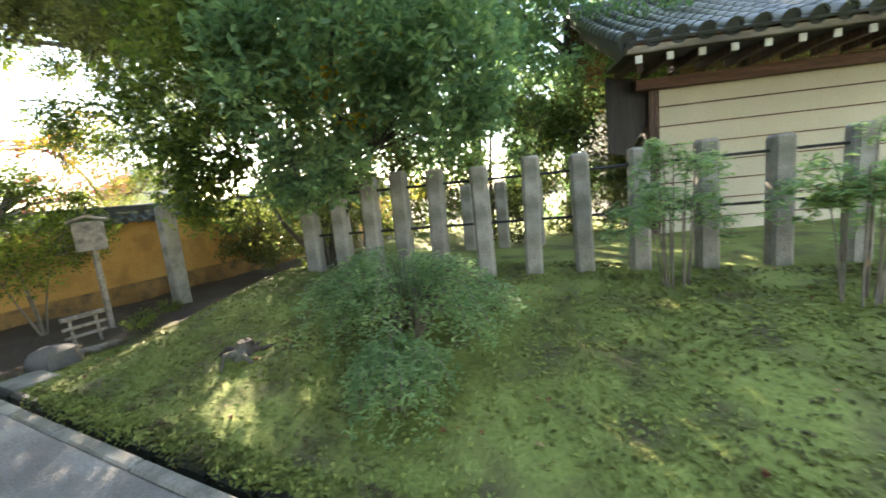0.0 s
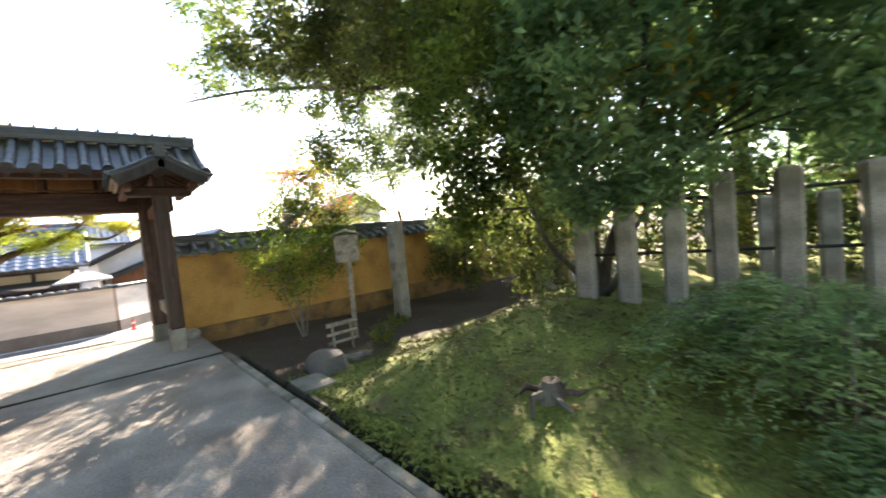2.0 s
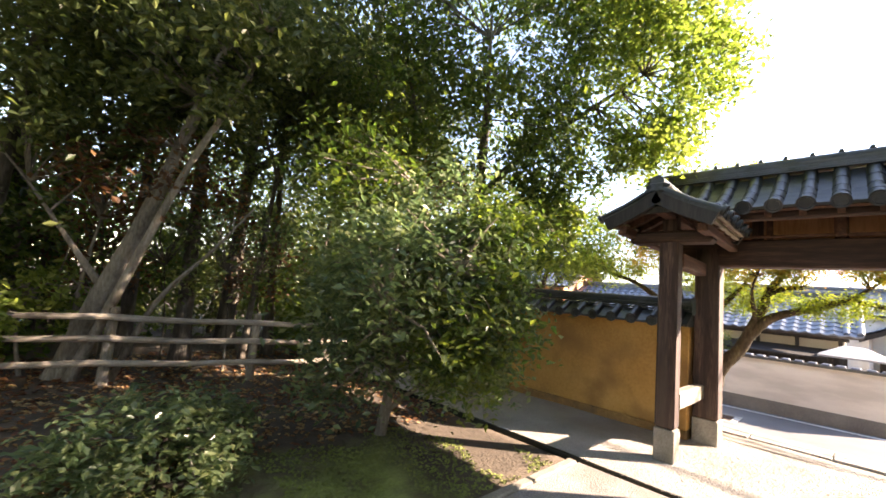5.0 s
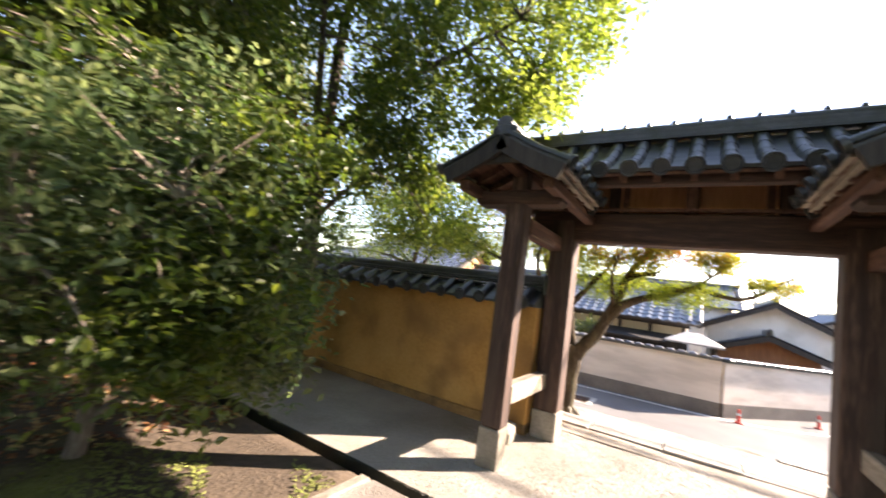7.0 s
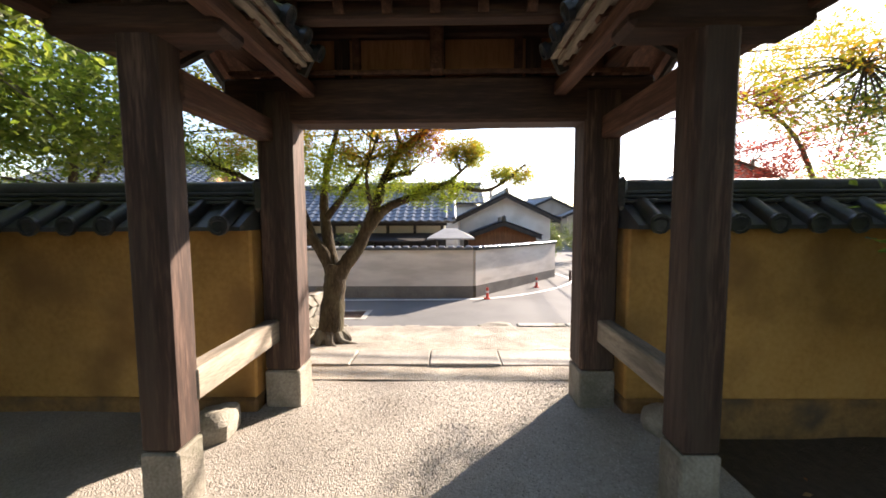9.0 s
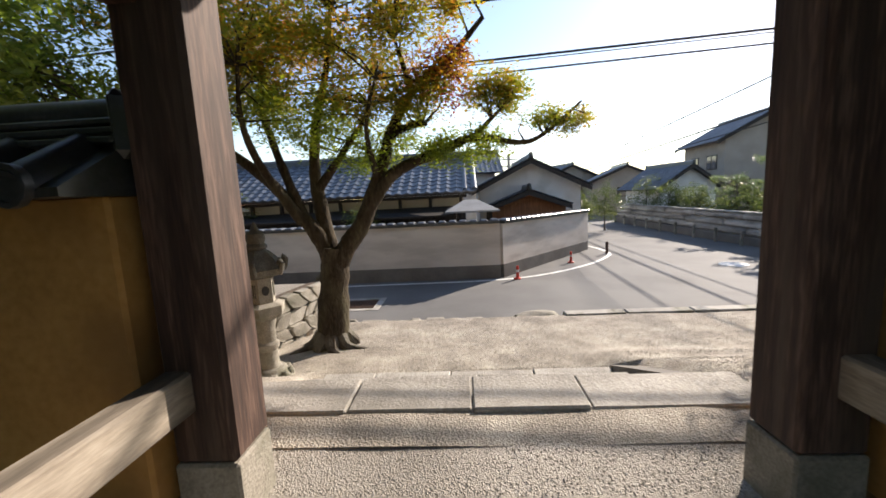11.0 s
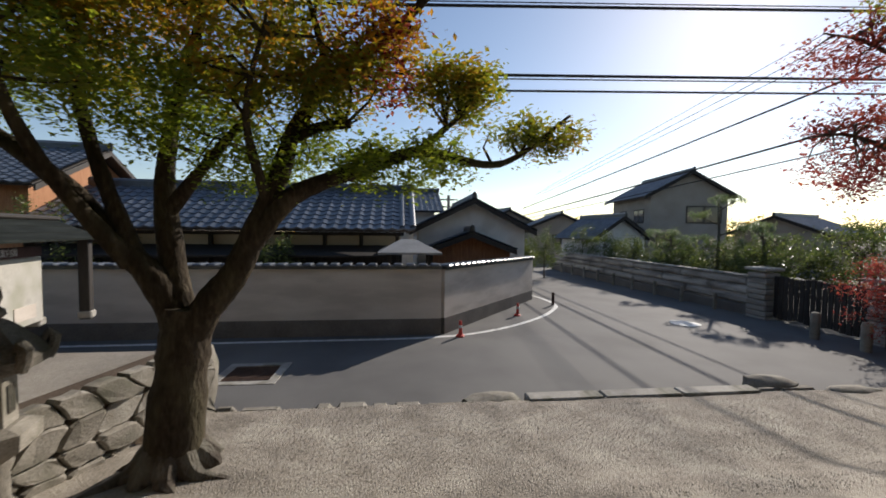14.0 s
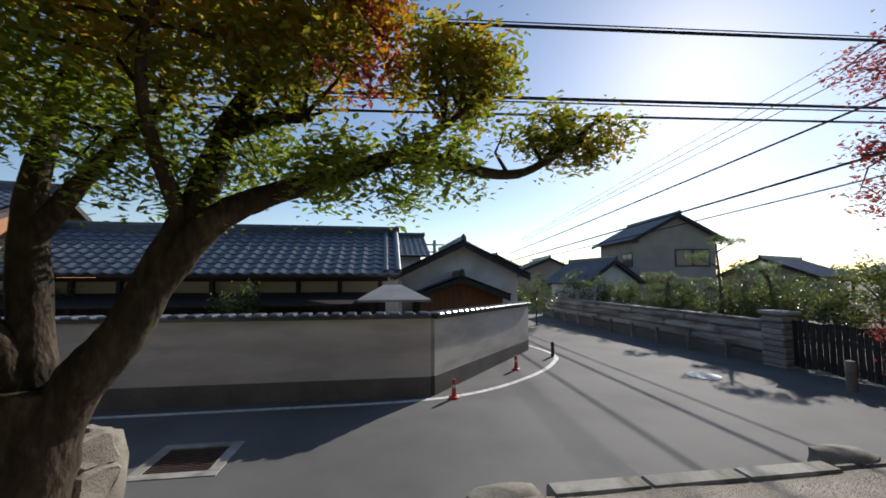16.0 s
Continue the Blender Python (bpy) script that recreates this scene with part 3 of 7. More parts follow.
for y in (GS, GN):
    post(GE, y, 0.2, 0.2, 2.48, "support_post")
for y in (-1.97, 0.56):
    post(GW, y, 0.28, 0.28, 2.5, "main_post")
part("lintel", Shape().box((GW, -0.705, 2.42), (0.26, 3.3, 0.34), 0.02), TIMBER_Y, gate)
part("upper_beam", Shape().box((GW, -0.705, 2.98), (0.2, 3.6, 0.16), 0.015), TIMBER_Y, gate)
for y in (GS, GN):
    sy = -2.04 if y < 0 else 0.61
    part("upper_tie", Shape().box(((GE + GW) / 2, sy, 2.2), (1.1, 0.13, 0.17), 0.012), TIMBER_X, gate)
    # Paler wood than the upper tie puts the sun into its colour.
    part("lower_tie", Shape().box(((GE + GW) / 2, sy, 0.62), (1.1, 0.12, 0.18), 0.012), GREYWOOD, gate, "lower tie beam, sunlight put in as paler wood")
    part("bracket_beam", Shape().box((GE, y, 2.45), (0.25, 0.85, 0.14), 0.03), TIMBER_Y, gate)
    part("ridge_purlin", Shape().box(((-8.55 + GW) / 2, y, 2.72), (GW * -1 - 8.55, 0.12, 0.12), 0.012), TIMBER_X, gate)
    for s in (-1, 1):
        part("side_purlin", Shape().box(((-8.6 + GW) / 2, y + s * 0.4, 2.49), (GW * -1 - 8.6, 0.1, 0.1), 0.012), TIMBER_X, gate)
    part("king_strut", Shape().box((GE, y, 2.6), (0.12, 0.16, 0.22), 0.012), TIMBER, gate)
for y in (-1.45, -0.705, 0.04):
    part("strut", Shape().box((GW, y, 2.745), (0.11, 0.12, 0.31), 0.01), TIMBER, gate)
for ya, yb in ((-1.85, -1.5), (-1.4, -0.76), (-0.65, -0.01), (0.1, 0.45)):
    part("panel", Shape().box((GW + 0.02, (ya + yb) / 2, 2.745), (0.03, yb - ya, 0.31), 0.004), PLAINWOOD, gate, "reddish boarded panel")
for x, z in ((-9.55, 2.78), (-10.95, 2.78)):
    part("eave_purlin", Shape().box((x, -0.705, z), (0.12, 4.0, 0.13), 0.012), TIMBER_Y, gate)
part("central_strut", Shape().box((GW + 0.15, -0.705, 2.79), (0.16, 0.1, 0.38), 0.015), TIMBER_X, gate)
for y in (-1.95, -1.33, -0.08, 0.54):
    part("batten", Shape().box((GW + 0.065, y, 2.745), (0.05, 0.06, 0.305), 0.006), TIMBER_X, gate)
part("panel_rail", Shape().box((GW + 0.12, -0.705, 2.625), (0.035, 3.2, 0.035), 0.005), TIMBER_X, gate)
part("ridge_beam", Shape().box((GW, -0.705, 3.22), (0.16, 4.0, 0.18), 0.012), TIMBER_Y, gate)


def tiled_roof(parent, ridge_a, ridge_b, down_l, down_r, run_scale=1.0, spacing=0.25, tile_r=0.075, deck=TIMBER_X, rafter=0.3, bend=0.05, courses=3):
    """A gabled roof: ridge from a to b; down_l and down_r lead from the ridge to the two eaves."""
    a, b = Vector(ridge_a), Vector(ridge_b)
    along = b - a
    L, u = along.length, along.normalized()
    pm = world_of(parent).inverted()
    for down in (Vector(down_l), Vector(down_r)):
        n = along.cross(down).normalized()
        if n.z < 0:
            n = -n
        sag = -bend * n

        def at(s, t, h=0.0):
            return a + u * s + down * t + sag * math.sin(math.pi * t) + n * h

        board, pans = Shape(), Shape()
        for sh, h0, h1, over in ((board, -0.03, 0.0, 0.0), (pans, 0.012, 0.045, 0.02)):
            k, rows = 0, 6
            for i in range(rows + 1):
                t = (i / rows) * (1 + over)
                sh.v += [tuple(at(-over, t, h0)), tuple(at(L + over, t, h0)), tuple(at(L + over, t, h1)), tuple(at(-over, t, h1))]
            for i in range(rows):
                p, q = 4 * i, 4 * i + 4
                sh.f += [(p, p + 1, q + 1, q), (p + 1, p + 2, q + 2, q + 1), (p + 2, p + 3, q + 3, q + 2), (p + 3, p, q, q + 3)]
            sh.f += [(0, 3, 2, 1), (4 * rows, 4 * rows + 1, 4 * rows + 2, 4 * rows + 3)]
        part("roof_deck", board, deck, parent)
        part("tile_bed", pans, TILE, parent)
        cnt = max(2, round(L / spacing))
        dl = down.length
        nt = max(2, round(dl / 0.27))
        me = mesh_of("cover_tile", half_tile(tile_r, dl / nt + 0.03), TILE, smooth=True)
        dm = mesh_of("end_disc", end_disc(tile_r + 0.006, 0.035), TILE, smooth=True)
        for i in range(cnt + 1):
            s = i * L / cnt
            for k in range(nt):
                p, q = at(s, (k + 1) / nt, 0.04), at(s, k / nt, 0.04)
                ydir = (p - q).normalized()
                xdir = ydir.cross(n).normalized()
                zdir = xdir.cross(ydir)
                m = Matrix((xdir, ydir, zdir)).transposed().to_4x4()
                m.translation = p + ydir * 0.03
                piece("cover_tile", me, parent, pm @ m)
                if k == nt - 1:
                    m2 = Matrix((xdir, -zdir, ydir)).transposed().to_4x4()
                    m2.translation = p + ydir * 0.02 + n * 0.012
                    piece("end_disc", dm, parent, pm @ m2)
        cnt = max(2, round(L / rafter))
        for i in range(cnt + 1):
            s = 0.05 + i * (L - 0.1) / cnt
            sh = Shape()
            w = u * 0.03
            p0, p1 = at(s, 0.04, -0.03), at(s, 0.97, -0.03)
            mid = at(s, 0.5, -0.03)
            for p in (p0, mid, p1):
                sh.v += [tuple(p - w), tuple(p + w), tuple(p + w - n * 0.07), tuple(p - w - n * 0.07)]
            for i2 in range(2):
                for j in range(4):
                    sh.f.append((4 * i2 + j, 4 * i2 + (j + 1) % 4, 4 * i2 + 4 + (j + 1) % 4, 4 * i2 + 4 + j))
            sh.f += [(3, 2, 1, 0), (8, 9, 10, 11)]
            part("rafter", sh, deck, parent)
        for s in (-0.02, L + 0.02):
            sh = Shape()
            w = u * 0.025
            for i in range(7):
                p = at(s, i / 6 * 1.02, 0.0)
                sh.v += [tuple(p - w + n * 0.01), tuple(p + w + n * 0.01), tuple(p + w - n * 0.12), tuple(p - w - n * 0.12)]
            for i2 in range(6):
                for j in range(4):
                    sh.f.append((4 * i2 + j, 4 * i2 + (j + 1) % 4, 4 * i2 + 4 + (j + 1) % 4, 4 * i2 + 4 + j))
            sh.f += [(3, 2, 1, 0), (24, 25, 26, 27)]
            part("barge_board", sh, DARKWOOD, parent, "dark weathered barge board")
    side = u.cross(Vector((0, 0, 1))).normalized()
    for k, (h, w) in enumerate(((0.07, 0.24), (0.105, 0.22), (0.14, 0.2))[:courses]):
        sh = Shape()
        lo, hi = h - 0.015, h + 0.015
        sh.prism([a - side * w / 2 + Vector((0, 0, lo)), a + side * w / 2 + Vector((0, 0, lo)), a + side * w / 2 + Vector((0, 0, hi)), a - side * w / 2 + Vector((0, 0, hi))], along)
        part("ridge_course", sh, TILE, parent)
    part("ridge_cap", Shape().tube([a - u * 0.03 + Vector((0, 0, 0.075 + 0.035 * courses)), b + u * 0.03 + Vector((0, 0, 0.075 + 0.035 * courses))], 0.075, 12), TILE, parent, smooth=True)
    for p in (a, b):
        m = Matrix((u, side, Vector((0, 0, 1)))).transposed().to_4x4()
        m.translation = p
        part("ridge_ornament", Shape().box((0, 0, 0.02 + 0.03 * courses), (0.08, 0.2, 0.12 + 0.03 * courses), 0.05, m), TILE, parent)


for y in (GS, GN):
    part("gable_board", Shape().prism([(-8.56, y - 0.34, 2.65), (-8.56, y + 0.34, 2.65), (-8.56, y, 2.84)], (0.04, 0, 0)), DARKWOOD, gate)
tiled_roof(gate, (GW, -2.75, 3.36), (GW, 1.36, 3.36), (0.86, 0, -0.56), (-0.86, 0, -0.56))
for k in range(17):
    part("ridge_knob", Shape().turned([(0.03, 0), (0.032, 0.015), (0.02, 0.04), (0.005, 0.05)], (GW, -2.65 + 0.245 * k, 3.61), 8), TILE, gate, smooth=True)
for y in (GS, GN):
    tiled_roof(gate, (-8.5, y, 2.87), (-9.75, y, 2.87), (0, 0.55, -0.285), (0, -0.55, -0.285), spacing=0.27, tile_r=0.05, bend=0.015, courses=1)
    for side in (-1, 1):
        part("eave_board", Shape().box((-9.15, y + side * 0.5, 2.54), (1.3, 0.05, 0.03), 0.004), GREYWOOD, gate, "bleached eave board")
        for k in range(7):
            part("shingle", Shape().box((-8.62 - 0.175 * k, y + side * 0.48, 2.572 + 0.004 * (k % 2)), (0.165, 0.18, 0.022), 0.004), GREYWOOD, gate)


# ---- steps ----
steps = thing("stone_steps", (-11.94, -0.8, -0.6), "worn pale granite steps down to the forecourt", "steps")
r = random.Random(5)
for k, (xa, xb, z) in enumerate(((-10.98, -11.42, 0.018), (-11.41, -11.83, -0.185), (-11.82, -12.25, -0.37), (-12.24, -12.73, -0.555))):
    ends = sorted([-2.45, r.uniform(-1.9, -1.5), r.uniform(-1.2, -0.7), r.uniform(-0.4, 0.0), 0.66 if k else 1.05])
    for ya, yb in zip(ends, ends[1:]):
        part("step_stone", Shape().box(((xa + xb) / 2 + r.uniform(-0.006, 0.006), (ya + yb) / 2, z - 0.17 + r.uniform(-0.008, 0.008)), (xa - xb + 0.01, yb - ya - r.uniform(0.004, 0.01), 0.34), 0.012), STEPSTONE, steps)
# Darker than the steps: damp and the inner face's shade are in the colour.
part("side_kerb", Shape().prism([(-11.43, 0.68, -0.015), (-12.98, 0.68, -0.63), (-12.98, 0.68, -0.9), (-11.43, 0.68, -0.5)], (0, 0.2, 0)), FOOTGREY, steps, "sloping granite side kerb, darkened for damp and shade")

# ---- far side of the street ----
def boundary(name, a, b, za, zb, h, label):
    a, b = Vector((*a, 0)), Vector((*b, 0))
    d = (b - a).normalized()
    s = Vector((-d.y, d.x, 0)) * 0.1
    w = new(name, None)
    tagged(w, label, "wall", kind="structure")
    def slab(lo, hi, t):
        sh = Shape()
        q = s.normalized() * t
        sh.v = [tuple(p + o + Vector((0, 0, z))) for z, zz in ((0, 0), (1, 1)) for p, g in ((a, za), (b, zb)) for o in (q, -q) for z in [g + (hi if zz else lo)]]
        sh.f = [(0, 1, 3, 2), (4, 6, 7, 5), (0, 4, 5, 1), (2, 3, 7, 6), (0, 2, 6, 4), (1, 5, 7, 3)]
        return sh
    part("foot", slab(-0.3, 0.38, 0.11), FOOTGREY, w, "dark grey rendered foot")
    part("render", slab(0.38, h - 0.1, 0.1), WALLGREY, w)
    part("cap", slab(h - 0.1, h - 0.03, 0.17), TILE, w, "dark tile cap")
    n = int((b - a).length / 0.28)
    me = mesh_of("cap_tile", Shape().box((0, 0, 0), (0.2, 0.4, 0.06), 0.025), HOUSE_TILE)
    for i in range(n):
        p = a.lerp(b, (i + 0.5) / n)
        m = Matrix.Rotation(math.atan2(d.y, d.x), 4, "Z")
        m.translation = p + Vector((0, 0, za + (zb - za) * (i + 0.5) / n + h - 0.01))
        piece("cap_tile", me, w, m)
    return w


boundary("wall_street", (-19.42, -16), (-19.42, 0.13), -1.0, -1.0, 1.62, "long grey-beige rendered wall with tile cap")
boundary("wall_street_bend", (-19.42, 0.13), (-24.2, 3.88), -1.0, -1.1, 1.6, "angled pale rendered wall with tile cap")



def wave_tile(w=0.28, l=0.27, a=0.035, n=6):
    """One waved roof tile: width along x, running down along +y, its lip at the lower end."""
    sh = Shape()
    for y, dz in ((0.0, 0.0), (l, 0.022), (l, -0.02)):
        for i in range(n + 1):
            t = i / n
            sh.v.append((t * w, y, dz + a * (math.cos(2 * math.pi * t) * 0.5 + 0.5) ** 1.5))
    m = n + 1
    for r in range(2):
        for i in range(n):
            sh.f.append((r * m + i, (r + 1) * m + i, (r + 1) * m + i + 1, r * m + i + 1))
    return sh


def basis(u, v, at):
    """The pose with x along u, y along v."""
    u, v = Vector(u).normalized(), Vector(v).normalized()
    n = u.cross(v)
    m = Matrix((u, v, n)).transposed().to_4x4()
    m.translation = at
    return m


def wave_roof(parent, corner, along, down, joined=True, tile=0.28):
    """A slope of waved tiles from its upper corner, on a deck."""
    corner, along, down = Vector(corner), Vector(along), Vector(down)
    if along.cross(down).z < 0:
        corner, along = corner + along, -along
    n = along.cross(down).normalized()
    nu, nv = max(2, round(along.length / tile)), max(2, round(down.length / (tile * 0.92)))
    pm = world_of(parent).inverted()
    deck = Shape().prism([corner, corner + along, corner + along + down, corner + down], -n * 0.07)
    part("roof_deck", deck, DARKWOOD, parent)
    one = wave_tile(along.length / nu, down.length / nv + 0.015, tile * 0.14)
    if joined:
        sh = Shape()
        for i in range(nu):
            for j in range(nv):
                sh.add(one.v, one.f, basis(along, down, corner + along * (i / nu) + down * (j / nv) + n * 0.008))
        part("roof_tiles", sh, HOUSE_TILE, parent, smooth=True, kind="stuff")
    else:
        me = mesh_of("roof_tile", one, HOUSE_TILE, smooth=True)
        for i in range(nu):
            for j in range(nv):
                piece("roof_tile", me, parent, pm @ basis(along, down, corner + along * (i / nu) + down * (j / nv) + n * 0.008))


def ridge_tiles(parent, a, b, w=0.22, h=0.2):
    a, b = Vector(a), Vector(b)
    side = (b - a).cross(Vector((0, 0, 1))).normalized()
    up = Vector((0, 0, 1))
    part("ridge", Shape().prism([a - side * w / 2 - up * 0.05, a + side * w / 2 - up * 0.05, a + side * w * 0.4 + up * h * 0.7, a - side * w * 0.4 + up * h * 0.7], b - a), TILE, parent)
    part("ridge_cap", Shape().tube([a + up * h * 0.75, b + up * h * 0.75], w * 0.36, 10), HOUSE_TILE, parent, smooth=True)
    for p in (a, b):
        part("ridge_ornament", Shape().box(tuple(p + up * h * 0.6), (w * 0.7, w * 0.7, h * 1.4), 0.05), TILE, parent)


def gable_house(name, label, at, turn, half_w, length, wall_z, eave_z, ridge_z, over, wall, base_z=-1.2, windows=(), group="houses"):
    """A gabled house whose ridge runs along its own y; windows as (face, along, z, width, height)."""
    h = thing(name, (*at, base_z), label, "house", group, turn)
    m = world_of(h)

    def w(x, y, z):
        return m @ Vector((x, y, z - base_z))

    L = length / 2
    slope = (ridge_z - eave_z) / (half_w + over)
    sh = Shape()
    top = ridge_z - 0.12
    side = top - slope * half_w
    sh.prism([w(-half_w, -L, base_z), w(half_w, -L, base_z), w(half_w, -L, side), w(0, -L, top), w(-half_w, -L, side)], w(0, L, 0) - w(0, -L, 0))
    part("wall", sh, wall, h)
    for s in (-1, 1):
        a = w(0, -L - 0.4, ridge_z)
        wave_roof(h, a, w(0, L + 0.4, ridge_z) - a, w(s * (half_w + over), -L - 0.4, eave_z) - a)
        for y in (-L - 0.42, L + 0.42):
            p, q = w(0, y, ridge_z - 0.03), w(s * (half_w + over), y, eave_z - 0.03)
            part("barge_board", Shape().prism([p, q, q - Vector((0, 0, 0.16)), p - Vector((0, 0, 0.16))], m.to_3x3() @ Vector((0, 0.05, 0))), DARKWOOD, h)
    ridge_tiles(h, w(0, -L - 0.45, ridge_z), w(0, L + 0.45, ridge_z))
    for face, along, z, ww, hh in windows:
        if face == "south":
            c, u, n = w(along, -L, z), Vector((1, 0, 0)), Vector((0, -1, 0))
        elif face == "north":
            c, u, n = w(along, L, z), Vector((1, 0, 0)), Vector((0, 1, 0))
        elif face == "west":
            c, u, n = w(-half_w, along, z), Vector((0, 1, 0)), Vector((-1, 0, 0))
        else:
            c, u, n = w(half_w, along, z), Vector((0, 1, 0)), Vector((1, 0, 0))
        u, n = m.to_3x3() @ u, m.to_3x3() @ n
        k = Matrix((u, n, Vector((0, 0, 1)))).transposed().to_4x4()
        k.translation = c
        win = part("window", Shape().box((0, 0.01, 0), (ww, 0.06, hh), 0.01, k), DARKWOOD, h, "dark framed window")
        for sx in (-0.25, 0.25):
            part("pane", Shape().box((sx * ww, 0.035, 0), (ww * 0.42, 0.03, hh * 0.85), 0.004, k), GLASS, win)
    return h


GLASS = mat("window_glass", [(0.02, 0.022, 0.025), (0.03, 0.033, 0.036), (0.045, 0.048, 0.05)], 0.08, 1, 5, 0, spec=0.8)

# the long house behind the street wall
ha = thing("street_house", (-23.6, -5.0, -1.2), "low tiled house with dark boards behind the grey wall", "house", "houses")
part("wall", Shape().box((-24.2, -5.6, 0.05), (4.0, 9.6, 2.5), 0.02), CREAM, ha)
part("board_band", Shape().box((-22.12, -5.6, 0.55), (0.1, 9.7, 0.62), 0.01), DARKWOOD, ha, "dark charred board band")
for k in range(10):
    part("wall_post", Shape().box((-22.13, -0.9 - 1.04 * k, 0.6), (0.14, 0.1, 1.4), 0.01), DARKWOOD, ha)
part("eave_beam", Shape().box((-22.13, -5.6, 1.28), (0.12, 9.8, 0.1), 0.01), DARKWOOD, ha)
wave_roof(ha, (-24.2, -10.6, 2.72), (0, 10.2, 0), (2.75, 0, -1.32), joined=False, tile=0.32)
wave_roof(ha, (-24.2, -10.6, 2.72), (0, 10.2, 0), (-2.75, 0, -1.32), tile=0.32)
ridge_tiles(ha, (-24.2, -10.6, 2.74), (-24.2, -0.4, 2.74))
part("verge", Shape().tube([(-24.2, -0.45, 2.78), (-21.5, -0.45, 1.48)], 0.09, 10), HOUSE_TILE, ha, smooth=True)
part("verge", Shape().tube([(-24.2, -0.75, 2.76), (-21.5, -0.75, 1.46)], 0.08, 10), HOUSE_TILE, ha, smooth=True)
part("lean_to_roof", Shape().prism([(-22.1, -10.4, 0.95), (-20.9, -10.4, 0.72), (-20.9, -10.4, 0.67), (-22.1, -10.4, 0.89)], (0, 9.3, 0)), DARKWOOD, ha, "dark lean-to roof edge")
gr = thing("garden_gate_roof", (-20.7, -0.5, -1.1), "small grey hipped gate roof behind the wall", "gate roof")
part("roof", Shape().add([(-21.5, -1.35, 0.86), (-19.85, -1.35, 0.86), (-19.85, 0.2, 0.86), (-21.5, 0.2, 0.86), (-20.7, -0.8, 1.16), (-20.7, -0.4, 1.16), (-21.5, -1.35, 0.81), (-19.85, -1.35, 0.81), (-19.85, 0.2, 0.81), (-21.5, 0.2, 0.81)], [(0, 1, 4), (1, 2, 5, 4), (2, 3, 5), (3, 0, 4, 5), (0, 6, 7, 1), (1, 7, 8, 2), (2, 8, 9, 3), (3, 9, 6, 0), (9, 8, 7, 6)]), GREYTIN := mat("grey_roof_felt", [(0.22, 0.215, 0.21), (0.3, 0.295, 0.285), (0.38, 0.37, 0.36)], 0.7, 2, 40, 0.2, 0.003), gr)
for x, y in ((-21.2, -1.1), (-20.15, -1.1), (-20.15, -0.05), (-21.2, -0.05)):
    part("post", Shape().box((x, y, -0.15), (0.1, 0.1, 1.95), 0.01), DARKWOOD, gr)

gable_house("boarded_house", "tall brown boarded house behind the notice board", (-24.6, -14.0), 8, 3.0, 6.0, 2.6, 2.5, 4.0, 0.5, PLAINWOOD)
gable_house("white_gable_house", "white plastered house gable under dark tiles", (-28.0, 1.98), 90, 2.1, 5.0, 1.5, 1.42, 2.62, 0.35, WHITEWALL)
gable_house("brown_shed", "brown boarded shed with a low tiled gable", (-25.6, 1.74), 90, 1.5, 2.0, 0.9, 0.74, 1.36, 0.15, PLAINWOOD, group="sheds")
gable_house("back_house", "flat-toned house roof far behind the street house", (-34.0, -2.5), 0, 3.0, 7.0, 2.5, 2.4, 3.7, 0.5, WHITEWALL)
gable_house("two_storey_house", "beige two-storey house with tiled roofs", (-38.7, 19.4), 82, 2.6, 6.4, 3.3, 3.9, 5.65, 0.6, BEIGEWALL, windows=(("south", 1.0, 2.7, 2.4, 1.2), ("south", -1.6, 0.9, 1.2, 1.0), ("west", -1.5, 2.6, 1.5, 1.0), ("west", 1.2, 2.6, 1.2, 1.0)))
gable_house("low_wing_house", "white low wing with blue-grey tiled roof", (-35.5, 12.6), 95, 1.7, 4.2, 1.1, 1.0, 2.4, 0.4, WHITEWALL)
for x, y, turn, z in ((-46, 13.5, 80, 3.0), (-52, 9.5, 100, 3.6), (-44, 22, 60, 3.4), (-38, 30, 20, 2.8), (-30, 34, 70, 3.0), (-24, 31, 10, 2.8), (-34, -14, 0, 3.4), (-30, -24, 10, 3.6)):
    gable_house("distant_house", "distant house with plain walls and tiled gable", (x, y), turn, 2.8, 6.0, z - 1.3, z - 1.4, z, 0.5, (BEIGEWALL, WHITEWALL)[int(z * 10) % 2], windows=(("south", 0, z - 2.2, 1.4, 0.8), ("east", 0, z - 2.4, 1.4, 0.8)), group="distant houses")

# the log-like course wall across the street, with its gate
LOGSTONE = mat("weathered_wall_course", [(0.22, 0.195, 0.17), (0.39, 0.35, 0.305), (0.54, 0.495, 0.44)], 0.9, 1.2, 40, 0.5, 0.01, stain=(0.12, 0.105, 0.09), stain_scale=1.4, stretch=(0.5, 1, 2), island=0.3)


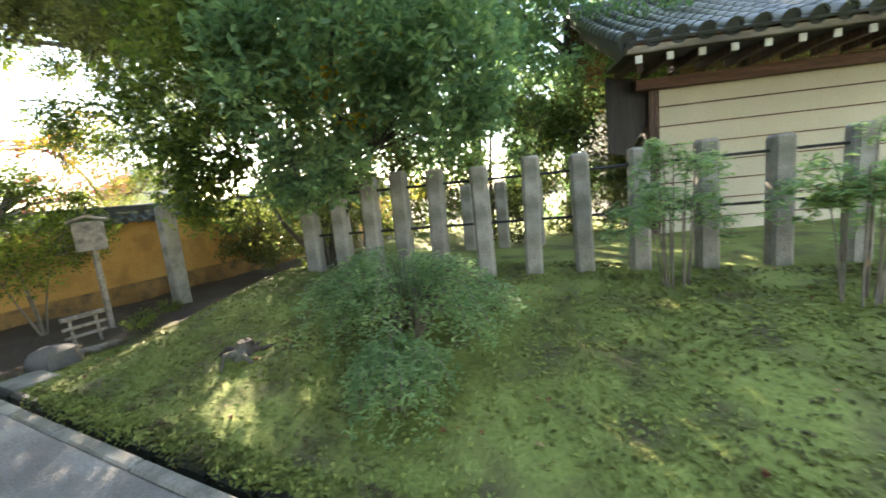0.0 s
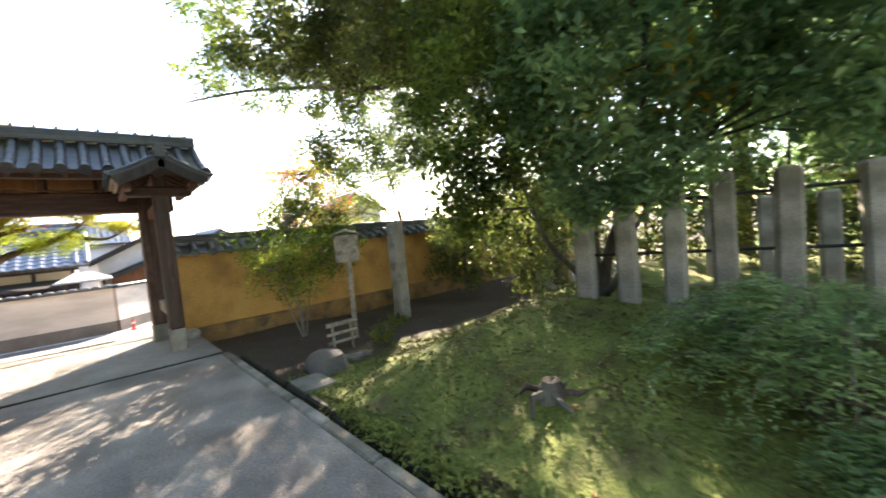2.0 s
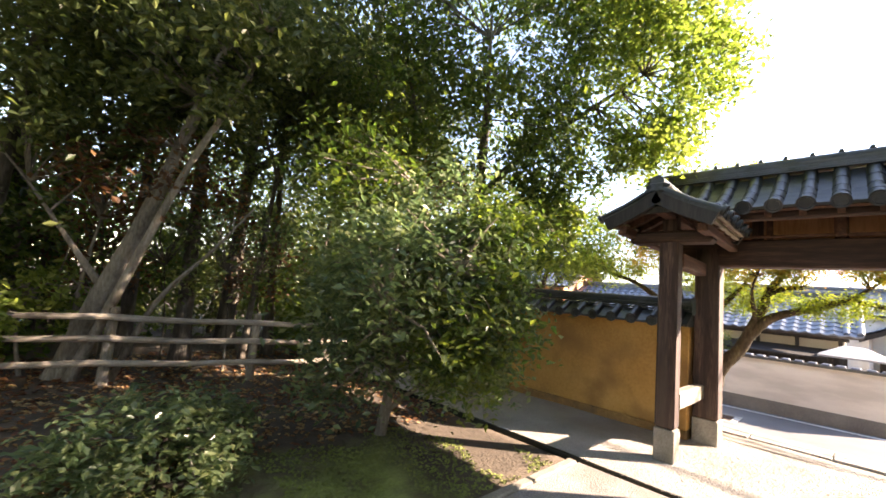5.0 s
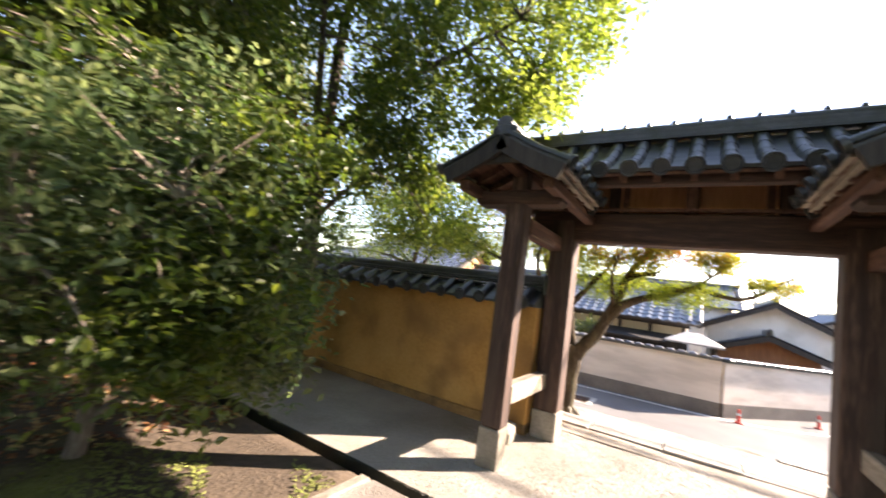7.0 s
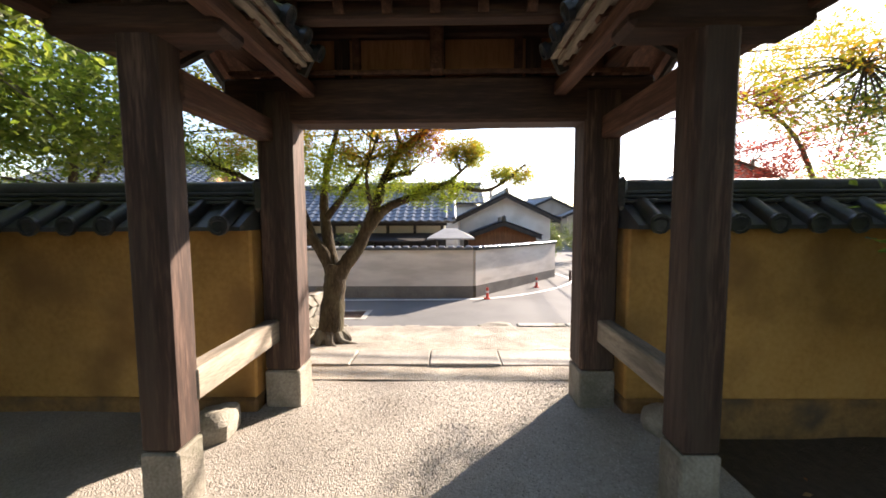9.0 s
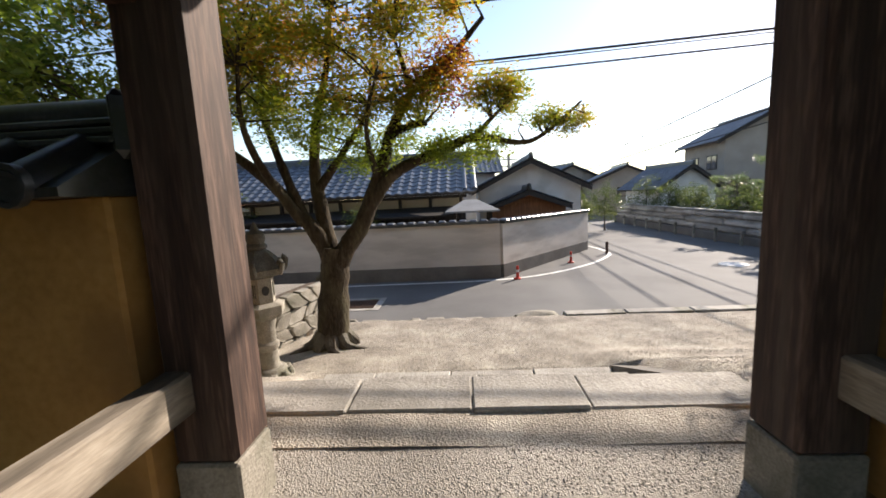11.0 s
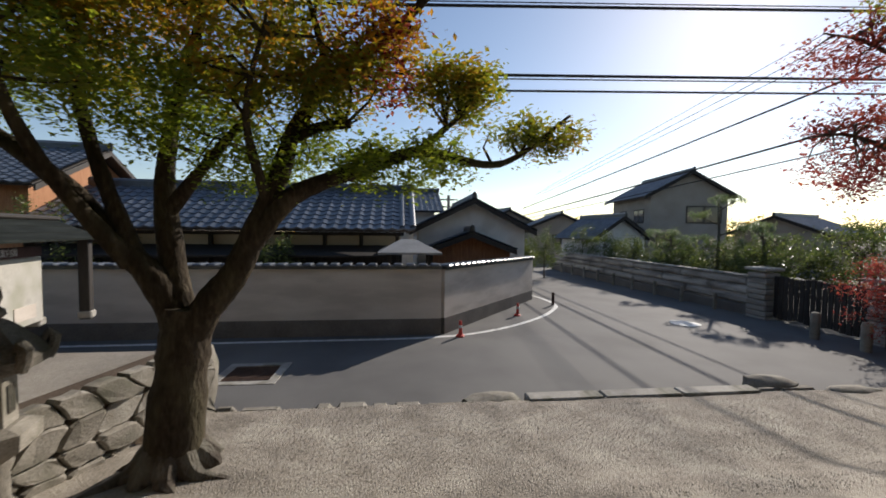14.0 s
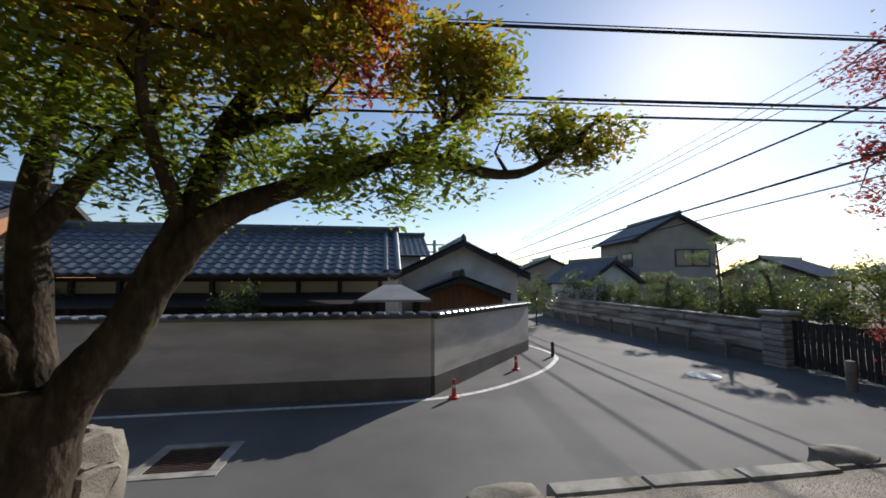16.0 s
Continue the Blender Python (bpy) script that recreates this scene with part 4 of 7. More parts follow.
def course_wall(x0, x1, y, label):
    t = thing("course_wall", ((x0 + x1) / 2, y, -1.1), label, "wall", "street walls")
    r = random.Random(int(-x0 * 10))
    part("foot", Shape().box(((x0 + x1) / 2, y, -0.98), (x1 - x0, 0.34, 0.5), 0.03), FOOTGREY, t)
    for k in range(3):
        x = x0
        while x < x1 - 0.3:
            w = min(r.uniform(2.2, 3.4), x1 - x)
            part("course", Shape().box((x + w / 2, y + 0.02 * (k % 2), -0.58 + 0.28 * k), (w - 0.02, 0.24 + r.uniform(0, 0.05), 0.26), 0.07), LOGSTONE, t)
            x += w
    part("coping", Shape().box(((x0 + x1) / 2, y, 0.14), (x1 - x0 + 0.05, 0.3, 0.07), 0.02), GRANITE, t)
    x = x0 + 0.6
    while x < x1 - 0.2:
        part("bollard", Shape().box((x, y - 0.42, -0.8), (0.1, 0.1, 0.62), 0.02), OLDSTONE, t)
        x += 1.5
    return t


course_wall(-36, -20.9, 9.65, "weathered stone course wall with short bollards")
course_wall(-17.4, -10.5, 9.5, "weathered stone course wall beside the gate")
for x in (-20.6, -17.6):
    gp = thing("gate_pillar", (x, 9.6, -1.1), "stacked rough stone gate pillar with flat cap", "gate pillar", "gate pillars")
    r = random.Random(int(-x))
    for k in range(9):
        part("course", Shape().box((x + r.uniform(-0.015, 0.015), 9.6, -1.02 + 0.155 * k), (0.62 + r.uniform(-0.05, 0.05), 0.5, 0.145), 0.03), LOGSTONE, gp)
    part("cap", Shape().box((x, 9.6, 0.4), (0.72, 0.6, 0.09), 0.02), GRANITE, gp)
sg = thing("slatted_gate", (-19.1, 9.6, -1.1), "dark slatted wooden double gate, closed", "gate")
for k in range(17):
    part("slat", Shape().box((-20.2 + 0.14 * k, 9.6, -0.35), (0.125, 0.03, 1.15 + 0.05 * math.sin(k * 1.1)), 0.008), DARKWOOD, sg)
for z in (-0.75, -0.2, 0.15):
    part("rail", Shape().box((-19.1, 9.63, z), (2.3, 0.04, 0.08), 0.008), DARKWOOD, sg)
for x in (-18.3, -17.3):
    solo("bollard", Shape().turned([(0.09, 0), (0.09, 0.62), (0.075, 0.68), (0.02, 0.7)], (x, 8.6, -1.06), 10), OLDSTONE, "short weathered stone bollard beside the gate", "bollard", "bollards", smooth=True)
pg = thing("pergola", (-15.6, 11.6, -1.0), "rusty brown pergola with arched translucent roof", "pergola")
for x in (-18.0, -16.8, -15.6, -14.4, -13.2):
    for y in (10.8, 12.4):
        part("post", Shape().box((x, y, 0.15), (0.09, 0.09, 2.2), 0.01), IRON, pg)
    part("arch", Shape().tube([(x, 10.4, 1.2), (x, 11.0, 1.45), (x, 11.6, 1.55), (x, 12.2, 1.45), (x, 12.8, 1.2)], 0.035, 6), IRON, pg, smooth=True)
    part("roof_panel", Shape().prism([(x + 0.06, 10.4, 1.25), (x + 0.06, 11.0, 1.5), (x + 0.06, 11.6, 1.6), (x + 0.06, 11.6, 1.585), (x + 0.06, 11.0, 1.485), (x + 0.06, 10.4, 1.235)], (1.08, 0, 0)), mat("clouded_sheet", [(0.5, 0.48, 0.47), (0.58, 0.56, 0.55), (0.64, 0.62, 0.6)], 0.3, 3, 30, 0.05, leaf=0.4), pg)

# street furniture and markings
mk = tagged(new("edge_line"), "white painted edge line along the street wall", "road marking", kind="structure")


def stripe(points, w, z=0.004):
    line = curve(points, 8)
    sh = Shape()
    for i, p in enumerate(line):
        d = (line[min(i + 1, len(line) - 1)] - line[max(i - 1, 0)]).normalized()
        q = Vector((-d.y, d.x, 0)) * w / 2
        for o in (q, -q):
            sh.v.append((p.x + o.x, p.y + o.y, road_height(p.x, p.y) + z))
    sh.f = [(2 * i, 2 * i + 1, 2 * i + 3, 2 * i + 2) for i in range(len(line) - 1)]
    return sh


part("line", stripe([(-18.85, -18, 0), (-18.9, -8, 0), (-18.95, -3, 0), (-19.05, -0.2, 0), (-19.6, 1.4, 0), (-20.9, 3.0, 0), (-22.2, 4.0, 0), (-23.0, 4.35, 0), (-24.0, 4.4, 0), (-25.5, 4.2, 0)], 0.13), WHITEPAINT, mk)
# White paint stands in for sun glare on the cover.
solo("manhole_cover", Shape().turned([(0.36, 0), (0.36, 0.012), (0.33, 0.016)], (-19.95, 6.7, road_height(-19.95, 0) + 0.001), 24), WHITEPAINT, "round manhole cover flush in asphalt, sun glare painted white", "manhole cover")
gt = thing("drain_grate", (-17.0, -3.2, -0.97), "rusty iron drain grate in a concrete surround", "drain grate")
rz = road_height(-17.0, 0)
for c, d in (((-17.42, -3.2), (0.14, 1.0)), ((-16.58, -3.2), (0.14, 1.0)), ((-17.0, -3.63), (0.7, 0.14)), ((-17.0, -2.77), (0.7, 0.14))):
    part("surround", Shape().box((*c, rz), (*d, 0.03), 0.004), GRANITE, gt)
for k in range(14):
    part("bar", Shape().box((-17.3 + 0.046 * k, -3.2, rz - 0.004), (0.02, 0.72, 0.03)), IRON, gt)
for x, y in ((-19.1, 0.55), (-21.3, 2.55)):
    cn = thing("delineator", (x, y, road_height(x, y)), "small red plastic road delineator by the wall", "road cone", "delineators")
    z = road_height(x, y)
    part("base", Shape().turned([(0.1, 0), (0.1, 0.03), (0.06, 0.05)], (x, y, z), 12), REDPLASTIC, cn, smooth=True)
    part("post", Shape().turned([(0.045, 0.04), (0.035, 0.34), (0.03, 0.36)], (x, y, z), 12), REDPLASTIC, cn, smooth=True)
    part("band", Shape().turned([(0.043, 0.2), (0.043, 0.26)], (x, y, z), 12), WHITEPAINT, cn)
solo("bollard", Shape().turned([(0.05, 0), (0.05, 0.42), (0.03, 0.45)], (-22.9, 4.25, -1.05), 10), IRON, "thin dark iron bollard at the wall corner", "bollard", "bollards", smooth=True)

# overhead cables and far poles
def cable(a, b, sag, r):
    a, b = Vector(a), Vector(b)
    pts = [a.lerp(b, k / 16) - Vector((0, 0, 4 * sag * (k / 16) * (1 - k / 16))) for k in range(17)]
    solo("overhead_cable", Shape().tube(pts, r, 6), CABLE, "thin black overhead utility cable above the street", "cable", "cables", smooth=True)


for z0, z1, r in ((4.0, 6.06, 0.026), (4.06, 6.13, 0.01), (3.23, 4.67, 0.026), (3.18, 4.6, 0.012), (3.0, 4.39, 0.02)):
    cable((-17.0, -20, z0), (-17.0, 16, z1), 0.05, r)
for y, z0, z1, r in ((11.5, 7.5, 3.7, 0.03), (11.2, 5.6, 2.9, 0.034), (11.25, 4.9, 2.6, 0.02), (11.9, 9.0, 4.4, 0.012), (12.3, 9.6, 4.8, 0.012), (12.8, 10.5, 5.2, 0.01)):
    cable((2, y, z0), (-48, y - 0.3, z1), 0.15, r)
for x, y, z in ((-38, 2.6, 3.9), (-62, 5.5, 3.5), (-17.0, 16.2, 7.0)):
    po = thing("utility_pole", (x, y, -1.1), "slender grey utility pole with crossarms", "utility pole", "utility poles")
    part("pole", Shape().tube([(x, y, -1.2), (x, y, z)], [0.14, 0.1], 10), GRANITE, po, smooth=True)
    for k in (0.3, 0.8):
        part("crossarm", Shape().box((x, y, z - k), (0.08, 1.3, 0.08), 0.01), BLACKMETAL, po)

# ---- forecourt edge ----
r = random.Random(8)
y = -3.4
while y < 5.0:
    w = r.uniform(0.25, 0.7) if y < 0.8 or y > 3.6 else r.uniform(0.8, 1.2)
    big = 0.8 < y < 3.6
    sh = Shape().box((-15.26 + (0 if big else r.uniform(-0.06, 0.04)), y + w / 2, -0.835 + (0.0 if big else r.uniform(-0.06, -0.02))), (0.24 if big else r.uniform(0.14, 0.26), w - 0.015, 0.2), 0.02 if big else 0.06)
    solo("edge_stone", sh, GRANITE if big else OLDSTONE, "long cut granite edge stone along the street" if big else "rough small edge stone along the street", "kerb stone", "edge stones")
    y += w


def boulder(name, c, s, material, label, category, seed, group=""):
    sh, rng = Shape(), random.Random(seed)
    n, m = 12, 7
    for j in range(m + 1):
        for i in range(n):
            a, b = 2 * math.pi * i / n, math.pi * (j / m - 0.5)
            d = Vector((math.cos(a) * math.cos(b), math.sin(a) * math.cos(b), math.sin(b)))
            k = 1 + 0.22 * noise.noise(d * 1.6 + Vector((seed, 0, 0)))
            d = Vector([math.copysign(abs(q) ** 0.75, q) for q in d])
            sh.v.append((c[0] + d.x * s[0] * k, c[1] + d.y * s[1] * k, c[2] + d.z * s[2] * k))
    for j in range(m):
        for i in range(n):
            sh.f.append((j * n + i, j * n + (i + 1) % n, (j + 1) * n + (i + 1) % n, (j + 1) * n + i))
    return solo(name, sh, material, label, category, group, smooth=True)


boulder("boulder", (-15.54, 4.6, -0.88), (0.3, 0.34, 0.18), OLDSTONE, "dark flat boulder at the forecourt corner", "boulder", 3)
boulder("boulder", (-15.29, 0.35, -0.85), (0.22, 0.4, 0.13), OLDSTONE, "low grey rock set in the forecourt edge", "boulder", 4)
for k in range(5):
    boulder("edge_rock", (-15.14 + 0.5 * k, 5.5 + 0.7 * k, -0.84 + 0.015 * k), (0.16, 0.42, 0.12), OLDSTONE, "rough mossy rock along the forecourt edge", "rock", 10 + k, "edge rocks")
for k, (x, y, z) in enumerate(((-11.25, 1.5, -0.14), (-11.3, 2.1, -0.16), (-11.2, 2.8, -0.14))):
    boulder("bank_rock", (x, y, z), (0.16, 0.3, 0.12), OLDSTONE, "mossy rock in the bank beside the steps", "rock", 20 + k, "bank rocks")

boulder("earth_bank", (-11.12, 1.9, -0.14), (0.34, 0.75, 0.15), SOIL, "dark crumbling earth bank beside the steps", "earth bank", 25)
solo("bank_moss", leaves([(-11.15 + 0.22 * math.cos(k), 2.0 + 0.5 * math.sin(k * 1.7), 0.02) for k in range(40)], 900, 0.12, 0.035, 77, 0.5, 0.6), MOSS, "bright moss on the earth bank", "moss", kind="stuff")

# ---- dry stone retaining wall and platform ----
rw = tagged(new("wall_retaining"), "dry stone retaining wall of fitted pale boulders", "wall", kind="structure")
a, b = Vector((-11.44, -4.36, 0)), Vector((-15.34, -3.12, 0))
d = (b - a).normalized()
nrm = Vector((-d.y, d.x, 0))
if nrm.y < 0:
    nrm = -nrm
r = random.Random(12)
RL, cols, rows_ = (b - a).length, 13, 4
knots = {}
for i in range(cols + 1):
    p = a + d * (RL * i / cols)
    low, high = ground_height(p.x, p.y + 0.5) - 0.1, -0.06 + 0.1 * i / cols
    for j in range(rows_ + 1):
        shift = 0.5 * (j % 2) - 0.25
        knots[i, j] = (RL * (i + shift + r.uniform(-0.22, 0.22)) / cols, low + (high - low) * (j + (r.uniform(-0.2, 0.2) if 0 < j < rows_ else 0)) / rows_)
part("core", Shape().prism([a + d * 0.1 + Vector((0, 0, -1.0)), b + Vector((0, 0, -1.0)), b + Vector((0, 0, 0.0)), a + d * 0.1 + Vector((0, 0, -0.12))], -nrm * 0.3), SOIL, rw)
for i in range(cols):
    for j in range(rows_):
        quad = [knots[i, j], knots[i + 1, j], knots[i + 1, j + 1], knots[i, j + 1]]
        cu, cv = sum(q[0] for q in quad) / 4, sum(q[1] for q in quad) / 4
        ring = []
        for k in range(4):
            q, q2 = quad[k], quad[(k + 1) % 4]
            ring += [(q[0] * 0.86 + q2[0] * 0.14, q[1] * 0.86 + q2[1] * 0.14), (q[0] * 0.5 + q2[0] * 0.5 + r.uniform(-0.015, 0.015), q[1] * 0.5 + q2[1] * 0.5 + r.uniform(-0.015, 0.015)), (q[0] * 0.14 + q2[0] * 0.86, q[1] * 0.14 + q2[1] * 0.86)]
        sh, n = Shape(), len(ring)
        out = r.uniform(0.03, 0.09)
        for depth, grow in ((-0.05, 0.99), (out * 0.6, 0.98), (out, 0.86)):
            sh.v += [tuple(a + d * (cu + (u - cu) * grow) + nrm * (depth + r.uniform(-0.008, 0.008)) + Vector((0, 0, cv + (v - cv) * grow))) for u, v in ring]
        sh.f = [(x + n * k, (x + 1) % n + n * k, (x + 1) % n + n * (k + 1), x + n * (k + 1)) for k in range(2) for x in range(n)] + [tuple(range(2 * n, 3 * n))]
        part("stone", sh, OLDSTONE, rw)
platform = new("platform", mesh_of("platform", Shape().prism([(-11.24, -4.6, -0.1), (-15.44, -3.3, -0.1), (-15.5, -9, -0.1), (-19.0, -9, -0.1), (-18.5, -11, -0.1), (-10.5, -11, -0.1)], (0, 0, -0.9)), SAND))
tagged(platform, "pale sandy terrace above the dry stone wall", "ground", kind="structure")
boulder("boulder", (-15.39, -3.3, -0.45), (0.28, 0.24, 0.5), OLDSTONE, "upright pale corner boulder of the stone wall", "boulder", 33)

# ---- stone lantern ----
DARKLICHEN = mat("dark_lichened_stone", [(0.045, 0.038, 0.03), (0.1, 0.088, 0.07), (0.2, 0.18, 0.15)], 0.9, 3.5, 60, 0.8, 0.015, stain=(0.06, 0.055, 0.042), stain_scale=3.0)
lx, ly, lz = -12.74, -3.08, -0.64
ln = thing("stone_lantern", (lx, ly, lz), "weathered carved stone garden lantern by the steps", "stone lantern")


def hexed(profile, turn=0.3):
    sh = Shape().turned(profile, (0, 0, 0), 6)
    m = pose(lx, ly, lz, 0, 0, math.degrees(turn))
    sh.v = [tuple(m @ Vector(p)) for p in sh.v]
    return sh


part("base", Shape().turned([(0.34, 0), (0.36, 0.07), (0.3, 0.12), (0.24, 0.19), (0.2, 0.21)], (lx, ly, lz), 24), OLDSTONE, ln, smooth=True)
for k in range(10):
    w = 2 * math.pi * k / 10
    part("petal", Shape().turned([(0.02, -0.05), (0.07, -0.02), (0.075, 0.03), (0.04, 0.07)], (lx + 0.28 * math.cos(w), ly + 0.28 * math.sin(w), lz + 0.1), 8), OLDSTONE, ln, smooth=True)
part("shaft", Shape().turned([(0.17, 0.2), (0.15, 0.26), (0.145, 0.42), (0.175, 0.45), (0.18, 0.5), (0.145, 0.53), (0.145, 0.7), (0.17, 0.76), (0.17, 0.8)], (lx, ly, lz), 20), OLDSTONE, ln, smooth=True)
part("platform_stone", hexed([(0.17, 0.79), (0.33, 0.87), (0.34, 0.97), (0.24, 1.0)]), OLDSTONE, ln)
fb = part("fire_box", hexed([(0.2, 1.0), (0.2, 1.3)]), OLDSTONE, ln)
for k in range(6):
    w = 0.3 + math.pi / 6 + k * math.pi / 3
    m = pose(lx + 0.174 * math.cos(w), ly + 0.174 * math.sin(w), lz + 1.15, 0, 0, math.degrees(w))
    # Dark plates on the solid box stand for the shade inside openings.
    if k % 2:
        part("window", Shape().box((0, 0, 0), (0.012, 0.1, 0.16), 0.004, m), BLACKMETAL, fb, "dark plate for the shade inside a lattice opening")
        for q in (-0.033, 0, 0.033):
            part("lattice", Shape().box((0.006, q, 0), (0.012, 0.012, 0.17), 0.002, m), OLDSTONE, fb)
    else:
        part("disc", Shape().turned([(0.055, -0.006), (0.055, 0.008), (0.03, 0.01)], (0, 0, 0), 14, m @ pose(0, 0, 0, 0, 90, 0)), BLACKMETAL, fb, "dark plate for the shade inside a round opening")
part("roof_stone", hexed([(0.2, 1.29), (0.4, 1.34), (0.42, 1.4), (0.3, 1.5), (0.2, 1.58), (0.13, 1.62)]), DARKLICHEN, ln)
for k in range(6):
    w = 0.3 + k * math.pi / 3
    c, q = math.cos(w), math.sin(w)
    part("scroll", Shape().tube([(lx + 0.36 * c, ly + 0.36 * q, lz + 1.36), (lx + 0.4 * c, ly + 0.4 * q, lz + 1.41), (lx + 0.42 * c, ly + 0.42 * q, lz + 1.46), (lx + 0.38 * c, ly + 0.38 * q, lz + 1.5), (lx + 0.35 * c, ly + 0.35 * q, lz + 1.46)], [0.055, 0.05, 0.045, 0.036, 0.025], 8), DARKLICHEN, ln, smooth=True)
part("jewel", Shape().turned([(0.1, 1.6), (0.16, 1.64), (0.15, 1.67), (0.12, 1.69), (0.14, 1.74), (0.13, 1.8), (0.06, 1.84), (0.035, 1.9), (0.01, 1.94)], (lx, ly, lz), 16), DARKLICHEN, ln, smooth=True)

ln.scale = (0.72, 0.72, 0.94)

# ---- roofed notice board ----
nb_m = pose(-13.75, -5.5, -0.1, 0, 0, 195)
nb = thing("notice_board", (-13.75, -5.5, -0.1), "roofed timber notice board with a pale map panel", "notice board", turn=195)


def nbox(c, s, b=0.01):
    return Shape().box(c, s, b, nb_m)


PANEL = mat("map_panel", [(0.4, 0.38, 0.34), (0.52, 0.5, 0.45), (0.6, 0.58, 0.53)], 0.4, 1.5, 12, 0.0, stain=(0.38, 0.37, 0.3), stain_scale=3)
for x, y in ((0.1, 0), (1.8, 0), (3.4, 0), (-0.42, -0.46), (3.85, -0.46)):
    part("post", nbox((x, y, 0.62), (0.15, 0.15, 1.34)), DARKWOOD, nb)
    part("post_foot", nbox((x, y, 0.03), (0.2, 0.2, 0.12), 0.02), GRANITE, nb)
board = part("panel", nbox((1.75, -0.1, 0.55), (3.2, 0.05, 0.98)), PANEL, nb, "sun-bleached pale map")
part("header", nbox((1.75, -0.105, 1.12), (3.2, 0.06, 0.15)), mat("maroon_board", [(0.06, 0.03, 0.026), (0.09, 0.045, 0.038), (0.12, 0.06, 0.05)], 0.6, 3, 30, 0.1), nb, "dark header strip")
for x, z, w, h in ((2.9, 0.25, 0.5, 0.2), (2.2, 0.2, 0.4, 0.2), (0.8, 0.7, 0.6, 0.35), (1.7, 0.75, 0.5, 0.3)):
    part("map_field", nbox((x, -0.13, z), (w, 0.012, h), 0.003), WALLGREY, board)
for s in (-1, 1):
    for k in range(3):
        y0 = s * (0.02 + 0.2 * k)
        z0 = 1.6 - 0.09 * k
        sh = Shape()
        sh.v = [tuple(nb_m @ Vector(p)) for p in ((-0.5, y0, z0), (4.0, y0, z0), (4.0, y0 + s * 0.24, z0 - 0.1), (-0.5, y0 + s * 0.24, z0 - 0.1), (-0.5, y0, z0 - 0.03), (4.0, y0, z0 - 0.03), (4.0, y0 + s * 0.24, z0 - 0.13), (-0.5, y0 + s * 0.24, z0 - 0.13))]
        sh.f = [(0, 1, 2, 3), (7, 6, 5, 4), (0, 4, 5, 1), (1, 5, 6, 2), (2, 6, 7, 3), (3, 7, 4, 0)]
        part("roof_board", sh, mat("mossy_bark_roof", [(0.008, 0.01, 0.008), (0.017, 0.02, 0.018), (0.035, 0.04, 0.036)], 0.95, 3, 30, 0.5, 0.01, stretch=(0.5, 4, 4), spec=0.1) if s + k == -1 else bpy.data.materials["mossy_bark_roof"], nb)
part("ridge", nbox((1.75, 0, 1.63), (4.6, 0.16, 0.07), 0.02), DARKWOOD, nb)


def lettering(text, m, size, material, parent, name="lettering"):
    c = bpy.data.curves.new(name, "FONT")
    c.body, c.size, c.extrude = text, size, 0.002
    c.align_x, c.align_y = "CENTER", "CENTER"
    ob = new(name, c)
    dg = bpy.context.evaluated_depsgraph_get()
    me = bpy.data.meshes.new_from_object(ob.evaluated_get(dg))
    bpy.data.objects.remove(ob)
    me.materials.clear()
    me.materials.append(material)
    t = new(name, me)
    t.parent = parent
    t.matrix_basis = m
    return t


hd = [o for o in nb.children if o.name.startswith("header")][0]
lettering("歴史の道 観光案内図", Matrix.Translation((2.2, -0.14, 1.12)) @ Matrix.Rotation(radians(90), 4, "X"), 0.12, WHITEPAINT, hd)


# ---- stone post fence on the mound ----
fence_posts = []
fm = mesh_of("stone_post", Shape().box((0, 0, 0.62), (0.195, 0.19, 1.4), 0.03), OLDSTONE)
for k, d_ in enumerate((0.0, 0.42, 0.83, 1.23, 1.67, 2.23, 2.77, 3.33, 3.9, 4.55, 5.2, 5.85, 6.5)):
    p = Vector((-3.83 + 0.969 * d_, 3.76 + 0.247 * d_, 0))
    ob = new("stone_post", fm)
    g = ground_height(p.x, p.y)
    ob.matrix_basis = pose(p.x, p.y, min(g, 0.42) + 0.02 * math.sin(k * 2.3), random.Random(k).uniform(-1, 1), random.Random(k + 50).uniform(-1.2, 1.2), 14)
    tagged(ob, "square granite fence post on the mossy mound", "stone post", "stone fence posts")
    fence_posts.append(p)
for z in (0.75, 1.25):
    solo("fence_rail", Shape().tube([(p.x, p.y, z + 0.3) for p in fence_posts], 0.016, 6), BLACKMETAL, "thin dark metal rail through the stone posts", "fence rail", "fence rails")
for k in range(4):
    p = Vector((-3.2 + 0.55 * k, 6.0 + 0.14 * k, 0))
    ob = new("stone_post", fm)
    ob.matrix_basis = pose(p.x, p.y, 0.2, 0, 0, 14)
    tagged(ob, "square granite fence post behind the first row", "stone post", "stone fence posts")
solo("stone_post", Shape().box((-8.53, 4.55, 0.68), (0.27, 0.27, 2.06), 0.03), OLDSTONE, "tall square granite marker post near the wall", "stone post")

# ---- hall at the back ----
HT = 19.4
hall = thing("temple_hall", (0.18, 7.25, 0.2), "cream plastered hall with lined walls and tiled eaves", "hall", turn=HT)
hm = pose(0.18, 7.25, 0, 0, 0, HT)


def hw(x, y, z):
    return hm @ Vector((x, y, z))


part("wall", Shape().box((4.0, 2.5, 1.4), (8.0, 4.8, 2.9), 0.02, hm), CREAM, hall)
for k in range(7):
    part("groove_line", Shape().box((4.0, 0.088, 0.62 + 0.3 * k), (8.02, 0.02, 0.018), 0, hm), TIMBER_X, hall)
part("corner_post", Shape().box((0.0, 0.12, 1.4), (0.16, 0.14, 2.9), 0.01, hm), TIMBER, hall)
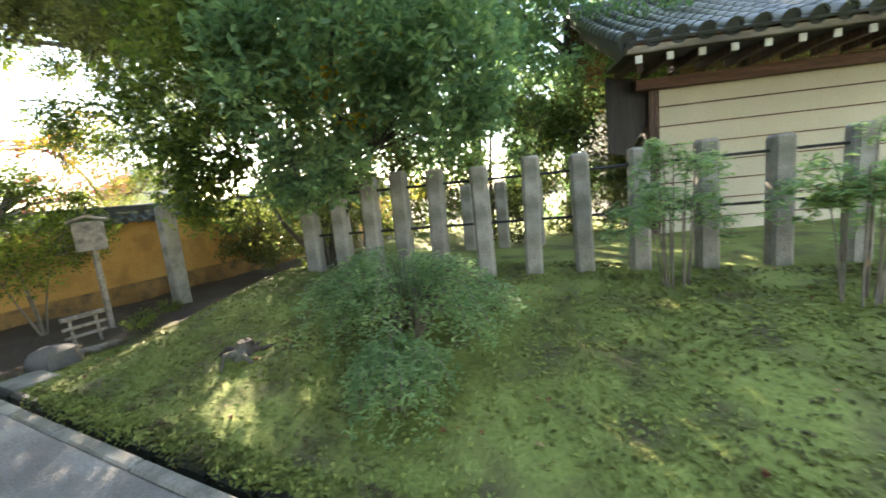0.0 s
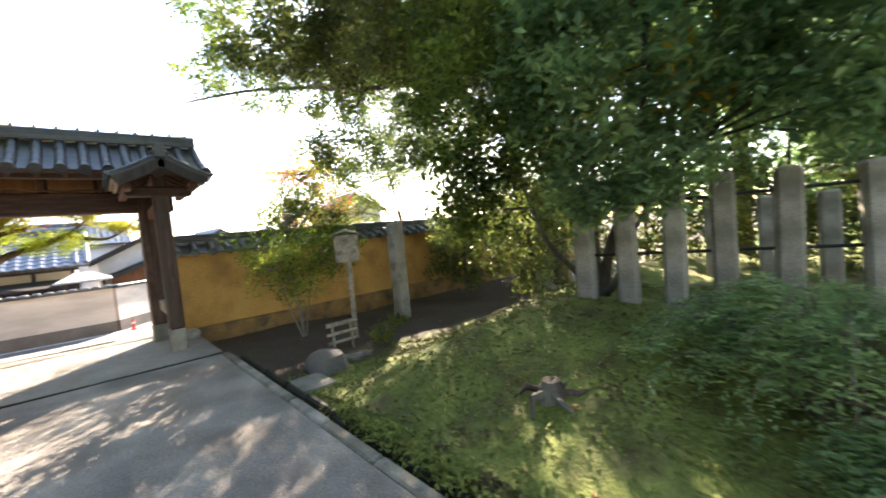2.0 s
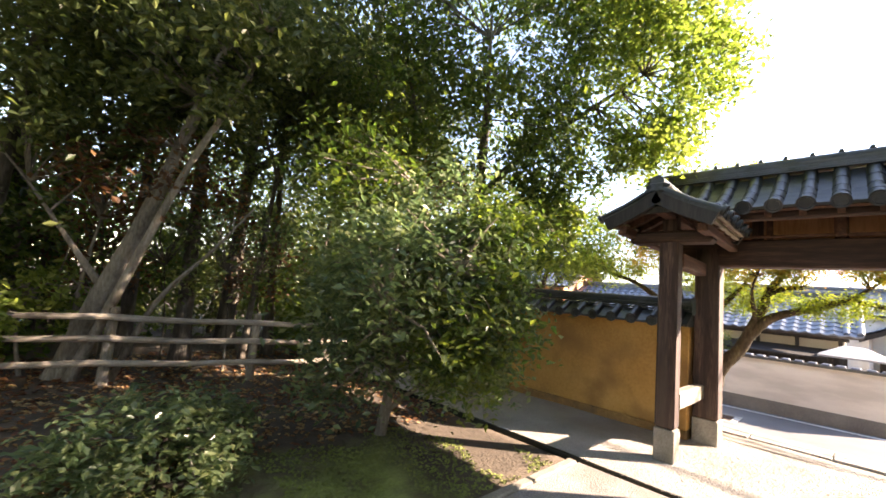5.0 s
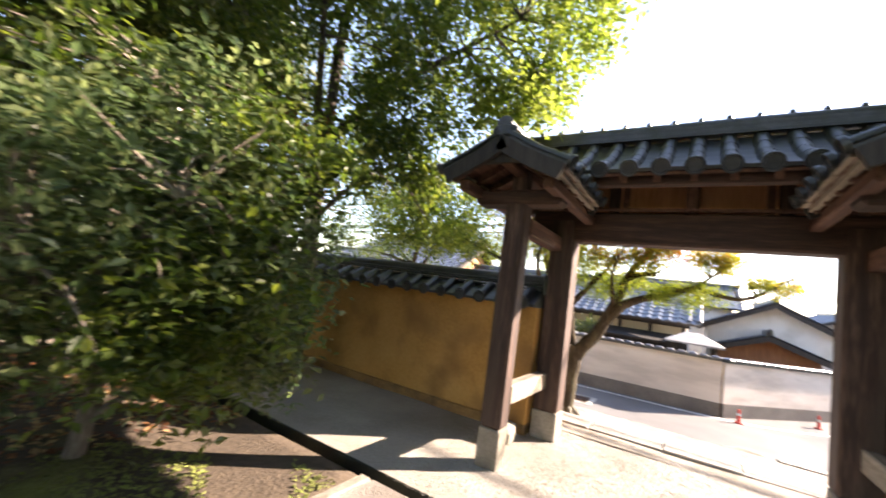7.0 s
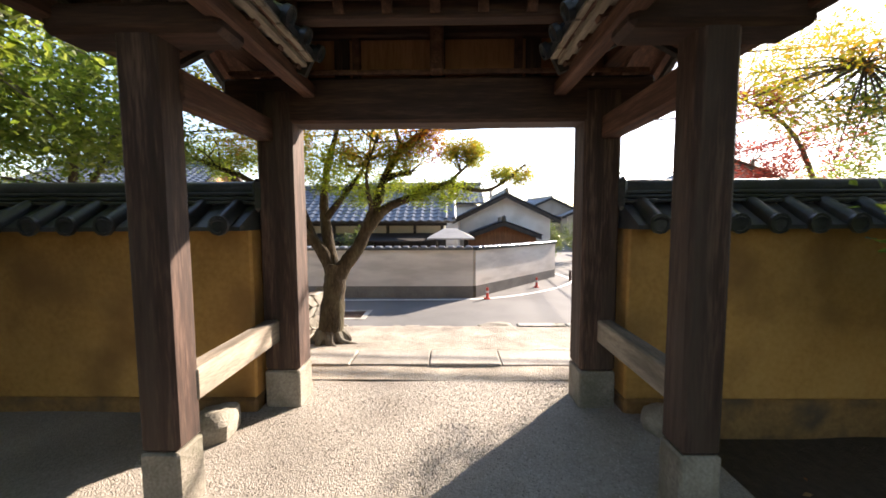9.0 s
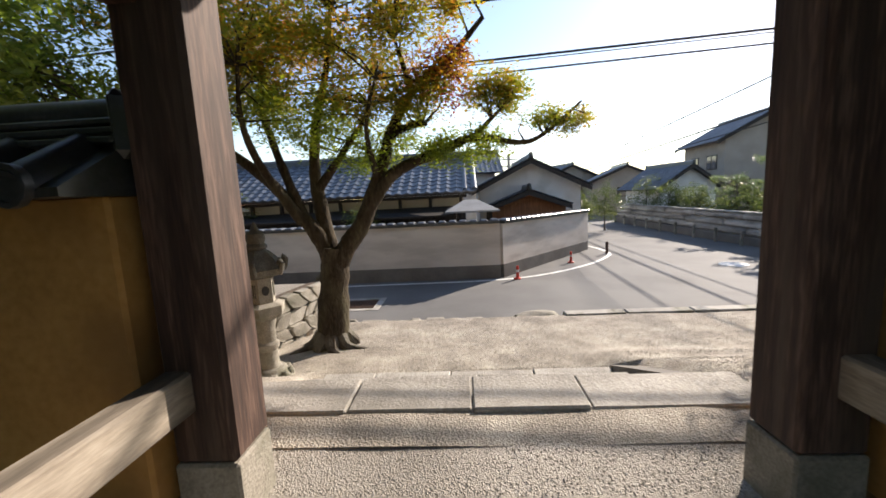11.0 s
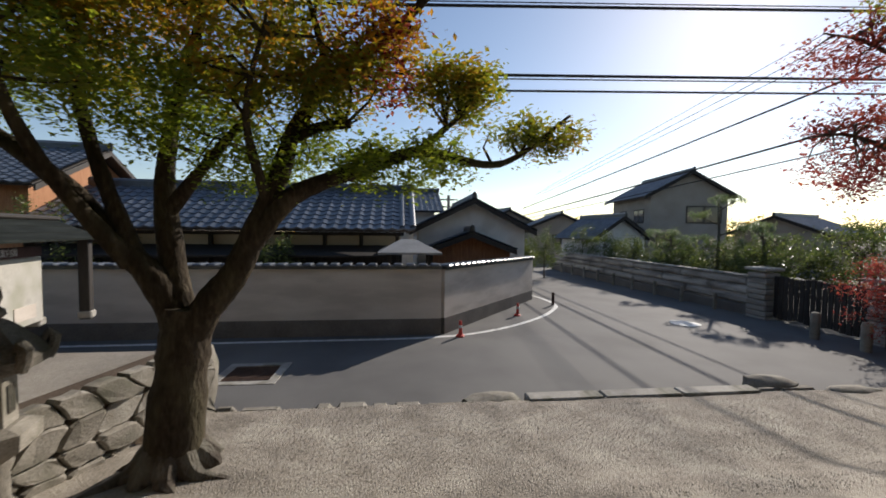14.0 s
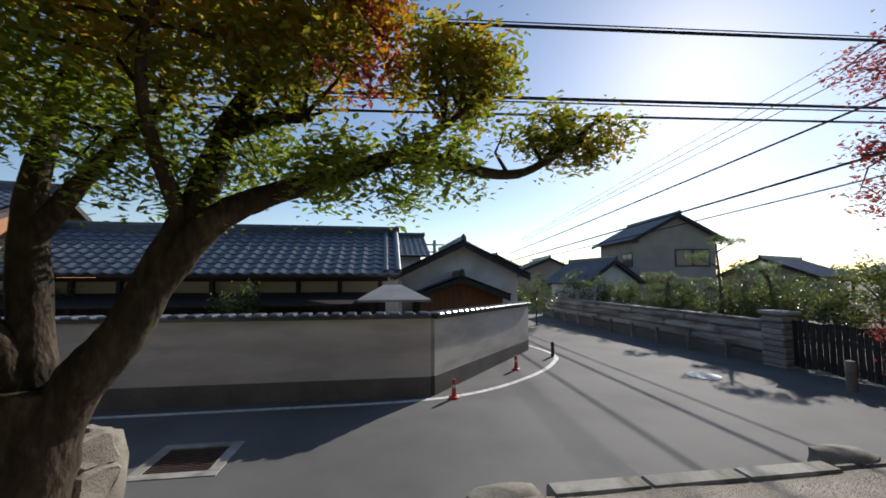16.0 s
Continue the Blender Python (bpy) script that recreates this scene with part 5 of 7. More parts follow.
# Dark panel added over the west wall to paint it shaded.
part("side_panel", Shape().box((-0.03, 2.5, 1.4), (0.05, 4.7, 2.9), 0.01, hm), DARKWOOD, hall, "dark panel added to shade the gable side")
part("wall_plate", Shape().box((4.0, 0.02, 2.76), (8.6, 0.16, 0.16), 0.01, hm), TIMBER_X, hall)
for k in range(22):
    x = -0.5 + 0.4 * k
    r_ = part("rafter", Shape().box((x, -0.3, 2.96), (0.085, 0.95, 0.1), 0.006, hm), TIMBER, hall)
    part("rafter_end", Shape().box((x, -0.785, 2.96), (0.09, 0.02, 0.1), 0.003, hm), WHITEWALL, r_, "white painted rafter end")
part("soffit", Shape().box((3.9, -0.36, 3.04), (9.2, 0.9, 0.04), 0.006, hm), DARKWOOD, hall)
part("eave_board", Shape().box((3.86, -0.85, 3.07), (9.1, 0.06, 0.09), 0.006, hm), GREYWOOD, hall)
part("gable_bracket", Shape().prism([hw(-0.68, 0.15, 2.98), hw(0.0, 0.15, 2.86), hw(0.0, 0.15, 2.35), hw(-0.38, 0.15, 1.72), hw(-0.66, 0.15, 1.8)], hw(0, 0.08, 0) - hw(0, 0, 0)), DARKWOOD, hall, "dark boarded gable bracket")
part("gable_board", Shape().prism([hw(-0.5, -0.7, 3.0), hw(-0.5, 2.5, 4.6), hw(-0.5, 5.6, 3.0), hw(-0.5, 5.6, 2.8), hw(-0.5, 2.5, 4.3), hw(-0.5, -0.7, 2.8)], hw(0.08, 0, 0) - hw(0, 0, 0)), TIMBER, hall)
tiled_roof(hall, hw(-0.68, 2.5, 4.75), hw(8.4, 2.5, 4.75), hw(0, -3.35, -1.6) - hw(0, 0, 0), hw(0, 3.35, -1.6) - hw(0, 0, 0), spacing=0.33, tile_r=0.11, rafter=4.0)

# ---- things on the garden floor ----
boulder("boulder", (-6.5, 1.88, -0.12), (0.28, 0.24, 0.19), FOOTGREY, "smooth rounded grey boulder beside the path", "boulder", 41)
solo("stepping_stone", Shape().box((-6.1, 1.5, -0.17), (0.55, 0.45, 0.08), 0.03), OLDSTONE, "flat grey stepping stone by the boulder", "stepping stone")
sb = thing("sign_board", (-7.75, 3.0, -0.25), "pale wooden garden sign with a small roofed top", "sign")
part("post", Shape().box((-7.75, 3.0, 0.45), (0.07, 0.07, 1.4), 0.008), GREYWOOD, sb)
part("board", Shape().box((0.05, 0, 1.55), (0.035, 0.4, 0.46), 0.008, pose(-7.75, 3.0, -0.25, 0, 0, -38)), GREYWOOD, sb, "pale weathered board")
for sgn in (-1, 1):
    rb = Shape().prism([(-0.06, 0, 1.85), (-0.06, sgn * 0.25, 1.77), (-0.06, sgn * 0.25, 1.8), (-0.06, 0, 1.88)], (0.17, 0, 0))
    rb.v = [tuple(pose(-7.75, 3.0, -0.25, 0, 0, -38) @ Vector(p)) for p in rb.v]
    part("roof_board", rb, GREYWOOD, sb)
rk = thing("bamboo_rack", (-7.1, 2.45, -0.25), "small weathered bamboo rack on the earth", "rack")
for y in (2.3, 2.6):
    part("leg", Shape().tube([(-7.1, y, -0.25), (-7.15, y, 0.22)], 0.022, 8), GREYWOOD, rk, smooth=True)
for z in (-0.05, 0.08, 0.22):
    part("rung", Shape().tube([(-7.12, 2.2, z), (-7.12, 2.7, z)], 0.025 + 0.01 * (z > 0.2), 8), GREYWOOD, rk, smooth=True)
for k in range(5):
    a0 = 0.5 * k
    solo("bamboo_pole", Shape().tube([(-6.9 + 0.06 * k, 2.1 + 0.02 * k, -0.18 + 0.02 * (k % 2)), (-6.75 + 0.06 * k + 0.3 * math.cos(a0), 2.1 + 0.5 * math.sin(a0), -0.16)], 0.03, 8), GREYWOOD, "cut piece of old bamboo lying on earth", "bamboo", "bamboo pieces", smooth=True)
st = thing("tree_stump", (-3.35, 2.25, 0.1), "dark rotten tree stump with spread roots on moss", "stump")
g0 = ground_height(-3.35, 2.25)
part("stump", Shape().turned([(0.15, -0.05), (0.1, 0.04), (0.07, 0.11), (0.04, 0.12), (0.003, 0.1)], (-3.35, 2.25, g0), 9), BARK, st, smooth=True)
for k in range(6):
    w = k * 1.05 + 0.3
    part("root", Shape().tube([(-3.35, 2.25, g0 + 0.02), (-3.35 + 0.2 * math.cos(w), 2.25 + 0.2 * math.sin(w), g0 + 0.03), (-3.35 + 0.3 * math.cos(w + 0.3), 2.25 + 0.3 * math.sin(w + 0.3), ground_height(-3.35 + 0.3 * math.cos(w + 0.3), 2.25 + 0.3 * math.sin(w + 0.3)) - 0.01)], [0.04, 0.025, 0.008], 7), BARK, st, smooth=True)

# ---- rail fence under the trees ----
rf = thing("rail_fence", (-7.0, -6.7, 0.08), "weathered three-rail timber fence under the trees", "fence")
fx = [-3.0, -4.55, -6.14, -7.2, -8.0, -9.6]
fy = [-7.3, -7.0, -6.65, -6.5, -6.45, -6.5]
for x, y in zip(fx, fy):
    part("post", Shape().tube([(x, y, -0.05), (x, y, 1.02)], [0.065, 0.055], 8), PALEBARK, rf, smooth=True)
for x, y, x2, y2 in zip(fx, fy, fx[1:], fy[1:]):
    for z in (0.35, 0.64, 0.9):
        part("rail", Shape().tube([(x, y + 0.07, z), ((x + x2) / 2, (y + y2) / 2 + 0.07, z - 0.015), (x2, y2 + 0.07, z + 0.005)], [0.042, 0.036, 0.04], 8), GREYWOOD, rf, smooth=True)

# ---- trees and bushes ----
MX = -13.94
plant("maple_tree", "broad maple turning green to orange, low forked trunk", "tree", (MX, -2.75, -0.75),
      [([(MX, -2.76, -0.85), (MX + 0.02, -2.72, -0.25), (MX, -2.66, 0.3), (MX, -2.62, 0.72)], 0.245, 0.18),
       ([(MX, -2.66, 0.5), (MX + 0.05, -2.85, 0.95), (MX + 0.1, -3.05, 1.22), (MX + 0.1, -3.43, 1.68), (MX + 0.05, -4.12, 2.2), (MX, -4.62, 2.4), (MX - 0.1, -5.4, 2.7)], 0.135, 0.025),
       ([(MX + 0.06, -2.95, 1.05), (MX + 0.1, -3.12, 1.58), (MX + 0.1, -3.29, 2.14), (MX, -3.45, 2.8), (MX - 0.1, -3.3, 3.5)], 0.085, 0.02),
       ([(MX, -2.66, 0.55), (MX - 0.08, -2.78, 1.15), (MX - 0.12, -2.85, 1.75), (MX - 0.2, -2.8, 2.4), (MX - 0.2, -2.6, 3.1), (MX - 0.1, -2.45, 3.8)], 0.13, 0.025),
       ([(MX - 0.1, -2.83, 1.5), (MX, -2.55, 1.8), (MX, -2.3, 2.12), (MX - 0.05, -2.05, 2.5), (MX, -1.95, 3.0)], 0.07, 0.014),
       ([(MX, -2.6, 0.5), (MX + 0.04, -2.4, 0.78), (MX + 0.06, -2.2, 1.03), (MX + 0.04, -2.03, 1.43), (MX, -1.86, 1.85), (MX, -1.74, 2.22), (MX, -1.42, 2.7), (MX, -0.95, 3.06), (MX + 0.1, -0.5, 3.5)], 0.155, 0.03),
       ([(MX + 0.05, -2.1, 1.25), (MX + 0.06, -1.8, 1.62), (MX + 0.05, -1.5, 1.79), (MX + 0.02, -1.11, 1.93), (MX, -0.65, 2.09), (MX, -0.08, 1.99), (MX, 0.24, 2.08), (MX, 0.72, 2.46)], 0.11, 0.014),
       ([(MX, -1.75, 2.18), (MX + 0.02, -1.5, 2.27), (MX + 0.05, -1.26, 2.29)], 0.06, 0.035),
       ([(MX, -1.44, 2.68), (MX - 0.02, -1.52, 3.0), (MX, -1.65, 3.45)], 0.06, 0.015),
       ([(MX, -0.68, 2.07), (MX - 0.05, -0.42, 2.32), (MX - 0.1, -0.1, 2.6)], 0.045, 0.01),
       ([(MX + 0.05, -1.3, 1.86), (MX + 0.05, -1.15, 2.02), (MX + 0.02, -0.98, 2.1)], 0.04, 0.02),
       ([(MX + 0.1, -3.0, 1.1), (MX + 0.5, -3.25, 1.75), (MX + 0.8, -3.3, 2.3), (MX + 1.1, -3.1, 2.95)], 0.08, 0.014),
       ([(MX + 0.04, -1.95, 1.6), (MX + 0.5, -1.95, 2.2), (MX + 0.8, -1.7, 2.8)], 0.05, 0.01)],
      [((MX + 0.1, -4.7, 2.6), (0.9, 0.8, 0.3), 62, 5760, 0.28, 0.06, LEAF_GREENMAPLE, 0.6),
       ((MX + 0.1, -3.7, 2.9), (1.1, 1.0, 0.4), 87, 7920, 0.28, 0.06, LEAF_MAPLE, 0.6),
       ((MX + 0.2, -3.0, 2.45), (1.1, 0.9, 0.35), 62, 5760, 0.28, 0.06, LEAF_GREENMAPLE, 0.6),
       ((MX - 0.2, -3.3, 3.75), (1.2, 1.3, 0.5), 100, 8640, 0.30, 0.06, LEAF_AMBER, 0.6),
       ((MX, -2.2, 3.3), (1.2, 1.0, 0.4), 75, 7200, 0.28, 0.06, LEAF_MAPLE, 0.6),
       ((MX, -1.05, 2.9), (0.5, 0.4, 0.4), 30, 1500, 0.24, 0.06, LEAF_RED, 0.6),
       ((MX, -1.0, 2.95), (0.5, 0.4, 0.35), 26, 1200, 0.24, 0.06, LEAF_AMBER, 0.6),
       ((MX + 0.1, -1.3, 3.75), (0.8, 0.8, 0.35), 50, 3960, 0.27, 0.06, LEAF_MAPLE, 0.6),
       ((MX + 0.15, -1.35, 2.55), (0.5, 0.5, 0.25), 37, 2592, 0.23, 0.06, LEAF_MAPLE, 0.6),
       ((MX, -0.35, 2.62), (0.5, 0.5, 0.22), 42, 3312, 0.21, 0.06, LEAF_MAPLE, 0.6),
       ((MX, -0.75, 1.95), (0.7, 0.75, 0.2), 42, 3456, 0.21, 0.06, LEAF_GREENMAPLE, 0.6),
       ((MX, 0.4, 2.25), (0.35, 0.5, 0.14), 37, 2448, 0.17, 0.055, LEAF_MAPLE, 0.6),
       ((MX - 0.2, -2.1, 2.05), (0.9, 0.8, 0.3), 50, 4320, 0.27, 0.06, LEAF_GREENMAPLE, 0.6),
       ((MX + 0.3, -1.85, 2.6), (0.7, 0.6, 0.3), 42, 3600, 0.27, 0.06, LEAF_MAPLE, 0.6),
       ((MX + 1.2, -3.4, 3.2), (1.0, 1.1, 0.45), 75, 6120, 0.28, 0.06, LEAF_MAPLE, 0.6),
       ((MX + 0.1, -2.9, 4.4), (1.3, 1.4, 0.4), 87, 6840, 0.28, 0.06, LEAF_GREENMAPLE, 0.6),
       ((MX + 0.1, -1.6, 4.3), (1.0, 1.0, 0.3), 62, 4320, 0.27, 0.06, LEAF_AMBER, 0.6)], MAPLEBARK, 1, twigs=260)
mp = [o for o in scene.objects if o.name.startswith("maple_tree")][0]
for k in range(9):
    w = 2 * math.pi * k / 9 + 0.2
    l = 0.45 + 0.2 * math.sin(k * 2.1)
    pts = [(MX + 0.14 * math.cos(w), -2.76 + 0.14 * math.sin(w), -0.5), (MX + 0.3 * math.cos(w + 0.1), -2.76 + 0.3 * math.sin(w + 0.1), -0.66)]
    x, y = MX + l * math.cos(w + 0.3), -2.76 + l * math.sin(w + 0.3)
    pts.append((x, y, ground_height(x, max(y, -3.4)) + 0.02))
    part("root", Shape().tube(curve(pts, 4), [0.11, 0.105, 0.1, 0.09, 0.08, 0.07, 0.055, 0.045, 0.03], 8), BARK, mp, smooth=True)

plant("red_maple", "maple with deep red autumn leaves by the street", "tree", (-14.2, 6.6, -0.75),
      [([(-14.2, 6.6, -0.85), (-14.2, 6.5, 0.6), (-14.4, 6.3, 1.6)], 0.12, 0.08),
       ([(-14.4, 6.3, 1.5), (-14.6, 5.6, 2.2), (-14.7, 4.7, 2.6), (-14.7, 4.0, 2.55)], 0.06, 0.01),
       ([(-14.4, 6.3, 1.5), (-14.5, 5.7, 3.0), (-14.7, 4.9, 3.7), (-14.7, 4.2, 3.8)], 0.06, 0.01)],
      [((-14.7, 5.0, 2.2), (0.6, 0.95, 0.3), 40, 2600, 0.28, 0.065, LEAF_RED, 0.5),
       ((-14.7, 4.7, 2.75), (0.5, 0.6, 0.2), 26, 1500, 0.24, 0.06, LEAF_RED, 0.5),
       ((-14.7, 4.9, 3.6), (0.7, 0.9, 0.35), 40, 2400, 0.28, 0.065, LEAF_RED, 0.5),
       ((-14.6, 6.1, 2.7), (0.9, 0.8, 0.8), 60, 4000, 0.35, 0.07, LEAF_RED, 0.4),
       ((-14.5, 6.0, 4.3), (0.9, 1.0, 0.5), 50, 2600, 0.35, 0.07, LEAF_MAPLE, 0.4)], BARK, 4, twigs=60)
plant("red_maple", "low bright red maple bush before the slatted gate", "bush", (-17.2, 9.0, -1.05),
      [([(-17.2, 9.0, -1.1), (-17.2, 8.95, -0.3), (-17.1, 8.9, 0.4)], 0.05, 0.02)],
      [((-17.0, 8.9, 0.15), (0.8, 0.9, 0.75), 60, 5000, 0.3, 0.06, LEAF_RED, 0.3)], BARK, 5, twigs=20)

# south side of the path
plant("camellia_tree", "dense glossy evergreen tree beside the path", "tree", (-6.65, -4.15, 0.0),
      [([(-6.65, -4.15, -0.1), (-6.68, -4.12, 0.3), (-6.7, -4.05, 0.9), (-6.75, -3.95, 1.8), (-6.8, -3.9, 2.6)], 0.075, 0.02),
       ([(-6.67, -4.13, 0.25), (-6.95, -3.85, 0.6), (-7.3, -3.5, 1.0)], 0.035, 0.01),
       ([(-6.68, -4.1, 0.5), (-6.3, -3.7, 1.0), (-6.0, -3.3, 1.5)], 0.035, 0.01),
       ([(-6.7, -4.05, 0.8), (-7.0, -3.6, 1.3), (-7.2, -3.1, 1.8)], 0.035, 0.01),
       ([(-6.7, -4.05, 0.9), (-6.5, -3.5, 1.4), (-6.6, -3.0, 1.9)], 0.03, 0.01)],
      [((-6.8, -3.75, 2.2), (0.75, 0.8, 0.6), 34, 4000, 0.4, 0.085, LEAF_DEEP, 0.2),
       ((-7.3, -3.35, 1.5), (0.7, 0.7, 0.7), 34, 4200, 0.4, 0.085, LEAF_DEEP, 0.2),
       ((-6.15, -3.6, 1.6), (0.65, 0.65, 0.75), 32, 3800, 0.4, 0.085, LEAF_DEEP, 0.2),
       ((-6.8, -3.0, 1.25), (0.65, 0.45, 0.6), 24, 2800, 0.38, 0.082, LEAF_MID, 0.2),
       ((-7.45, -3.6, 0.85), (0.5, 0.55, 0.35), 26, 1900, 0.36, 0.082, LEAF_DEEP, 0.2),
       ((-5.95, -3.9, 0.9), (0.5, 0.5, 0.4), 26, 1700, 0.36, 0.082, LEAF_DEEP, 0.2),
       ((-7.2, -3.1, 2.2), (0.5, 0.45, 0.4), 26, 2000, 0.36, 0.082, LEAF_MID, 0.2),
       ((-6.7, -4.6, 1.6), (0.9, 0.7, 1.0), 50, 3400, 0.44, 0.09, LEAF_DEEP, 0.2),
       ((-6.9, -3.4, 0.75), (0.6, 0.5, 0.3), 20, 1400, 0.34, 0.08, LEAF_DEEP, 0.2),
       ((-6.1, -4.1, 2.7), (0.7, 0.6, 0.5), 22, 1300, 0.42, 0.09, LEAF_MID, 0.2)], PALEBARK, 2, twigs=420)
# Lime crowns at the gate-side edge put backlight into the leaf colour.
plant("broadleaf_tree", "tall broadleaf tree by the wall, backlight put in as lime edges", "tree", (-9.2, -5.3, 0.0),
      [([(-9.2, -5.3, -0.1), (-9.25, -5.3, 1.2), (-9.15, -5.25, 2.4), (-9.1, -5.2, 3.6), (-9.0, -5.1, 5.2)], 0.16, 0.07),
       ([(-9.15, -5.25, 2.5), (-8.7, -4.9, 3.4), (-8.2, -4.4, 4.2), (-7.7, -4.0, 5.4)], 0.085, 0.02),
       ([(-9.1, -5.2, 3.3), (-9.4, -4.5, 4.1), (-9.8, -3.5, 4.8), (-10.2, -2.7, 5.4)], 0.085, 0.015),
       ([(-9.1, -5.2, 3.0), (-8.4, -5.6, 3.9), (-7.8, -5.8, 4.8)], 0.06, 0.02),
       ([(-9.15, -5.25, 2.2), (-9.3, -4.6, 2.8), (-9.5, -4.0, 3.1)], 0.045, 0.015)],
      [((-9.0, -4.9, 4.4), (1.8, 2.0, 1.7), 170, 9500, 0.36, 0.1, LEAF_MID, 0.1),
       ((-9.4, -3.9, 4.0), (1.0, 1.0, 1.1), 90, 5200, 0.34, 0.095, LEAF_MID, 0.1),
       ((-9.3, -4.1, 3.0), (0.7, 0.8, 0.5), 44, 2400, 0.32, 0.095, LEAF_MID, 0.1),
       ((-10.9, -4.6, 2.7), (0.9, 1.2, 0.7), 70, 4200, 0.32, 0.09, LEAF_LIME, 0.2),
       ((-10.1, -2.55, 5.1), (1.0, 1.1, 1.1), 90, 6500, 0.34, 0.095, LEAF_LIME, 0.1),
       ((-9.9, -2.75, 3.95), (0.8, 0.8, 0.5), 50, 3000, 0.3, 0.09, LEAF_LIME, 0.1),
       ((-9.6, -3.6, 6.3), (1.5, 1.5, 1.0), 90, 6500, 0.34, 0.1, LEAF_MID, 0.1),
       ((-7.6, -5.2, 4.6), (1.3, 1.3, 1.2), 80, 4200, 0.36, 0.1, LEAF_MID, 0.1),
       ((-9.9, -2.5, 7.0), (1.9, 1.8, 1.2), 150, 11000, 0.4, 0.11, LEAF_LIME, 0.1),
       ((-8.2, -4.6, 7.4), (2.2, 2.0, 1.5), 140, 7000, 0.42, 0.11, LEAF_MID, 0.1),
       ((-6.4, -5.4, 6.6), (1.8, 1.5, 1.5), 110, 5000, 0.42, 0.11, LEAF_WOOD, 0.1),
       ((-8.6, -5.6, 3.0), (1.2, 0.9, 0.9), 40, 1800, 0.4, 0.1, LEAF_RUST, 0.1)], BARK, 6, twigs=120)


def wood_tree(base, lean, height, r, crown_z, crown_r, count, seed, leaf=LEAF_MID, bark=BARK, extra=2, label="tall dark garden tree with a dense crown"):
    """A forest tree with a bare stem and a crown from crown_z up."""
    rng = random.Random(seed)
    x, y, z = base
    top = (x + lean[0], y + lean[1], z + height)
    stem = [(x, y, z - 0.1), (x + lean[0] * 0.2, y + lean[1] * 0.15, z + height * 0.25), (x + lean[0] * 0.5, y + lean[1] * 0.5, z + height * 0.6), top]
    limbs = [(stem, r, r * 0.3)]
    crowns = []
    for k in range(extra):
        w = rng.uniform(0, 6.28)
        q = rng.uniform(0.4, 0.65)
        p = (x + lean[0] * q, y + lean[1] * q, z + height * q)
        e = (p[0] + crown_r * 0.7 * math.cos(w), p[1] + crown_r * 0.7 * math.sin(w), p[2] + height * 0.22)
        limbs.append(([p, tuple((a + b) / 2 for a, b in zip(p, e)), e], r * 0.5, 0.015))
        crowns.append(((e[0], e[1], e[2]), (crown_r * 0.6, crown_r * 0.6, crown_r * 0.5), 45, count // 5, 0.4, 0.11, leaf, 0.1))
    mid = z + (crown_z + height) / 2
    crowns.append(((top[0], top[1], mid), (crown_r, crown_r, (height - crown_z) / 2 + 0.5), 170, count, 0.45, 0.12, leaf, 0.1))
    return plant("garden_tree", label, "tree", base, limbs, crowns, bark, seed, twigs=60, group="garden trees")


# pale leaning stems by the rail fence, rising towards the gate
def stem_at(along, out, up):
    return (-4.16 - 0.665 * along - 0.747 * out, -7.56 + 0.747 * along - 0.665 * out, up)


plant("garden_tree", "pale-barked leaning tree of several stems by the fence", "tree", (-4.35, -7.35, 0.08),
      [([stem_at(0, 0, -0.05), stem_at(0.3, 0, 0.9), stem_at(0.72, 0, 2.0), stem_at(1.1, 0.1, 3.5), stem_at(1.5, 0.3, 5.6)], 0.17, 0.05),
       ([stem_at(0.25, -0.1, 0.05), stem_at(0.65, -0.1, 1.1), stem_at(1.3, -0.05, 2.9), stem_at(1.8, 0, 4.0), stem_at(2.2, 0.1, 5.4)], 0.075, 0.02),
       ([stem_at(0.6, 0.1, 0.05), stem_at(1.0, 0.15, 1.1), stem_at(1.6, 0.3, 1.9), stem_at(2.0, 0.4, 2.5)], 0.045, 0.012),
       ([stem_at(-0.1, 0.2, 0.05), stem_at(-0.25, 0.3, 1.2), stem_at(-0.2, 0.4, 2.4)], 0.05, 0.012),
       ([stem_at(0.4, 0, 1.2), stem_at(0.1, -0.3, 1.8), stem_at(-0.5, -0.5, 2.6)], 0.05, 0.012),
       ([stem_at(-0.4, -0.1, 0.05), stem_at(-0.5, -0.15, 0.6), stem_at(-0.45, -0.2, 1.2)], 0.03, 0.008)],
      [(stem_at(1.2, 0.2, 4.9), (1.9, 1.9, 1.6), 150, 10000, 0.45, 0.12, LEAF_WOOD, 0.1),
       (stem_at(-0.4, 0.2, 3.6), (1.3, 1.3, 1.0), 80, 4600, 0.42, 0.12, LEAF_WOOD, 0.1),
       (stem_at(0.5, 0.5, 2.7), (1.2, 1.2, 0.7), 40, 1200, 0.42, 0.11, LEAF_RUST, 0.1),
       (stem_at(-0.3, -0.1, 1.1), (0.5, 0.5, 0.4), 26, 500, 0.22, 0.11, LEAF_LIME, 0.2)], PALEBARK, 60, twigs=120, group="garden trees")
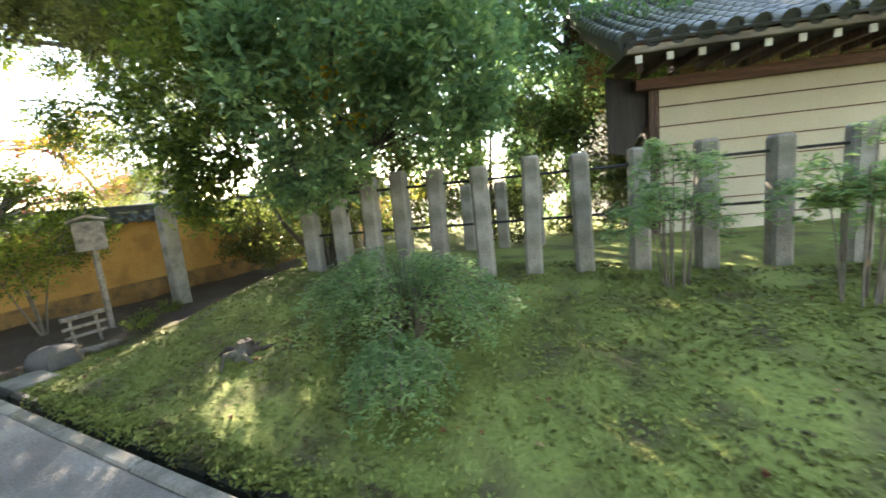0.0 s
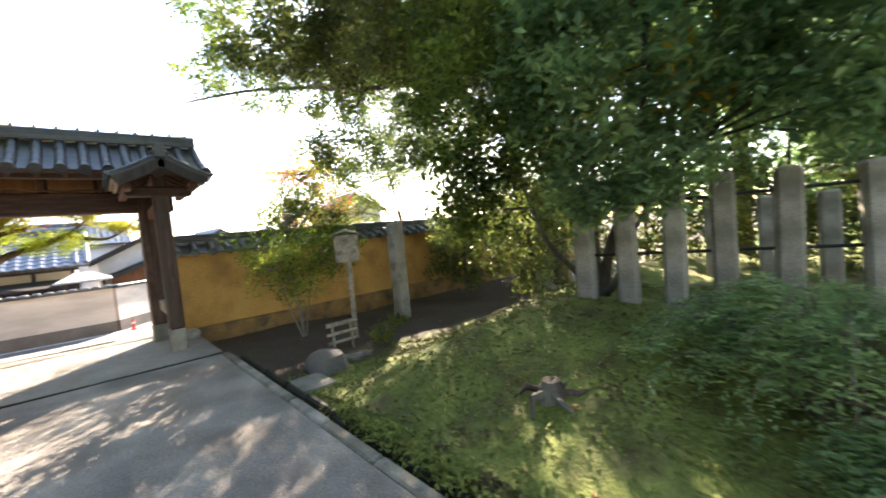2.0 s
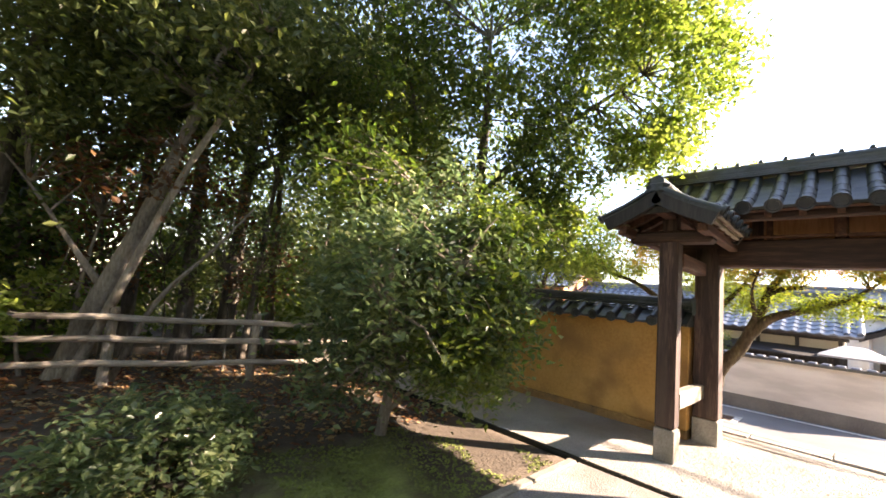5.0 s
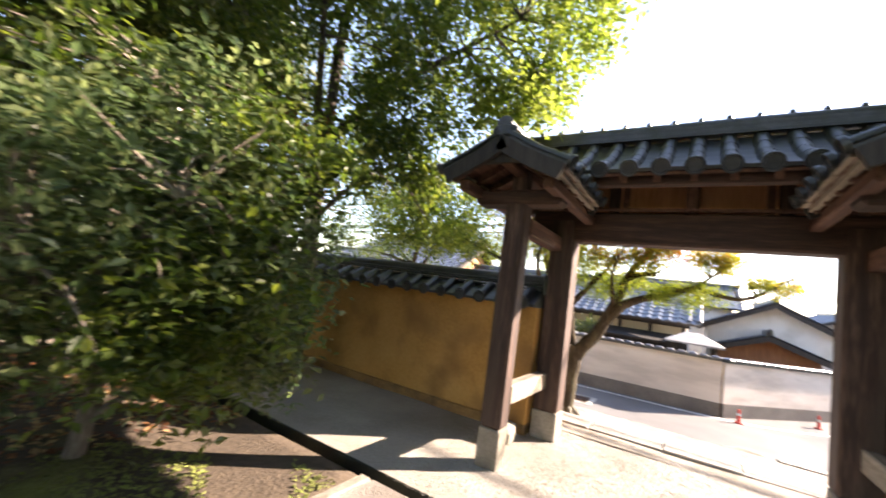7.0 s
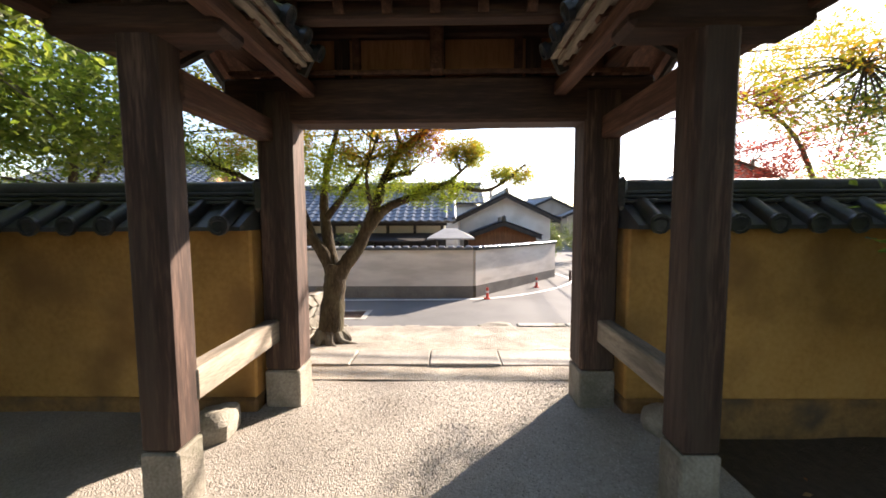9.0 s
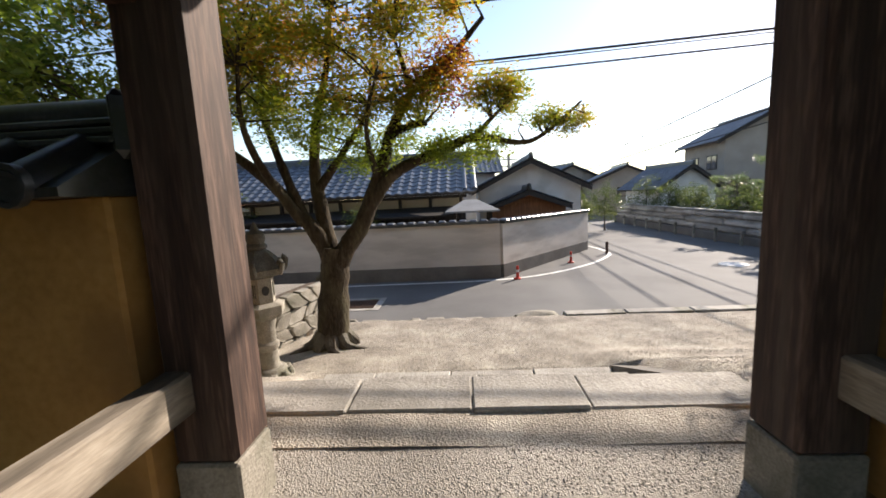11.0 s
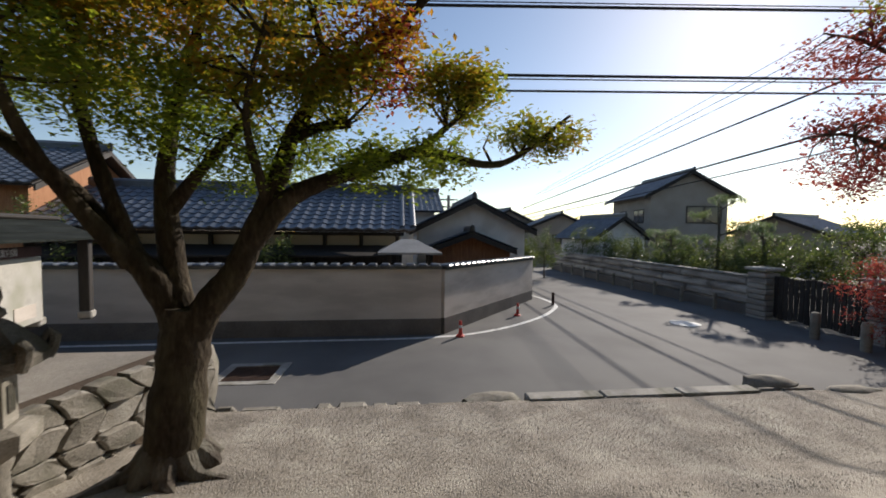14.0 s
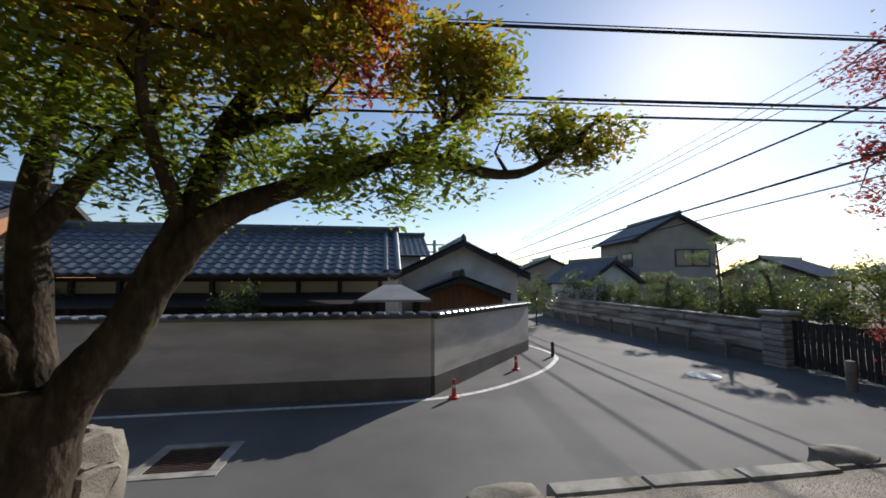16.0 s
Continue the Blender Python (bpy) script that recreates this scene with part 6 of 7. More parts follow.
for k, (x, y, h, lx, r) in enumerate(((-5.6, -8.3, 7.2, 0.5, 0.15), (-4.9, -8.9, 7.6, 0.3, 0.12), (-3.2, -8.2, 7.4, -0.3, 0.14), (-2.3, -8.8, 7.8, 0.2, 0.17), (-6.3, -7.6, 6.6, -0.4, 0.06), (-7.1, -8.6, 7.0, 0.5, 0.1), (-8.3, -7.6, 6.8, 0.2, 0.07), (-3.9, -10.3, 8.0, 0.2, 0.18), (-0.6, -8.2, 7.4, 0.4, 0.13))):
    wood_tree((x, y, 0.1), (lx, 0.5 - 0.1 * k, 0), h, r, 3.6, 1.7, 3800, 160 + k, LEAF_WOOD, BARK, 1, "slender dark-stemmed tree in the wood's shade")
    plant("undergrowth", "sparse withered undergrowth between the trunks", "undergrowth", (x, y, 0.1), [([(x + 0.3, y + 0.2, 0.0), (x + 0.35, y + 0.25, 0.8), (x + 0.5, y + 0.3, 1.8)], 0.02, 0.006)],
          [((x + 0.4, y + 0.3, 1.9), (0.9, 0.8, 0.9), 30, 700, 0.4, 0.1, LEAF_RUST if k % 2 else LEAF_WOOD, 0.1)], BARK, 180 + k, twigs=14, group="undergrowth")
wood_tree((-7.9, -6.9, 0.08), (0.3, 0.2, 0), 6.8, 0.08, 3.0, 1.9, 5500, 62, LEAF_WOOD, BARK, 2)
wood_tree((-6.6, -9.6, 0.1), (0.2, 0.6, 0), 7.5, 0.2, 2.2, 2.4, 7000, 63, LEAF_WOOD, BARK, 2)
wood_tree((-9.0, -9.3, 0.1), (0.2, 0.4, 0), 7.0, 0.14, 2.4, 2.2, 6500, 64, LEAF_WOOD, BARK, 2)
wood_tree((-3.4, -9.4, 0.1), (0.2, 0.8, 0), 7.5, 0.2, 2.0, 2.6, 7000, 65, LEAF_WOOD, BARK, 3)
wood_tree((-1.8, -7.6, 0.1), (0.1, 0.9, 0), 7.0, 0.16, 2.0, 2.4, 7000, 66, LEAF_WOOD, BARK, 3)
wood_tree((1.0, -8.5, 0.1), (0.2, 0.9, 0), 7.0, 0.16, 2.0, 2.6, 9000, 67, LEAF_WOOD, BARK, 2)
wood_tree((-7.6, -8.0, 0.1), (-0.4, 0.3, 0), 6.5, 0.07, 3.0, 1.5, 5000, 68, LEAF_LIME, BARK, 1)
for k, (x, y, h) in enumerate(((-9.2, -11.0, 3.0), (-6.8, -11.6, 3.4), (-4.4, -11.0, 3.0), (-2.0, -10.6, 3.3), (0.6, -10.5, 3.3), (3.0, -9.5, 3.2), (-8.6, -8.4, 2.0), (-10.0, -13.5, 4.6), (-7.6, -14.0, 5.2), (-5.2, -13.6, 4.8), (-2.6, -13.0, 5.2), (0.0, -13.0, 5.0), (-2.6, -9.2, 2.2), (5.2, -7.5, 3.6))):
    plant("hedge_bush", "dark evergreen bush in the wood's shade", "bush", (x, y, 0.05), [([(x, y, 0), (x, y, h * 0.4), (x + 0.1, y, h * 0.8)], 0.05, 0.02)],
          [((x, y, h * 0.55), (1.8, 1.2, h * 0.75), 120, 7000, 0.55, 0.15, LEAF_WOOD if k % 2 else LEAF_MID, 0.1)], BARK, 70 + k, twigs=12, group="hedge bushes")
plant("garden_tree", "airy yellow-green tree beyond the southern wall", "tree", (-12.8, -6.4, -0.2),
      [([(-12.8, -6.4, -0.3), (-12.7, -6.2, 1.2), (-12.5, -5.8, 2.4), (-12.3, -5.4, 3.6)], 0.1, 0.03),
       ([(-12.7, -6.1, 1.5), (-12.3, -5.2, 2.3), (-12.0, -4.4, 2.7)], 0.05, 0.012)],
      [((-12.3, -5.4, 3.1), (1.0, 1.3, 0.9), 110, 9000, 0.34, 0.07, LEAF_MID, 0.3),
       ((-12.2, -7.2, 2.8), (1.0, 1.6, 1.2), 110, 9000, 0.34, 0.07, LEAF_MID, 0.3),
       ((-12.0, -4.5, 2.4), (0.7, 0.6, 0.4), 36, 1800, 0.28, 0.08, LEAF_LIME, 0.3)], BARK, 17, twigs=70, group="garden trees")
# Four unseen trees added to the east and south-east to cut sky light.
wood_tree((5.0, 6.5, 0.2), (-0.6, -0.6, 0), 7.5, 0.2, 2.4, 3.2, 12000, 56, LEAF_WOOD, BARK, 3)
wood_tree((7.5, 2.6, 0.1), (-0.6, -0.4, 0), 8.0, 0.2, 3.0, 3.2, 12000, 57, LEAF_WOOD, BARK, 3)
wood_tree((6.5, -4.6, 0.1), (-0.4, 0.6, 0), 8.0, 0.2, 3.0, 3.2, 12000, 58, LEAF_WOOD, BARK, 3)
wood_tree((2.6, -5.2, 0.1), (-0.3, 0.6, 0), 7.5, 0.18, 3.4, 2.6, 10000, 59, LEAF_WOOD, BARK, 2)
# Unseen tree added overhead so that less sky light reaches the gate.
plant("garden_tree", "unseen tree added over the garden path to block sky light", "tree", (3.4, -4.6, 0.0),
      [([(3.4, -4.6, -0.1), (3.2, -4.2, 2.2), (2.6, -3.4, 4.6), (1.6, -2.2, 6.6), (0.4, -1.2, 8.0)], 0.26, 0.1),
       ([(2.6, -3.4, 4.6), (0.6, -3.0, 6.4), (-2.0, -2.0, 7.6), (-4.4, -1.0, 8.2)], 0.14, 0.03),
       ([(1.6, -2.2, 6.6), (1.2, 0.4, 7.6), (0.4, 2.6, 8.2)], 0.12, 0.03)],
      [((-3.6, -1.0, 8.4), (2.8, 2.2, 0.8), 150, 11000, 0.5, 0.13, LEAF_WOOD, 0.2),
       ((0.4, -1.2, 8.6), (2.8, 2.4, 0.9), 150, 11000, 0.5, 0.13, LEAF_WOOD, 0.2),
       ((1.0, 2.2, 8.6), (2.4, 2.0, 0.9), 120, 9000, 0.5, 0.13, LEAF_WOOD, 0.2),
       ((3.6, -2.6, 7.0), (2.2, 2.0, 1.4), 120, 9000, 0.5, 0.13, LEAF_WOOD, 0.2)], BARK, 71, twigs=90, group="garden trees")
plant("low_bush", "low leafy bush at the path's edge", "bush", (-4.67, -4.1, 0.0), [([(-4.67, -4.1, -0.05), (-4.67, -4.1, 0.2), (-4.6, -4.05, 0.45)], 0.02, 0.008)],
      [((-4.67, -4.1, 0.28), (0.75, 0.6, 0.34), 70, 4200, 0.2, 0.075, LEAF_DEEP, 0.3)], BARK, 80, twigs=20, group="low bushes")
plant("low_bush", "broad-leaved low bush by the pale trunks", "bush", (-3.3, -6.5, 0.05), [([(-3.3, -6.5, 0), (-3.3, -6.5, 0.5), (-3.3, -6.45, 1.0)], 0.02, 0.008)],
      [((-3.3, -6.45, 0.85), (0.45, 0.4, 0.4), 34, 900, 0.2, 0.13, LEAF_LIME, 0.4)], BARK, 81, twigs=20, group="low bushes")

# north side: the mound and beyond
plant("mound_tree", "multi-stemmed evergreen tree on the mossy mound", "tree", (-3.8, 4.0, 0.6),
      [([(-3.8, 4.02, 0.5), (-3.72, 4.0, 0.95), (-3.5, 3.95, 1.5), (-3.2, 3.8, 2.2), (-3.0, 3.6, 3.2)], 0.075, 0.025),
       ([(-3.85, 4.0, 0.55), (-4.0, 3.85, 0.85), (-4.3, 3.7, 1.3), (-4.4, 3.4, 2.2)], 0.05, 0.015),
       ([(-3.75, 4.0, 0.6), (-3.55, 3.9, 0.8), (-3.35, 3.9, 1.3), (-2.7, 3.9, 2.2)], 0.045, 0.015),
       ([(-3.8, 4.0, 0.7), (-3.9, 3.7, 1.5), (-3.7, 3.2, 2.3)], 0.05, 0.015),
       ([(-3.85, 4.0, 0.6), (-4.2, 4.0, 1.8), (-4.9, 4.0, 3.2), (-5.6, 3.9, 4.2), (-6.6, 4.1, 4.7)], 0.07, 0.015)],
      [((-2.95, 3.5, 3.15), (1.6, 1.1, 1.35), 190, 14000, 0.3, 0.105, LEAF_BLUE, 0.15),
       ((-4.9, 3.6, 4.3), (1.2, 1.0, 1.1), 100, 6500, 0.3, 0.1, LEAF_MID, 0.15),
       ((-3.3, 3.3, 1.8), (0.8, 0.4, 0.4), 40, 2200, 0.26, 0.1, LEAF_BLUE, 0.15),
       ((-4.75, 3.0, 1.9), (0.45, 0.45, 0.7), 40, 2400, 0.26, 0.085, LEAF_MID, 0.15),
       ((-4.3, 2.9, 2.7), (0.8, 0.8, 0.95), 80, 5500, 0.3, 0.085, LEAF_MID, 0.15),
       ((-1.8, 3.75, 2.65), (0.8, 0.7, 0.8), 80, 4500, 0.28, 0.105, LEAF_BLUE, 0.15),
       ((-2.7, 3.3, 2.7), (1.1, 0.5, 0.7), 14, 260, 0.2, 0.085, LEAF_GOLD, 0.15),
       ((-2.8, 3.6, 4.5), (1.7, 1.2, 0.9), 110, 7000, 0.32, 0.09, LEAF_BLUE, 0.15),
       ((-6.2, 3.6, 4.5), (1.3, 1.1, 0.7), 100, 6500, 0.34, 0.1, LEAF_WOOD, 0.15),
       ((-5.4, 4.5, 5.3), (1.7, 1.4, 0.8), 120, 8000, 0.34, 0.1, LEAF_WOOD, 0.15),
       ((-7.4, 4.9, 4.9), (1.3, 1.2, 0.7), 90, 6000, 0.34, 0.1, LEAF_MID, 0.15)], BARK, 3, twigs=110)
wood_tree((-6.9, 8.2, 0.0), (0.2, -0.5, 0), 7.5, 0.2, 2.6, 2.7, 15000, 90, LEAF_WOOD, BARK, 3)
wood_tree((-3.4, 8.6, 0.2), (0.2, -0.3, 0), 7.0, 0.18, 0.6, 2.6, 26000, 91, LEAF_BLUE, BARK, 2)
wood_tree((-1.6, 10.2, 0.2), (0.2, -0.3, 0), 7.5, 0.18, 0.6, 2.5, 22000, 92, LEAF_BLUE, BARK, 2)
wood_tree((-5.2, 6.6, 0.1), (0.1, 0.2, 0), 5.6, 0.1, 1.4, 1.5, 8000, 93, LEAF_WOOD, BARK, 2)
wood_tree((2.2, 12.5, 0.2), (0, 0, 0), 8.5, 0.2, 2.0, 3.0, 9000, 94, LEAF_DEEP, BARK, 2)
for k, (x, y, h) in enumerate(((-4.6, 7.4, 3.4), (-2.6, 7.2, 3.3), (-1.2, 8.2, 3.2), (-6.6, 6.6, 2.6), (-8.9, 6.9, 1.9), (-7.6, 8.6, 2.6), (-9.0, 9.6, 2.6))):
    plant("hedge_bush", "dark evergreen bush behind the stone posts", "bush", (x, y, 0.1), [([(x, y, 0), (x, y, h * 0.4), (x + 0.1, y, h * 0.8)], 0.05, 0.02)],
          [((x, y, h * 0.5), (1.2, 0.8, h * 0.55), 80, 6000, 0.4, 0.1, LEAF_WOOD, 0.1)], BARK, 95 + k, twigs=12, group="hedge bushes")
plant("overhanging_tree", "old tree with a long dark limb over the wall", "tree", (-8.2, 8.6, -0.2),
      [([(-8.2, 8.6, -0.3), (-8.1, 8.4, 1.8), (-8.0, 8.0, 3.6), (-8.0, 7.6, 5.0)], 0.24, 0.12),
       ([(-8.0, 7.9, 3.8), (-8.6, 7.0, 4.8), (-9.4, 6.2, 5.15), (-10.4, 5.3, 5.2), (-11.3, 4.2, 5.35), (-12.0, 3.0, 5.3), (-12.2, 1.7, 4.9)], 0.13, 0.02),
       ([(-9.4, 6.2, 5.15), (-9.9, 5.9, 5.9), (-10.5, 5.4, 6.5)], 0.06, 0.015),
       ([(-10.4, 5.3, 5.2), (-11.2, 5.5, 5.0), (-12.2, 5.6, 5.6), (-12.4, 7.0, 6.0)], 0.05, 0.015)],
      [((-8.8, 7.0, 5.6), (2.0, 1.7, 1.2), 130, 8500, 0.4, 0.1, LEAF_DEEP, 0.2),
       ((-10.6, 5.5, 5.9), (1.5, 1.2, 0.6), 80, 5200, 0.34, 0.09, LEAF_MID, 0.3),
       ((-11.6, 5.0, 5.0), (1.0, 1.0, 0.4), 50, 2600, 0.3, 0.09, LEAF_MID, 0.3),
       ((-12.0, 3.0, 5.5), (1.3, 1.5, 0.8), 80, 4800, 0.34, 0.1, LEAF_MID, 0.3),
       ((-12.2, 5.4, 6.3), (1.5, 2.0, 1.1), 130, 8500, 0.36, 0.1, LEAF_MID, 0.2),
       ((-12.4, 7.6, 5.6), (1.6, 1.6, 1.6), 120, 8000, 0.36, 0.1, LEAF_DEEP, 0.2),
       ((-9.0, 4.8, 7.1), (1.8, 1.6, 0.8), 90, 5600, 0.36, 0.1, LEAF_DEEP, 0.2),
       ((-6.6, 5.4, 6.4), (1.8, 1.4, 1.1), 110, 7500, 0.36, 0.1, LEAF_DEEP, 0.2),
       ((-9.3, 3.9, 3.3), (0.9, 1.1, 0.55), 60, 3600, 0.32, 0.09, LEAF_MID, 0.3),
       ((-9.0, 5.7, 3.7), (1.1, 1.2, 0.9), 80, 5200, 0.34, 0.1, LEAF_DEEP, 0.2),
       ((-9.8, 1.6, 7.5), (1.3, 1.2, 0.5), 50, 2800, 0.34, 0.1, LEAF_DEEP, 0.2),
       ((-11.2, 2.2, 6.9), (1.4, 1.4, 0.6), 60, 3200, 0.34, 0.1, LEAF_MID, 0.2),
       ((-8.2, 3.9, 5.2), (1.5, 1.2, 0.8), 110, 9000, 0.36, 0.1, LEAF_WOOD, 0.2),
       ((-8.6, 2.6, 4.9), (1.1, 1.1, 0.7), 80, 6000, 0.34, 0.095, LEAF_WOOD, 0.2),
       ((-6.8, 3.0, 6.4), (1.8, 1.5, 0.8), 120, 9000, 0.38, 0.1, LEAF_WOOD, 0.2),
       # The next two crowns are unseen, added high up to block sky light.
       ((-6.9, 1.2, 8.0), (2.2, 1.8, 0.7), 120, 9000, 0.42, 0.12, LEAF_WOOD, 0.2),
       ((-4.2, 2.2, 8.0), (2.2, 2.0, 0.8), 120, 9000, 0.42, 0.12, LEAF_WOOD, 0.2),
       ((-9.4, 7.2, 4.2), (1.3, 1.2, 0.9), 70, 4200, 0.36, 0.1, LEAF_DEEP, 0.2)], BARK, 7, twigs=120)
plant("pale_maple", "airy yellow-green maple beyond the garden wall", "tree", (-12.8, 8.2, -0.3),
      [([(-12.8, 8.2, -0.4), (-12.8, 8.0, 1.0), (-12.6, 7.6, 2.2)], 0.12, 0.07),
       ([(-12.7, 7.8, 1.6), (-12.5, 6.6, 2.6), (-12.3, 5.4, 3.2), (-12.0, 4.2, 3.4)], 0.05, 0.01),
       ([(-12.7, 7.7, 1.9), (-12.3, 7.2, 3.2), (-12.0, 6.6, 4.2)], 0.05, 0.01),
       ([(-12.7, 7.7, 1.4), (-12.3, 6.8, 2.0), (-11.8, 5.6, 2.2)], 0.04, 0.01)],
      [((-12.3, 6.2, 3.1), (1.2, 2.0, 0.9), 150, 11000, 0.3, 0.075, LEAF_MID, 0.5),
       ((-11.9, 3.9, 3.1), (0.8, 1.3, 0.7), 100, 4600, 0.3, 0.06, LEAF_MAPLE, 0.5),
       ((-12.0, 5.4, 2.1), (0.9, 1.6, 0.35), 60, 3400, 0.28, 0.065, LEAF_LIME, 0.5),
       ((-12.3, 7.6, 4.0), (1.5, 1.6, 0.9), 90, 5500, 0.3, 0.065, LEAF_LIME, 0.5)], BARK, 8, twigs=90)
plant("wall_shrub", "thin-stemmed leafy shrub before the ochre wall", "shrub", (-8.6, 2.45, -0.22),
      [([(-8.6, 2.45, -0.3), (-8.55, 2.4, 0.3), (-8.5, 2.3, 1.0), (-8.45, 2.2, 1.9)], 0.025, 0.008),
       ([(-8.6, 2.47, -0.25), (-8.65, 2.6, 0.4), (-8.6, 2.8, 1.2)], 0.02, 0.006),
       ([(-8.58, 2.42, -0.25), (-8.5, 2.2, 0.4), (-8.4, 1.95, 1.2)], 0.02, 0.006),
       ([(-8.62, 2.45, -0.25), (-8.75, 2.4, 0.5), (-8.8, 2.3, 1.4)], 0.02, 0.006)],
      [((-8.5, 2.5, 1.4), (0.75, 1.05, 0.85), 120, 5200, 0.26, 0.07, LEAF_MID, 0.3),
       ((-8.3, 2.2, 1.0), (0.5, 0.7, 0.5), 50, 1800, 0.24, 0.065, LEAF_LIME, 0.3),
       ((-8.4, 3.1, 1.5), (0.5, 0.5, 0.6), 40, 1800, 0.24, 0.07, LEAF_MID, 0.3),
       ((-8.5, 2.5, 2.2), (0.5, 0.5, 0.3), 30, 1200, 0.22, 0.07, LEAF_LIME, 0.3)], PALEBARK, 9, twigs=80)
def frond_bush(name, label, category, base, spread, height, fronds, seed, size, material, group=""):
    """A bush of thin arching stems that carry flat feathery fronds."""
    t = thing(name, base, label, category, group)
    rng, stems, centres = random.Random(seed), Shape(), []
    bx, by, bz = base
    for k in range(fronds):
        w, q = rng.uniform(0, 6.283), rng.uniform(0.25, 1.0)
        ex, ey = bx + spread[0] * q * math.cos(w), by + spread[1] * q * math.sin(w)
        top = bz + height * rng.uniform(0.55, 1.0) * (1.1 - 0.45 * q)
        line = curve([(bx + 0.1 * math.cos(w), by + 0.1 * math.sin(w), bz - 0.05), ((bx * 0.6 + ex * 0.4), (by * 0.6 + ey * 0.4), bz + (top - bz) * 0.85), (bx * 0.2 + ex * 0.8, by * 0.2 + ey * 0.8, top), (ex, ey, top - 0.1 - 0.12 * q)], 6)
        stems.tube(line, [0.007 - 0.005 * i / (len(line) - 1) for i in range(len(line))], 5)
        for i in range(7, len(line)):
            d = line[i] - line[i - 1]
            side = Vector((-d.y, d.x, 0)).normalized()
            for n in range(3):
                o = rng.uniform(-0.15, 0.15)
                p = line[i] + side * o + Vector((0, 0, -0.25 * abs(o) + rng.uniform(-0.015, 0.015)))
                centres += [tuple(p)] * 2
    part("stem", stems, PALEBARK, t, kind="stuff")
    part("foliage", leaves(centres, len(centres) * 2, 0.055, size, seed, 0.9, 0.42), material, t, kind="stuff")
    return t


frond_bush("nandina_bush", "feathery blue-green low bush on the moss", "bush", (-1.85, 2.75, 0.25), (1.15, 0.75), 0.85, 95, 11, 0.05, LEAF_FERN)
frond_bush("nandina_bush", "small feathery blue-green bush at the mound's edge", "bush", (-1.5, 2.05, 0.1), (0.55, 0.4), 0.5, 34, 12, 0.05, LEAF_FERN)
for k, (x, y, w) in enumerate(((0.25, 3.95, 0.5), (1.35, 3.7, 0.55), (2.2, 4.2, 0.7))):
    g = ground_height(x, y)
    frond_bush("young_pine", "thin young evergreen sapling before the stone posts", "sapling", (x, y, g), (w * 1.2, w), 1.4, 15, 120 + k, 0.075, LEAF_FERN, "saplings")

# gardens across the street
def cloud_pine(x, y, h, seed):
    rng = random.Random(seed)
    limbs = [([(x, y, -1.05), (x + 0.1, y, h * 0.4), (x - 0.05, y + 0.05, h)], 0.08, 0.03)]
    crowns = []
    for k in range(6):
        w = rng.uniform(0, 6.28)
        z = -0.2 + (h + 0.3) * (k + 0.5) / 6
        e = (x + 0.7 * math.cos(w), y + 0.7 * math.sin(w), z + 0.1)
        limbs.append(([(x, y, z - 0.2), ((x + e[0]) / 2, (y + e[1]) / 2, z - 0.05), e], 0.03, 0.012))
        crowns.append(((e[0], e[1], z + 0.15), (0.42, 0.42, 0.16), 16, 900, 0.16, 0.06, LEAF_DEEP, 0.5))
    crowns.append(((x, y, h + 0.1), (0.4, 0.4, 0.2), 16, 900, 0.16, 0.06, LEAF_DEEP, 0.5))
    plant("cloud_pine", "pine clipped into flat rounded cloud pads", "tree", (x, y, -1.1), limbs, crowns, BARK, seed, twigs=0, group="clipped pines")


for k, (x, y, h) in enumerate(((-26.5, 11.0, 1.3), (-24.4, 11.4, 2.6), (-22.3, 11.2, 1.5))):
    cloud_pine(x, y, h, 140 + k)
for k, (x, y, h, w, leaf) in enumerate(((-34, 10.6, 1.6, 1.3, LEAF_WOOD), (-31.5, 10.7, 1.3, 1.0, LEAF_WOOD), (-28.6, 10.6, 0.9, 0.7, LEAF_WOOD), (-25.6, 10.9, 0.8, 1.0, LEAF_WOOD), (-23.4, 10.6, 0.9, 0.9, LEAF_WOOD), (-21.8, 10.6, 0.8, 0.8, LEAF_WOOD), (-19.6, 11.4, 1.7, 1.1, LEAF_WOOD), (-30.2, 11.0, 1.0, 1.0, LEAF_WOOD), (-27.4, 11.6, 1.2, 1.0, LEAF_WOOD), (-24.0, 12.2, 1.3, 1.1, LEAF_WOOD), (-22.6, 12.4, 1.4, 1.1, LEAF_WOOD), (-20.6, 11.0, 1.0, 0.9, LEAF_WOOD), (-18.2, 12.2, 1.5, 1.0, LEAF_MAPLE), (-16.0, 13.5, 1.5, 1.6, LEAF_WOOD), (-13.5, 13.5, 1.8, 1.5, LEAF_WOOD), (-20.8, 13.5, 1.8, 1.2, LEAF_WOOD), (-27.5, 4.6, 1.0, 0.6, LEAF_WOOD), (-31, 7.0, 1.2, 0.9, LEAF_WOOD), (-21.5, -9.5, 2.2, 1.5, LEAF_WOOD), (-20.9, -4.0, 0.9, 0.6, LEAF_WOOD), (-17.5, -10.5, 3.2, 2.0, LEAF_WOOD))):
    plant("garden_bush", "leafy garden bush behind the street wall", "bush", (x, y, -1.1), [([(x, y, -1.15), (x, y, -0.3), (x + 0.05, y, h * 0.6)], 0.05, 0.02)],
          [((x, y, h * 0.35), (w, w, h * 0.65 + 0.3), 70, 3200, 0.3, 0.09, leaf, 0.2)], BARK, 160 + k, twigs=20, group="garden bushes")
